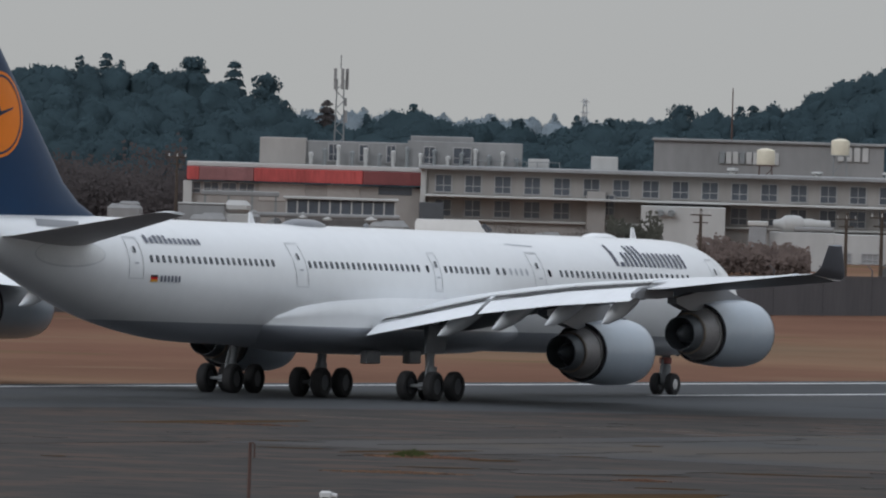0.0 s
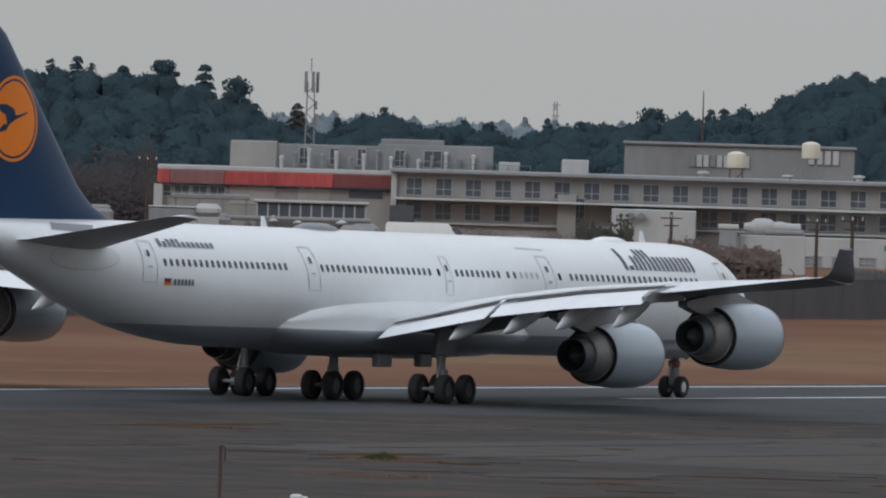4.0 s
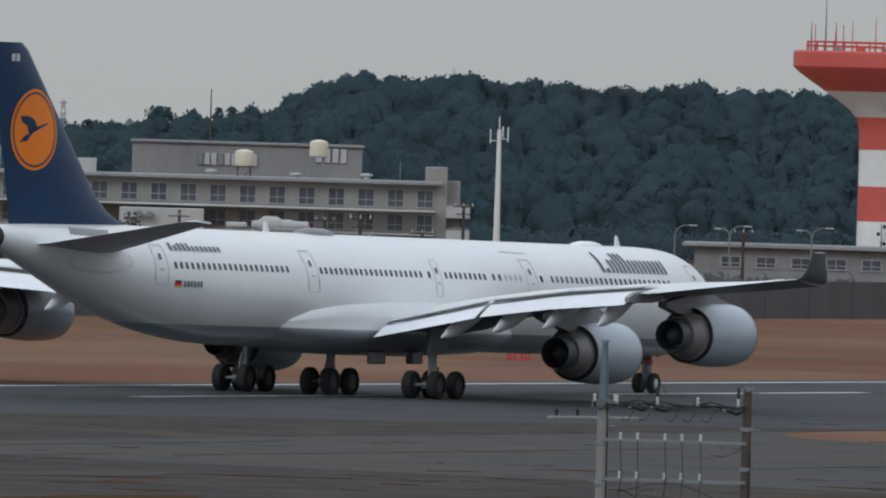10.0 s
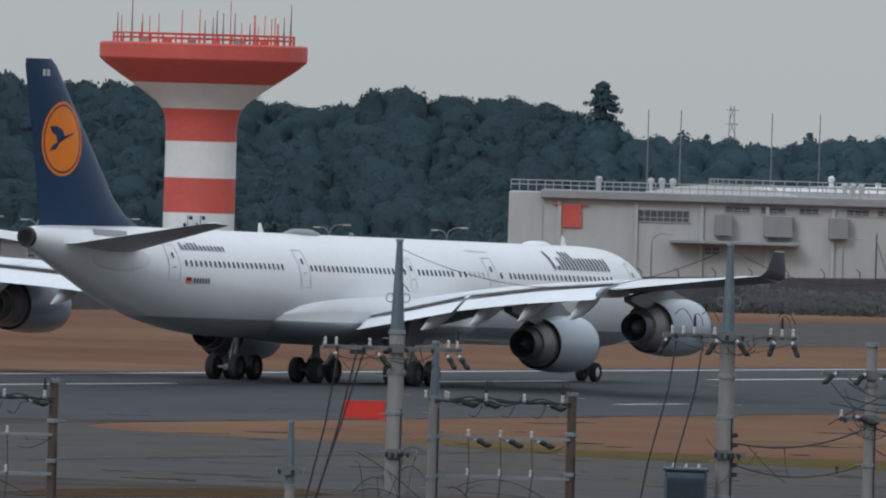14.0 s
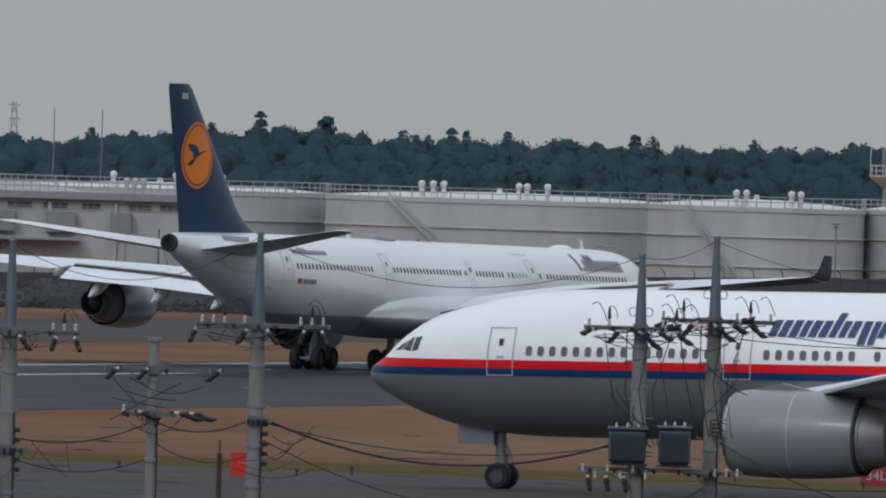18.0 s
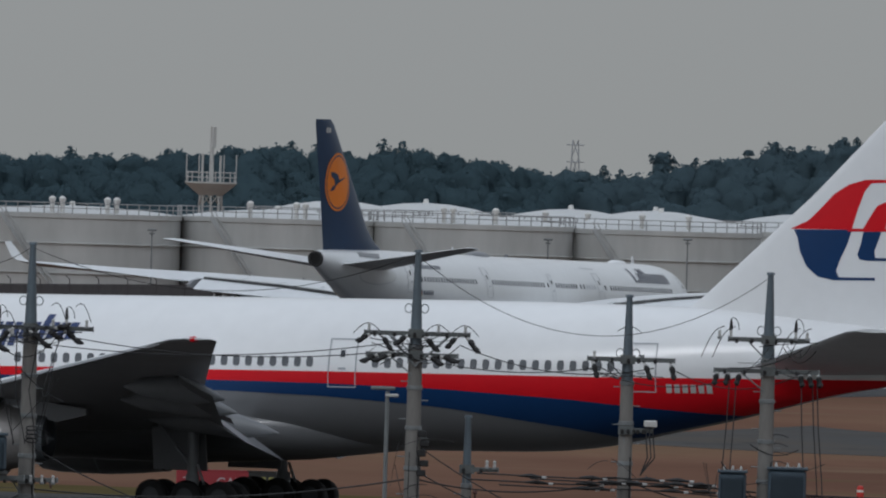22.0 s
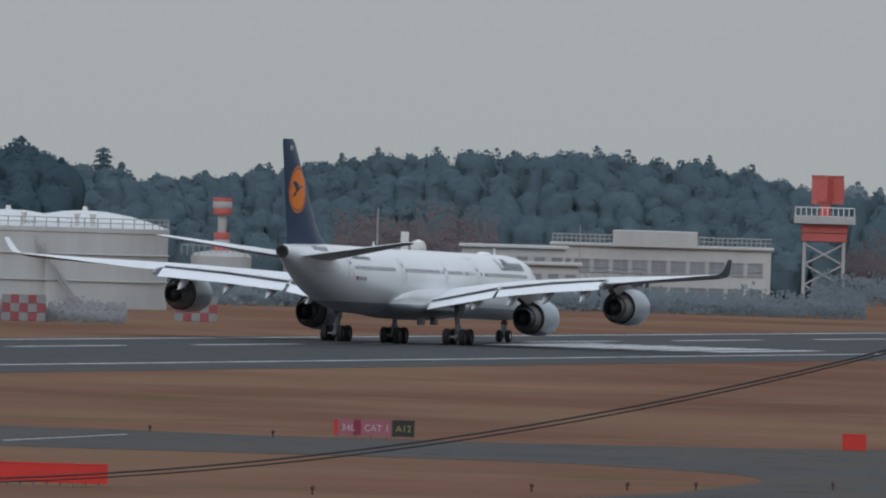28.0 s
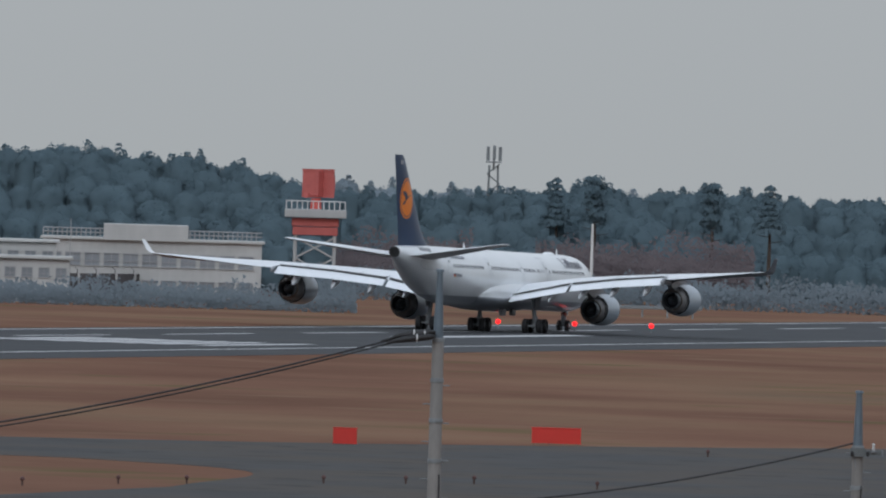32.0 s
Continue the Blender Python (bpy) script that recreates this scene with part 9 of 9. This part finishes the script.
for i in range(4):
    p = polar(15.54 + .28 * i, 1560)
    t = thing("approach_lamp", pose(p.x, p.y, 0, 0, 0, -16), "glowing red runway lamp on a short stem", "lamp", "red runway lamps")
    part("stem", Mesh().rod((0, 0, 0), (0, 0, .3), .05, .05, 8), galvanised, t)
    part("lens", Mesh().lathe([(.02, -.2), (.2, -.12), (.26, -.02), (.26, .1), (.13, .14)], (0, 0, .75), "y", 14), lamp_red, t, "glowing red lens")
t = thing("airfield_bridge", facing(16.3, 1750), "low grey barrier beyond the runway", "barrier")
part("beam", Mesh().slab((0, 0, 1.1), (16, .6, .35), .04), galvanised, t)
for i in range(6):
    part("post", Mesh().box((-7 + 2.8 * i, 0, .5), (.2, .3, 1.0)), galvanised, t, smooth=0)

# the small silver car on the perimeter road
car = thing("silver_car", pose(*ab(287.5, -128), 0, 0, -90 - math.degrees(RWY)), "small silver hatchback driving along the perimeter road", "car")
silver = mat("silver_car_paint", (.42, .43, .44), .35, .2, .05, 1)
prof = [(-1.34, .36, .64), (-1.3, .26, .78), (-1.1, .24, 1.06), (-.62, .24, 1.18), (.05, .24, 1.17), (.5, .24, .84), (1.1, .26, .74), (1.28, .28, .64), (1.34, .34, .54)]
part("body", Mesh().loft([[Vector((x, -.64, lo)), Vector((x, .64, lo)), Vector((x, .68, min(hi, .56))), Vector((x, .64, min(hi, .74))), Vector((x, .5, hi)), Vector((x, -.5, hi)), Vector((x, -.64, min(hi, .74))), Vector((x, -.68, min(hi, .56)))] for x, lo, hi in prof]), silver, car)
for s in (-1, 1):
    for q in ([(-1.0, .78), (-.42, .78), (-.42, 1.1), (-.66, 1.11), (-.9, 1.03)], [(-.36, .78), (.4, .78), (.08, 1.09), (-.36, 1.1)]):
        part("side_window", Mesh().pane(q, .02, Matrix.Translation((0, s * .61, 0)) @ pose(0, 0, 0, 90)), pane_dark, car, smooth=0)
    for x in (-.86, .84):
        w = part("wheel", Mesh().lathe([(.13, s * .62 - .08), (.25, s * .62 - .08), (.27, s * .62 - .04), (.27, s * .62 + .05), (.25, s * .62 + .08), (.13, s * .62 + .08)], (x, 0, .27), "y", 16), rubber, car)
        part("rim", Mesh().lathe([(.16, s * .62 - .06), (.02, s * .62 + .09 * s)], (x, 0, .27), "y", 12), galvanised, w)
    part("headlamp", Mesh().slab((1.22, s * .44, .62), (.16, .26, .12), .03), frame_white, car)
    part("mirror", Mesh().slab((.36, s * .72, .82), (.1, .14, .1), .03), silver, car)
part("windscreen", Mesh().box((.3, 0, 1.0), (.5, 1.02, .03), Euler((0, radians(36), 0)).to_matrix()), pane_dark, car, smooth=0)
part("bumper", Mesh().slab((1.32, 0, .34), (.1, 1.2, .16), .04), dark_metal, car)


# ---------------------------------------------------------------- what moves
def motions():
    # seconds, metres along the runway, metres to its right, degrees of turn
    roll = [(0.0, -10.45, -0.6, -0.89), (0.5, -10.2, -0.6, -0.89), (1.0, -9.9, -0.6, -0.89), (1.5, -9.6, -0.6, -0.89), (2.0, -9.25, -0.6, -0.89), (2.5, -8.8, -0.65, -0.89), (3.5, -7.3, -0.68, -0.89), (4.5, -5.3, -0.69, -0.89), (5.0, -3.6, -0.69, -0.89), (5.5, -1.4, -0.69, -0.89), (6.0, 1.35, -0.69, -0.89), (6.5, 4.64, -0.72, -0.78), (7.0, 8.5, -0.76, -0.63), (7.5, 12.85, -0.8, -0.5), (8.0, 17.75, -0.83, -0.36), (8.5, 23.15, -0.86, -0.22), (9.0, 29.15, -0.87, -0.09), (9.5, 35.4, -0.8, 0.1), (10.0, 42.15, -0.65, 0.28), (10.5, 49.6, -0.48, 0.45), (11.0, 57.5, -0.3, 0.6), (11.5, 66.0, -0.15, 0.73), (12.0, 75.2, 0.0, 0.82), (12.5, 84.9, 0.13, 0.89), (13.0, 95.3, 0.25, 0.92), (13.5, 106.2, 0.34, 0.88), (14.0, 117.7, 0.43, 0.78), (14.5, 129.7, 0.52, 0.65), (15.5, 155.2, 0.66, 0.35), (16.5, 182.0, 0.77, 0.05), (17.0, 196.3, 0.8, -0.07), (17.5, 211.4, 0.82, -0.16), (18.0, 227.0, 0.84, -0.24), (18.5, 242.8, 0.85, -0.31), (19.0, 258.8, 0.86, -0.36), (19.5, 275.9, 0.78, -0.36), (20.0, 293.1, 0.68, -0.36), (20.5, 310.8, 0.58, -0.36), (21.0, 329.1, 0.47, -0.35), (21.5, 347.4, 0.36, -0.35), (22.0, 366.2, 0.25, -0.34), (22.5, 385.4, 0.16, -0.34), (23.0, 405.2, 0.1, -0.33), (23.5, 425.6, 0.1, -0.3), (24.0, 446.4, 0.12, -0.25), (24.5, 467.6, 0.13, -0.2), (25.0, 489.0, 0.14, -0.15), (25.5, 510.8, 0.15, -0.1), (26.0, 533.2, 0.15, -0.06), (26.5, 556.4, 0.12, -0.04), (27.5, 604.2, 0.06, 0.0), (28.5, 653.8, 0.0, 0.06), (29.0, 678.4, -0.03, 0.08), (29.5, 704.2, -0.1, 0.14), (30.0, 730.4, -0.2, 0.2), (30.5, 757.5, -0.28, 0.27), (31.0, 784.6, -0.35, 0.33), (31.5, 811.8, -0.29, 0.29), (32.0, 839.4, -0.23, 0.25)]
    walk(jet, [(t, pose(*ab(a, b), 0, 0, -math.degrees(RWY) - d)) for t, a, b, d in roll])
    creep = [(0.0, -57.0), (4.0, -53.0), (8.0, -49.0), (12.0, -44.8), (14.5, -41.4), (16.5, -38.4), (17.0, -37.64), (17.5, -36.86), (18.0, -36.08), (18.5, -35.3), (19.0, -34.47), (19.5, -33.65), (20.0, -32.78), (21.0, -30.8), (22.0, -28.5), (22.5, -27.4), (23.0, -26.45), (23.5, -25.5), (24.0, -24.49), (24.5, -23.49), (25.0, -22.49), (25.5, -21.4), (26.0, -20.3), (28.5, -14.5), (32.0, -6.5)]
    u = Vector((math.sin(radians(TURN7)), math.cos(radians(TURN7))))
    walk(twin, [(t, pose(X7 + u.x * s, Y7 + u.y * s, 0, 0, 0, -TURN7)) for t, s in creep])
    # the car on the perimeter road, and the radar dish with four seconds a turn
    walk(car, [(t, pose(*ab(287.5 - 8.2 * t, -128), 0, 0, -90 - math.degrees(RWY))) for t in (0.0, 4.0, 8.0, 12.0, 16.0, 20.0, 24.0, 28.0, 32.0)])
    walk(dish, [(0.5 * i, pose(0, 0, 0, 0, 0, 90 + 45 * (i - 59))) for i in range(65)])


motions()
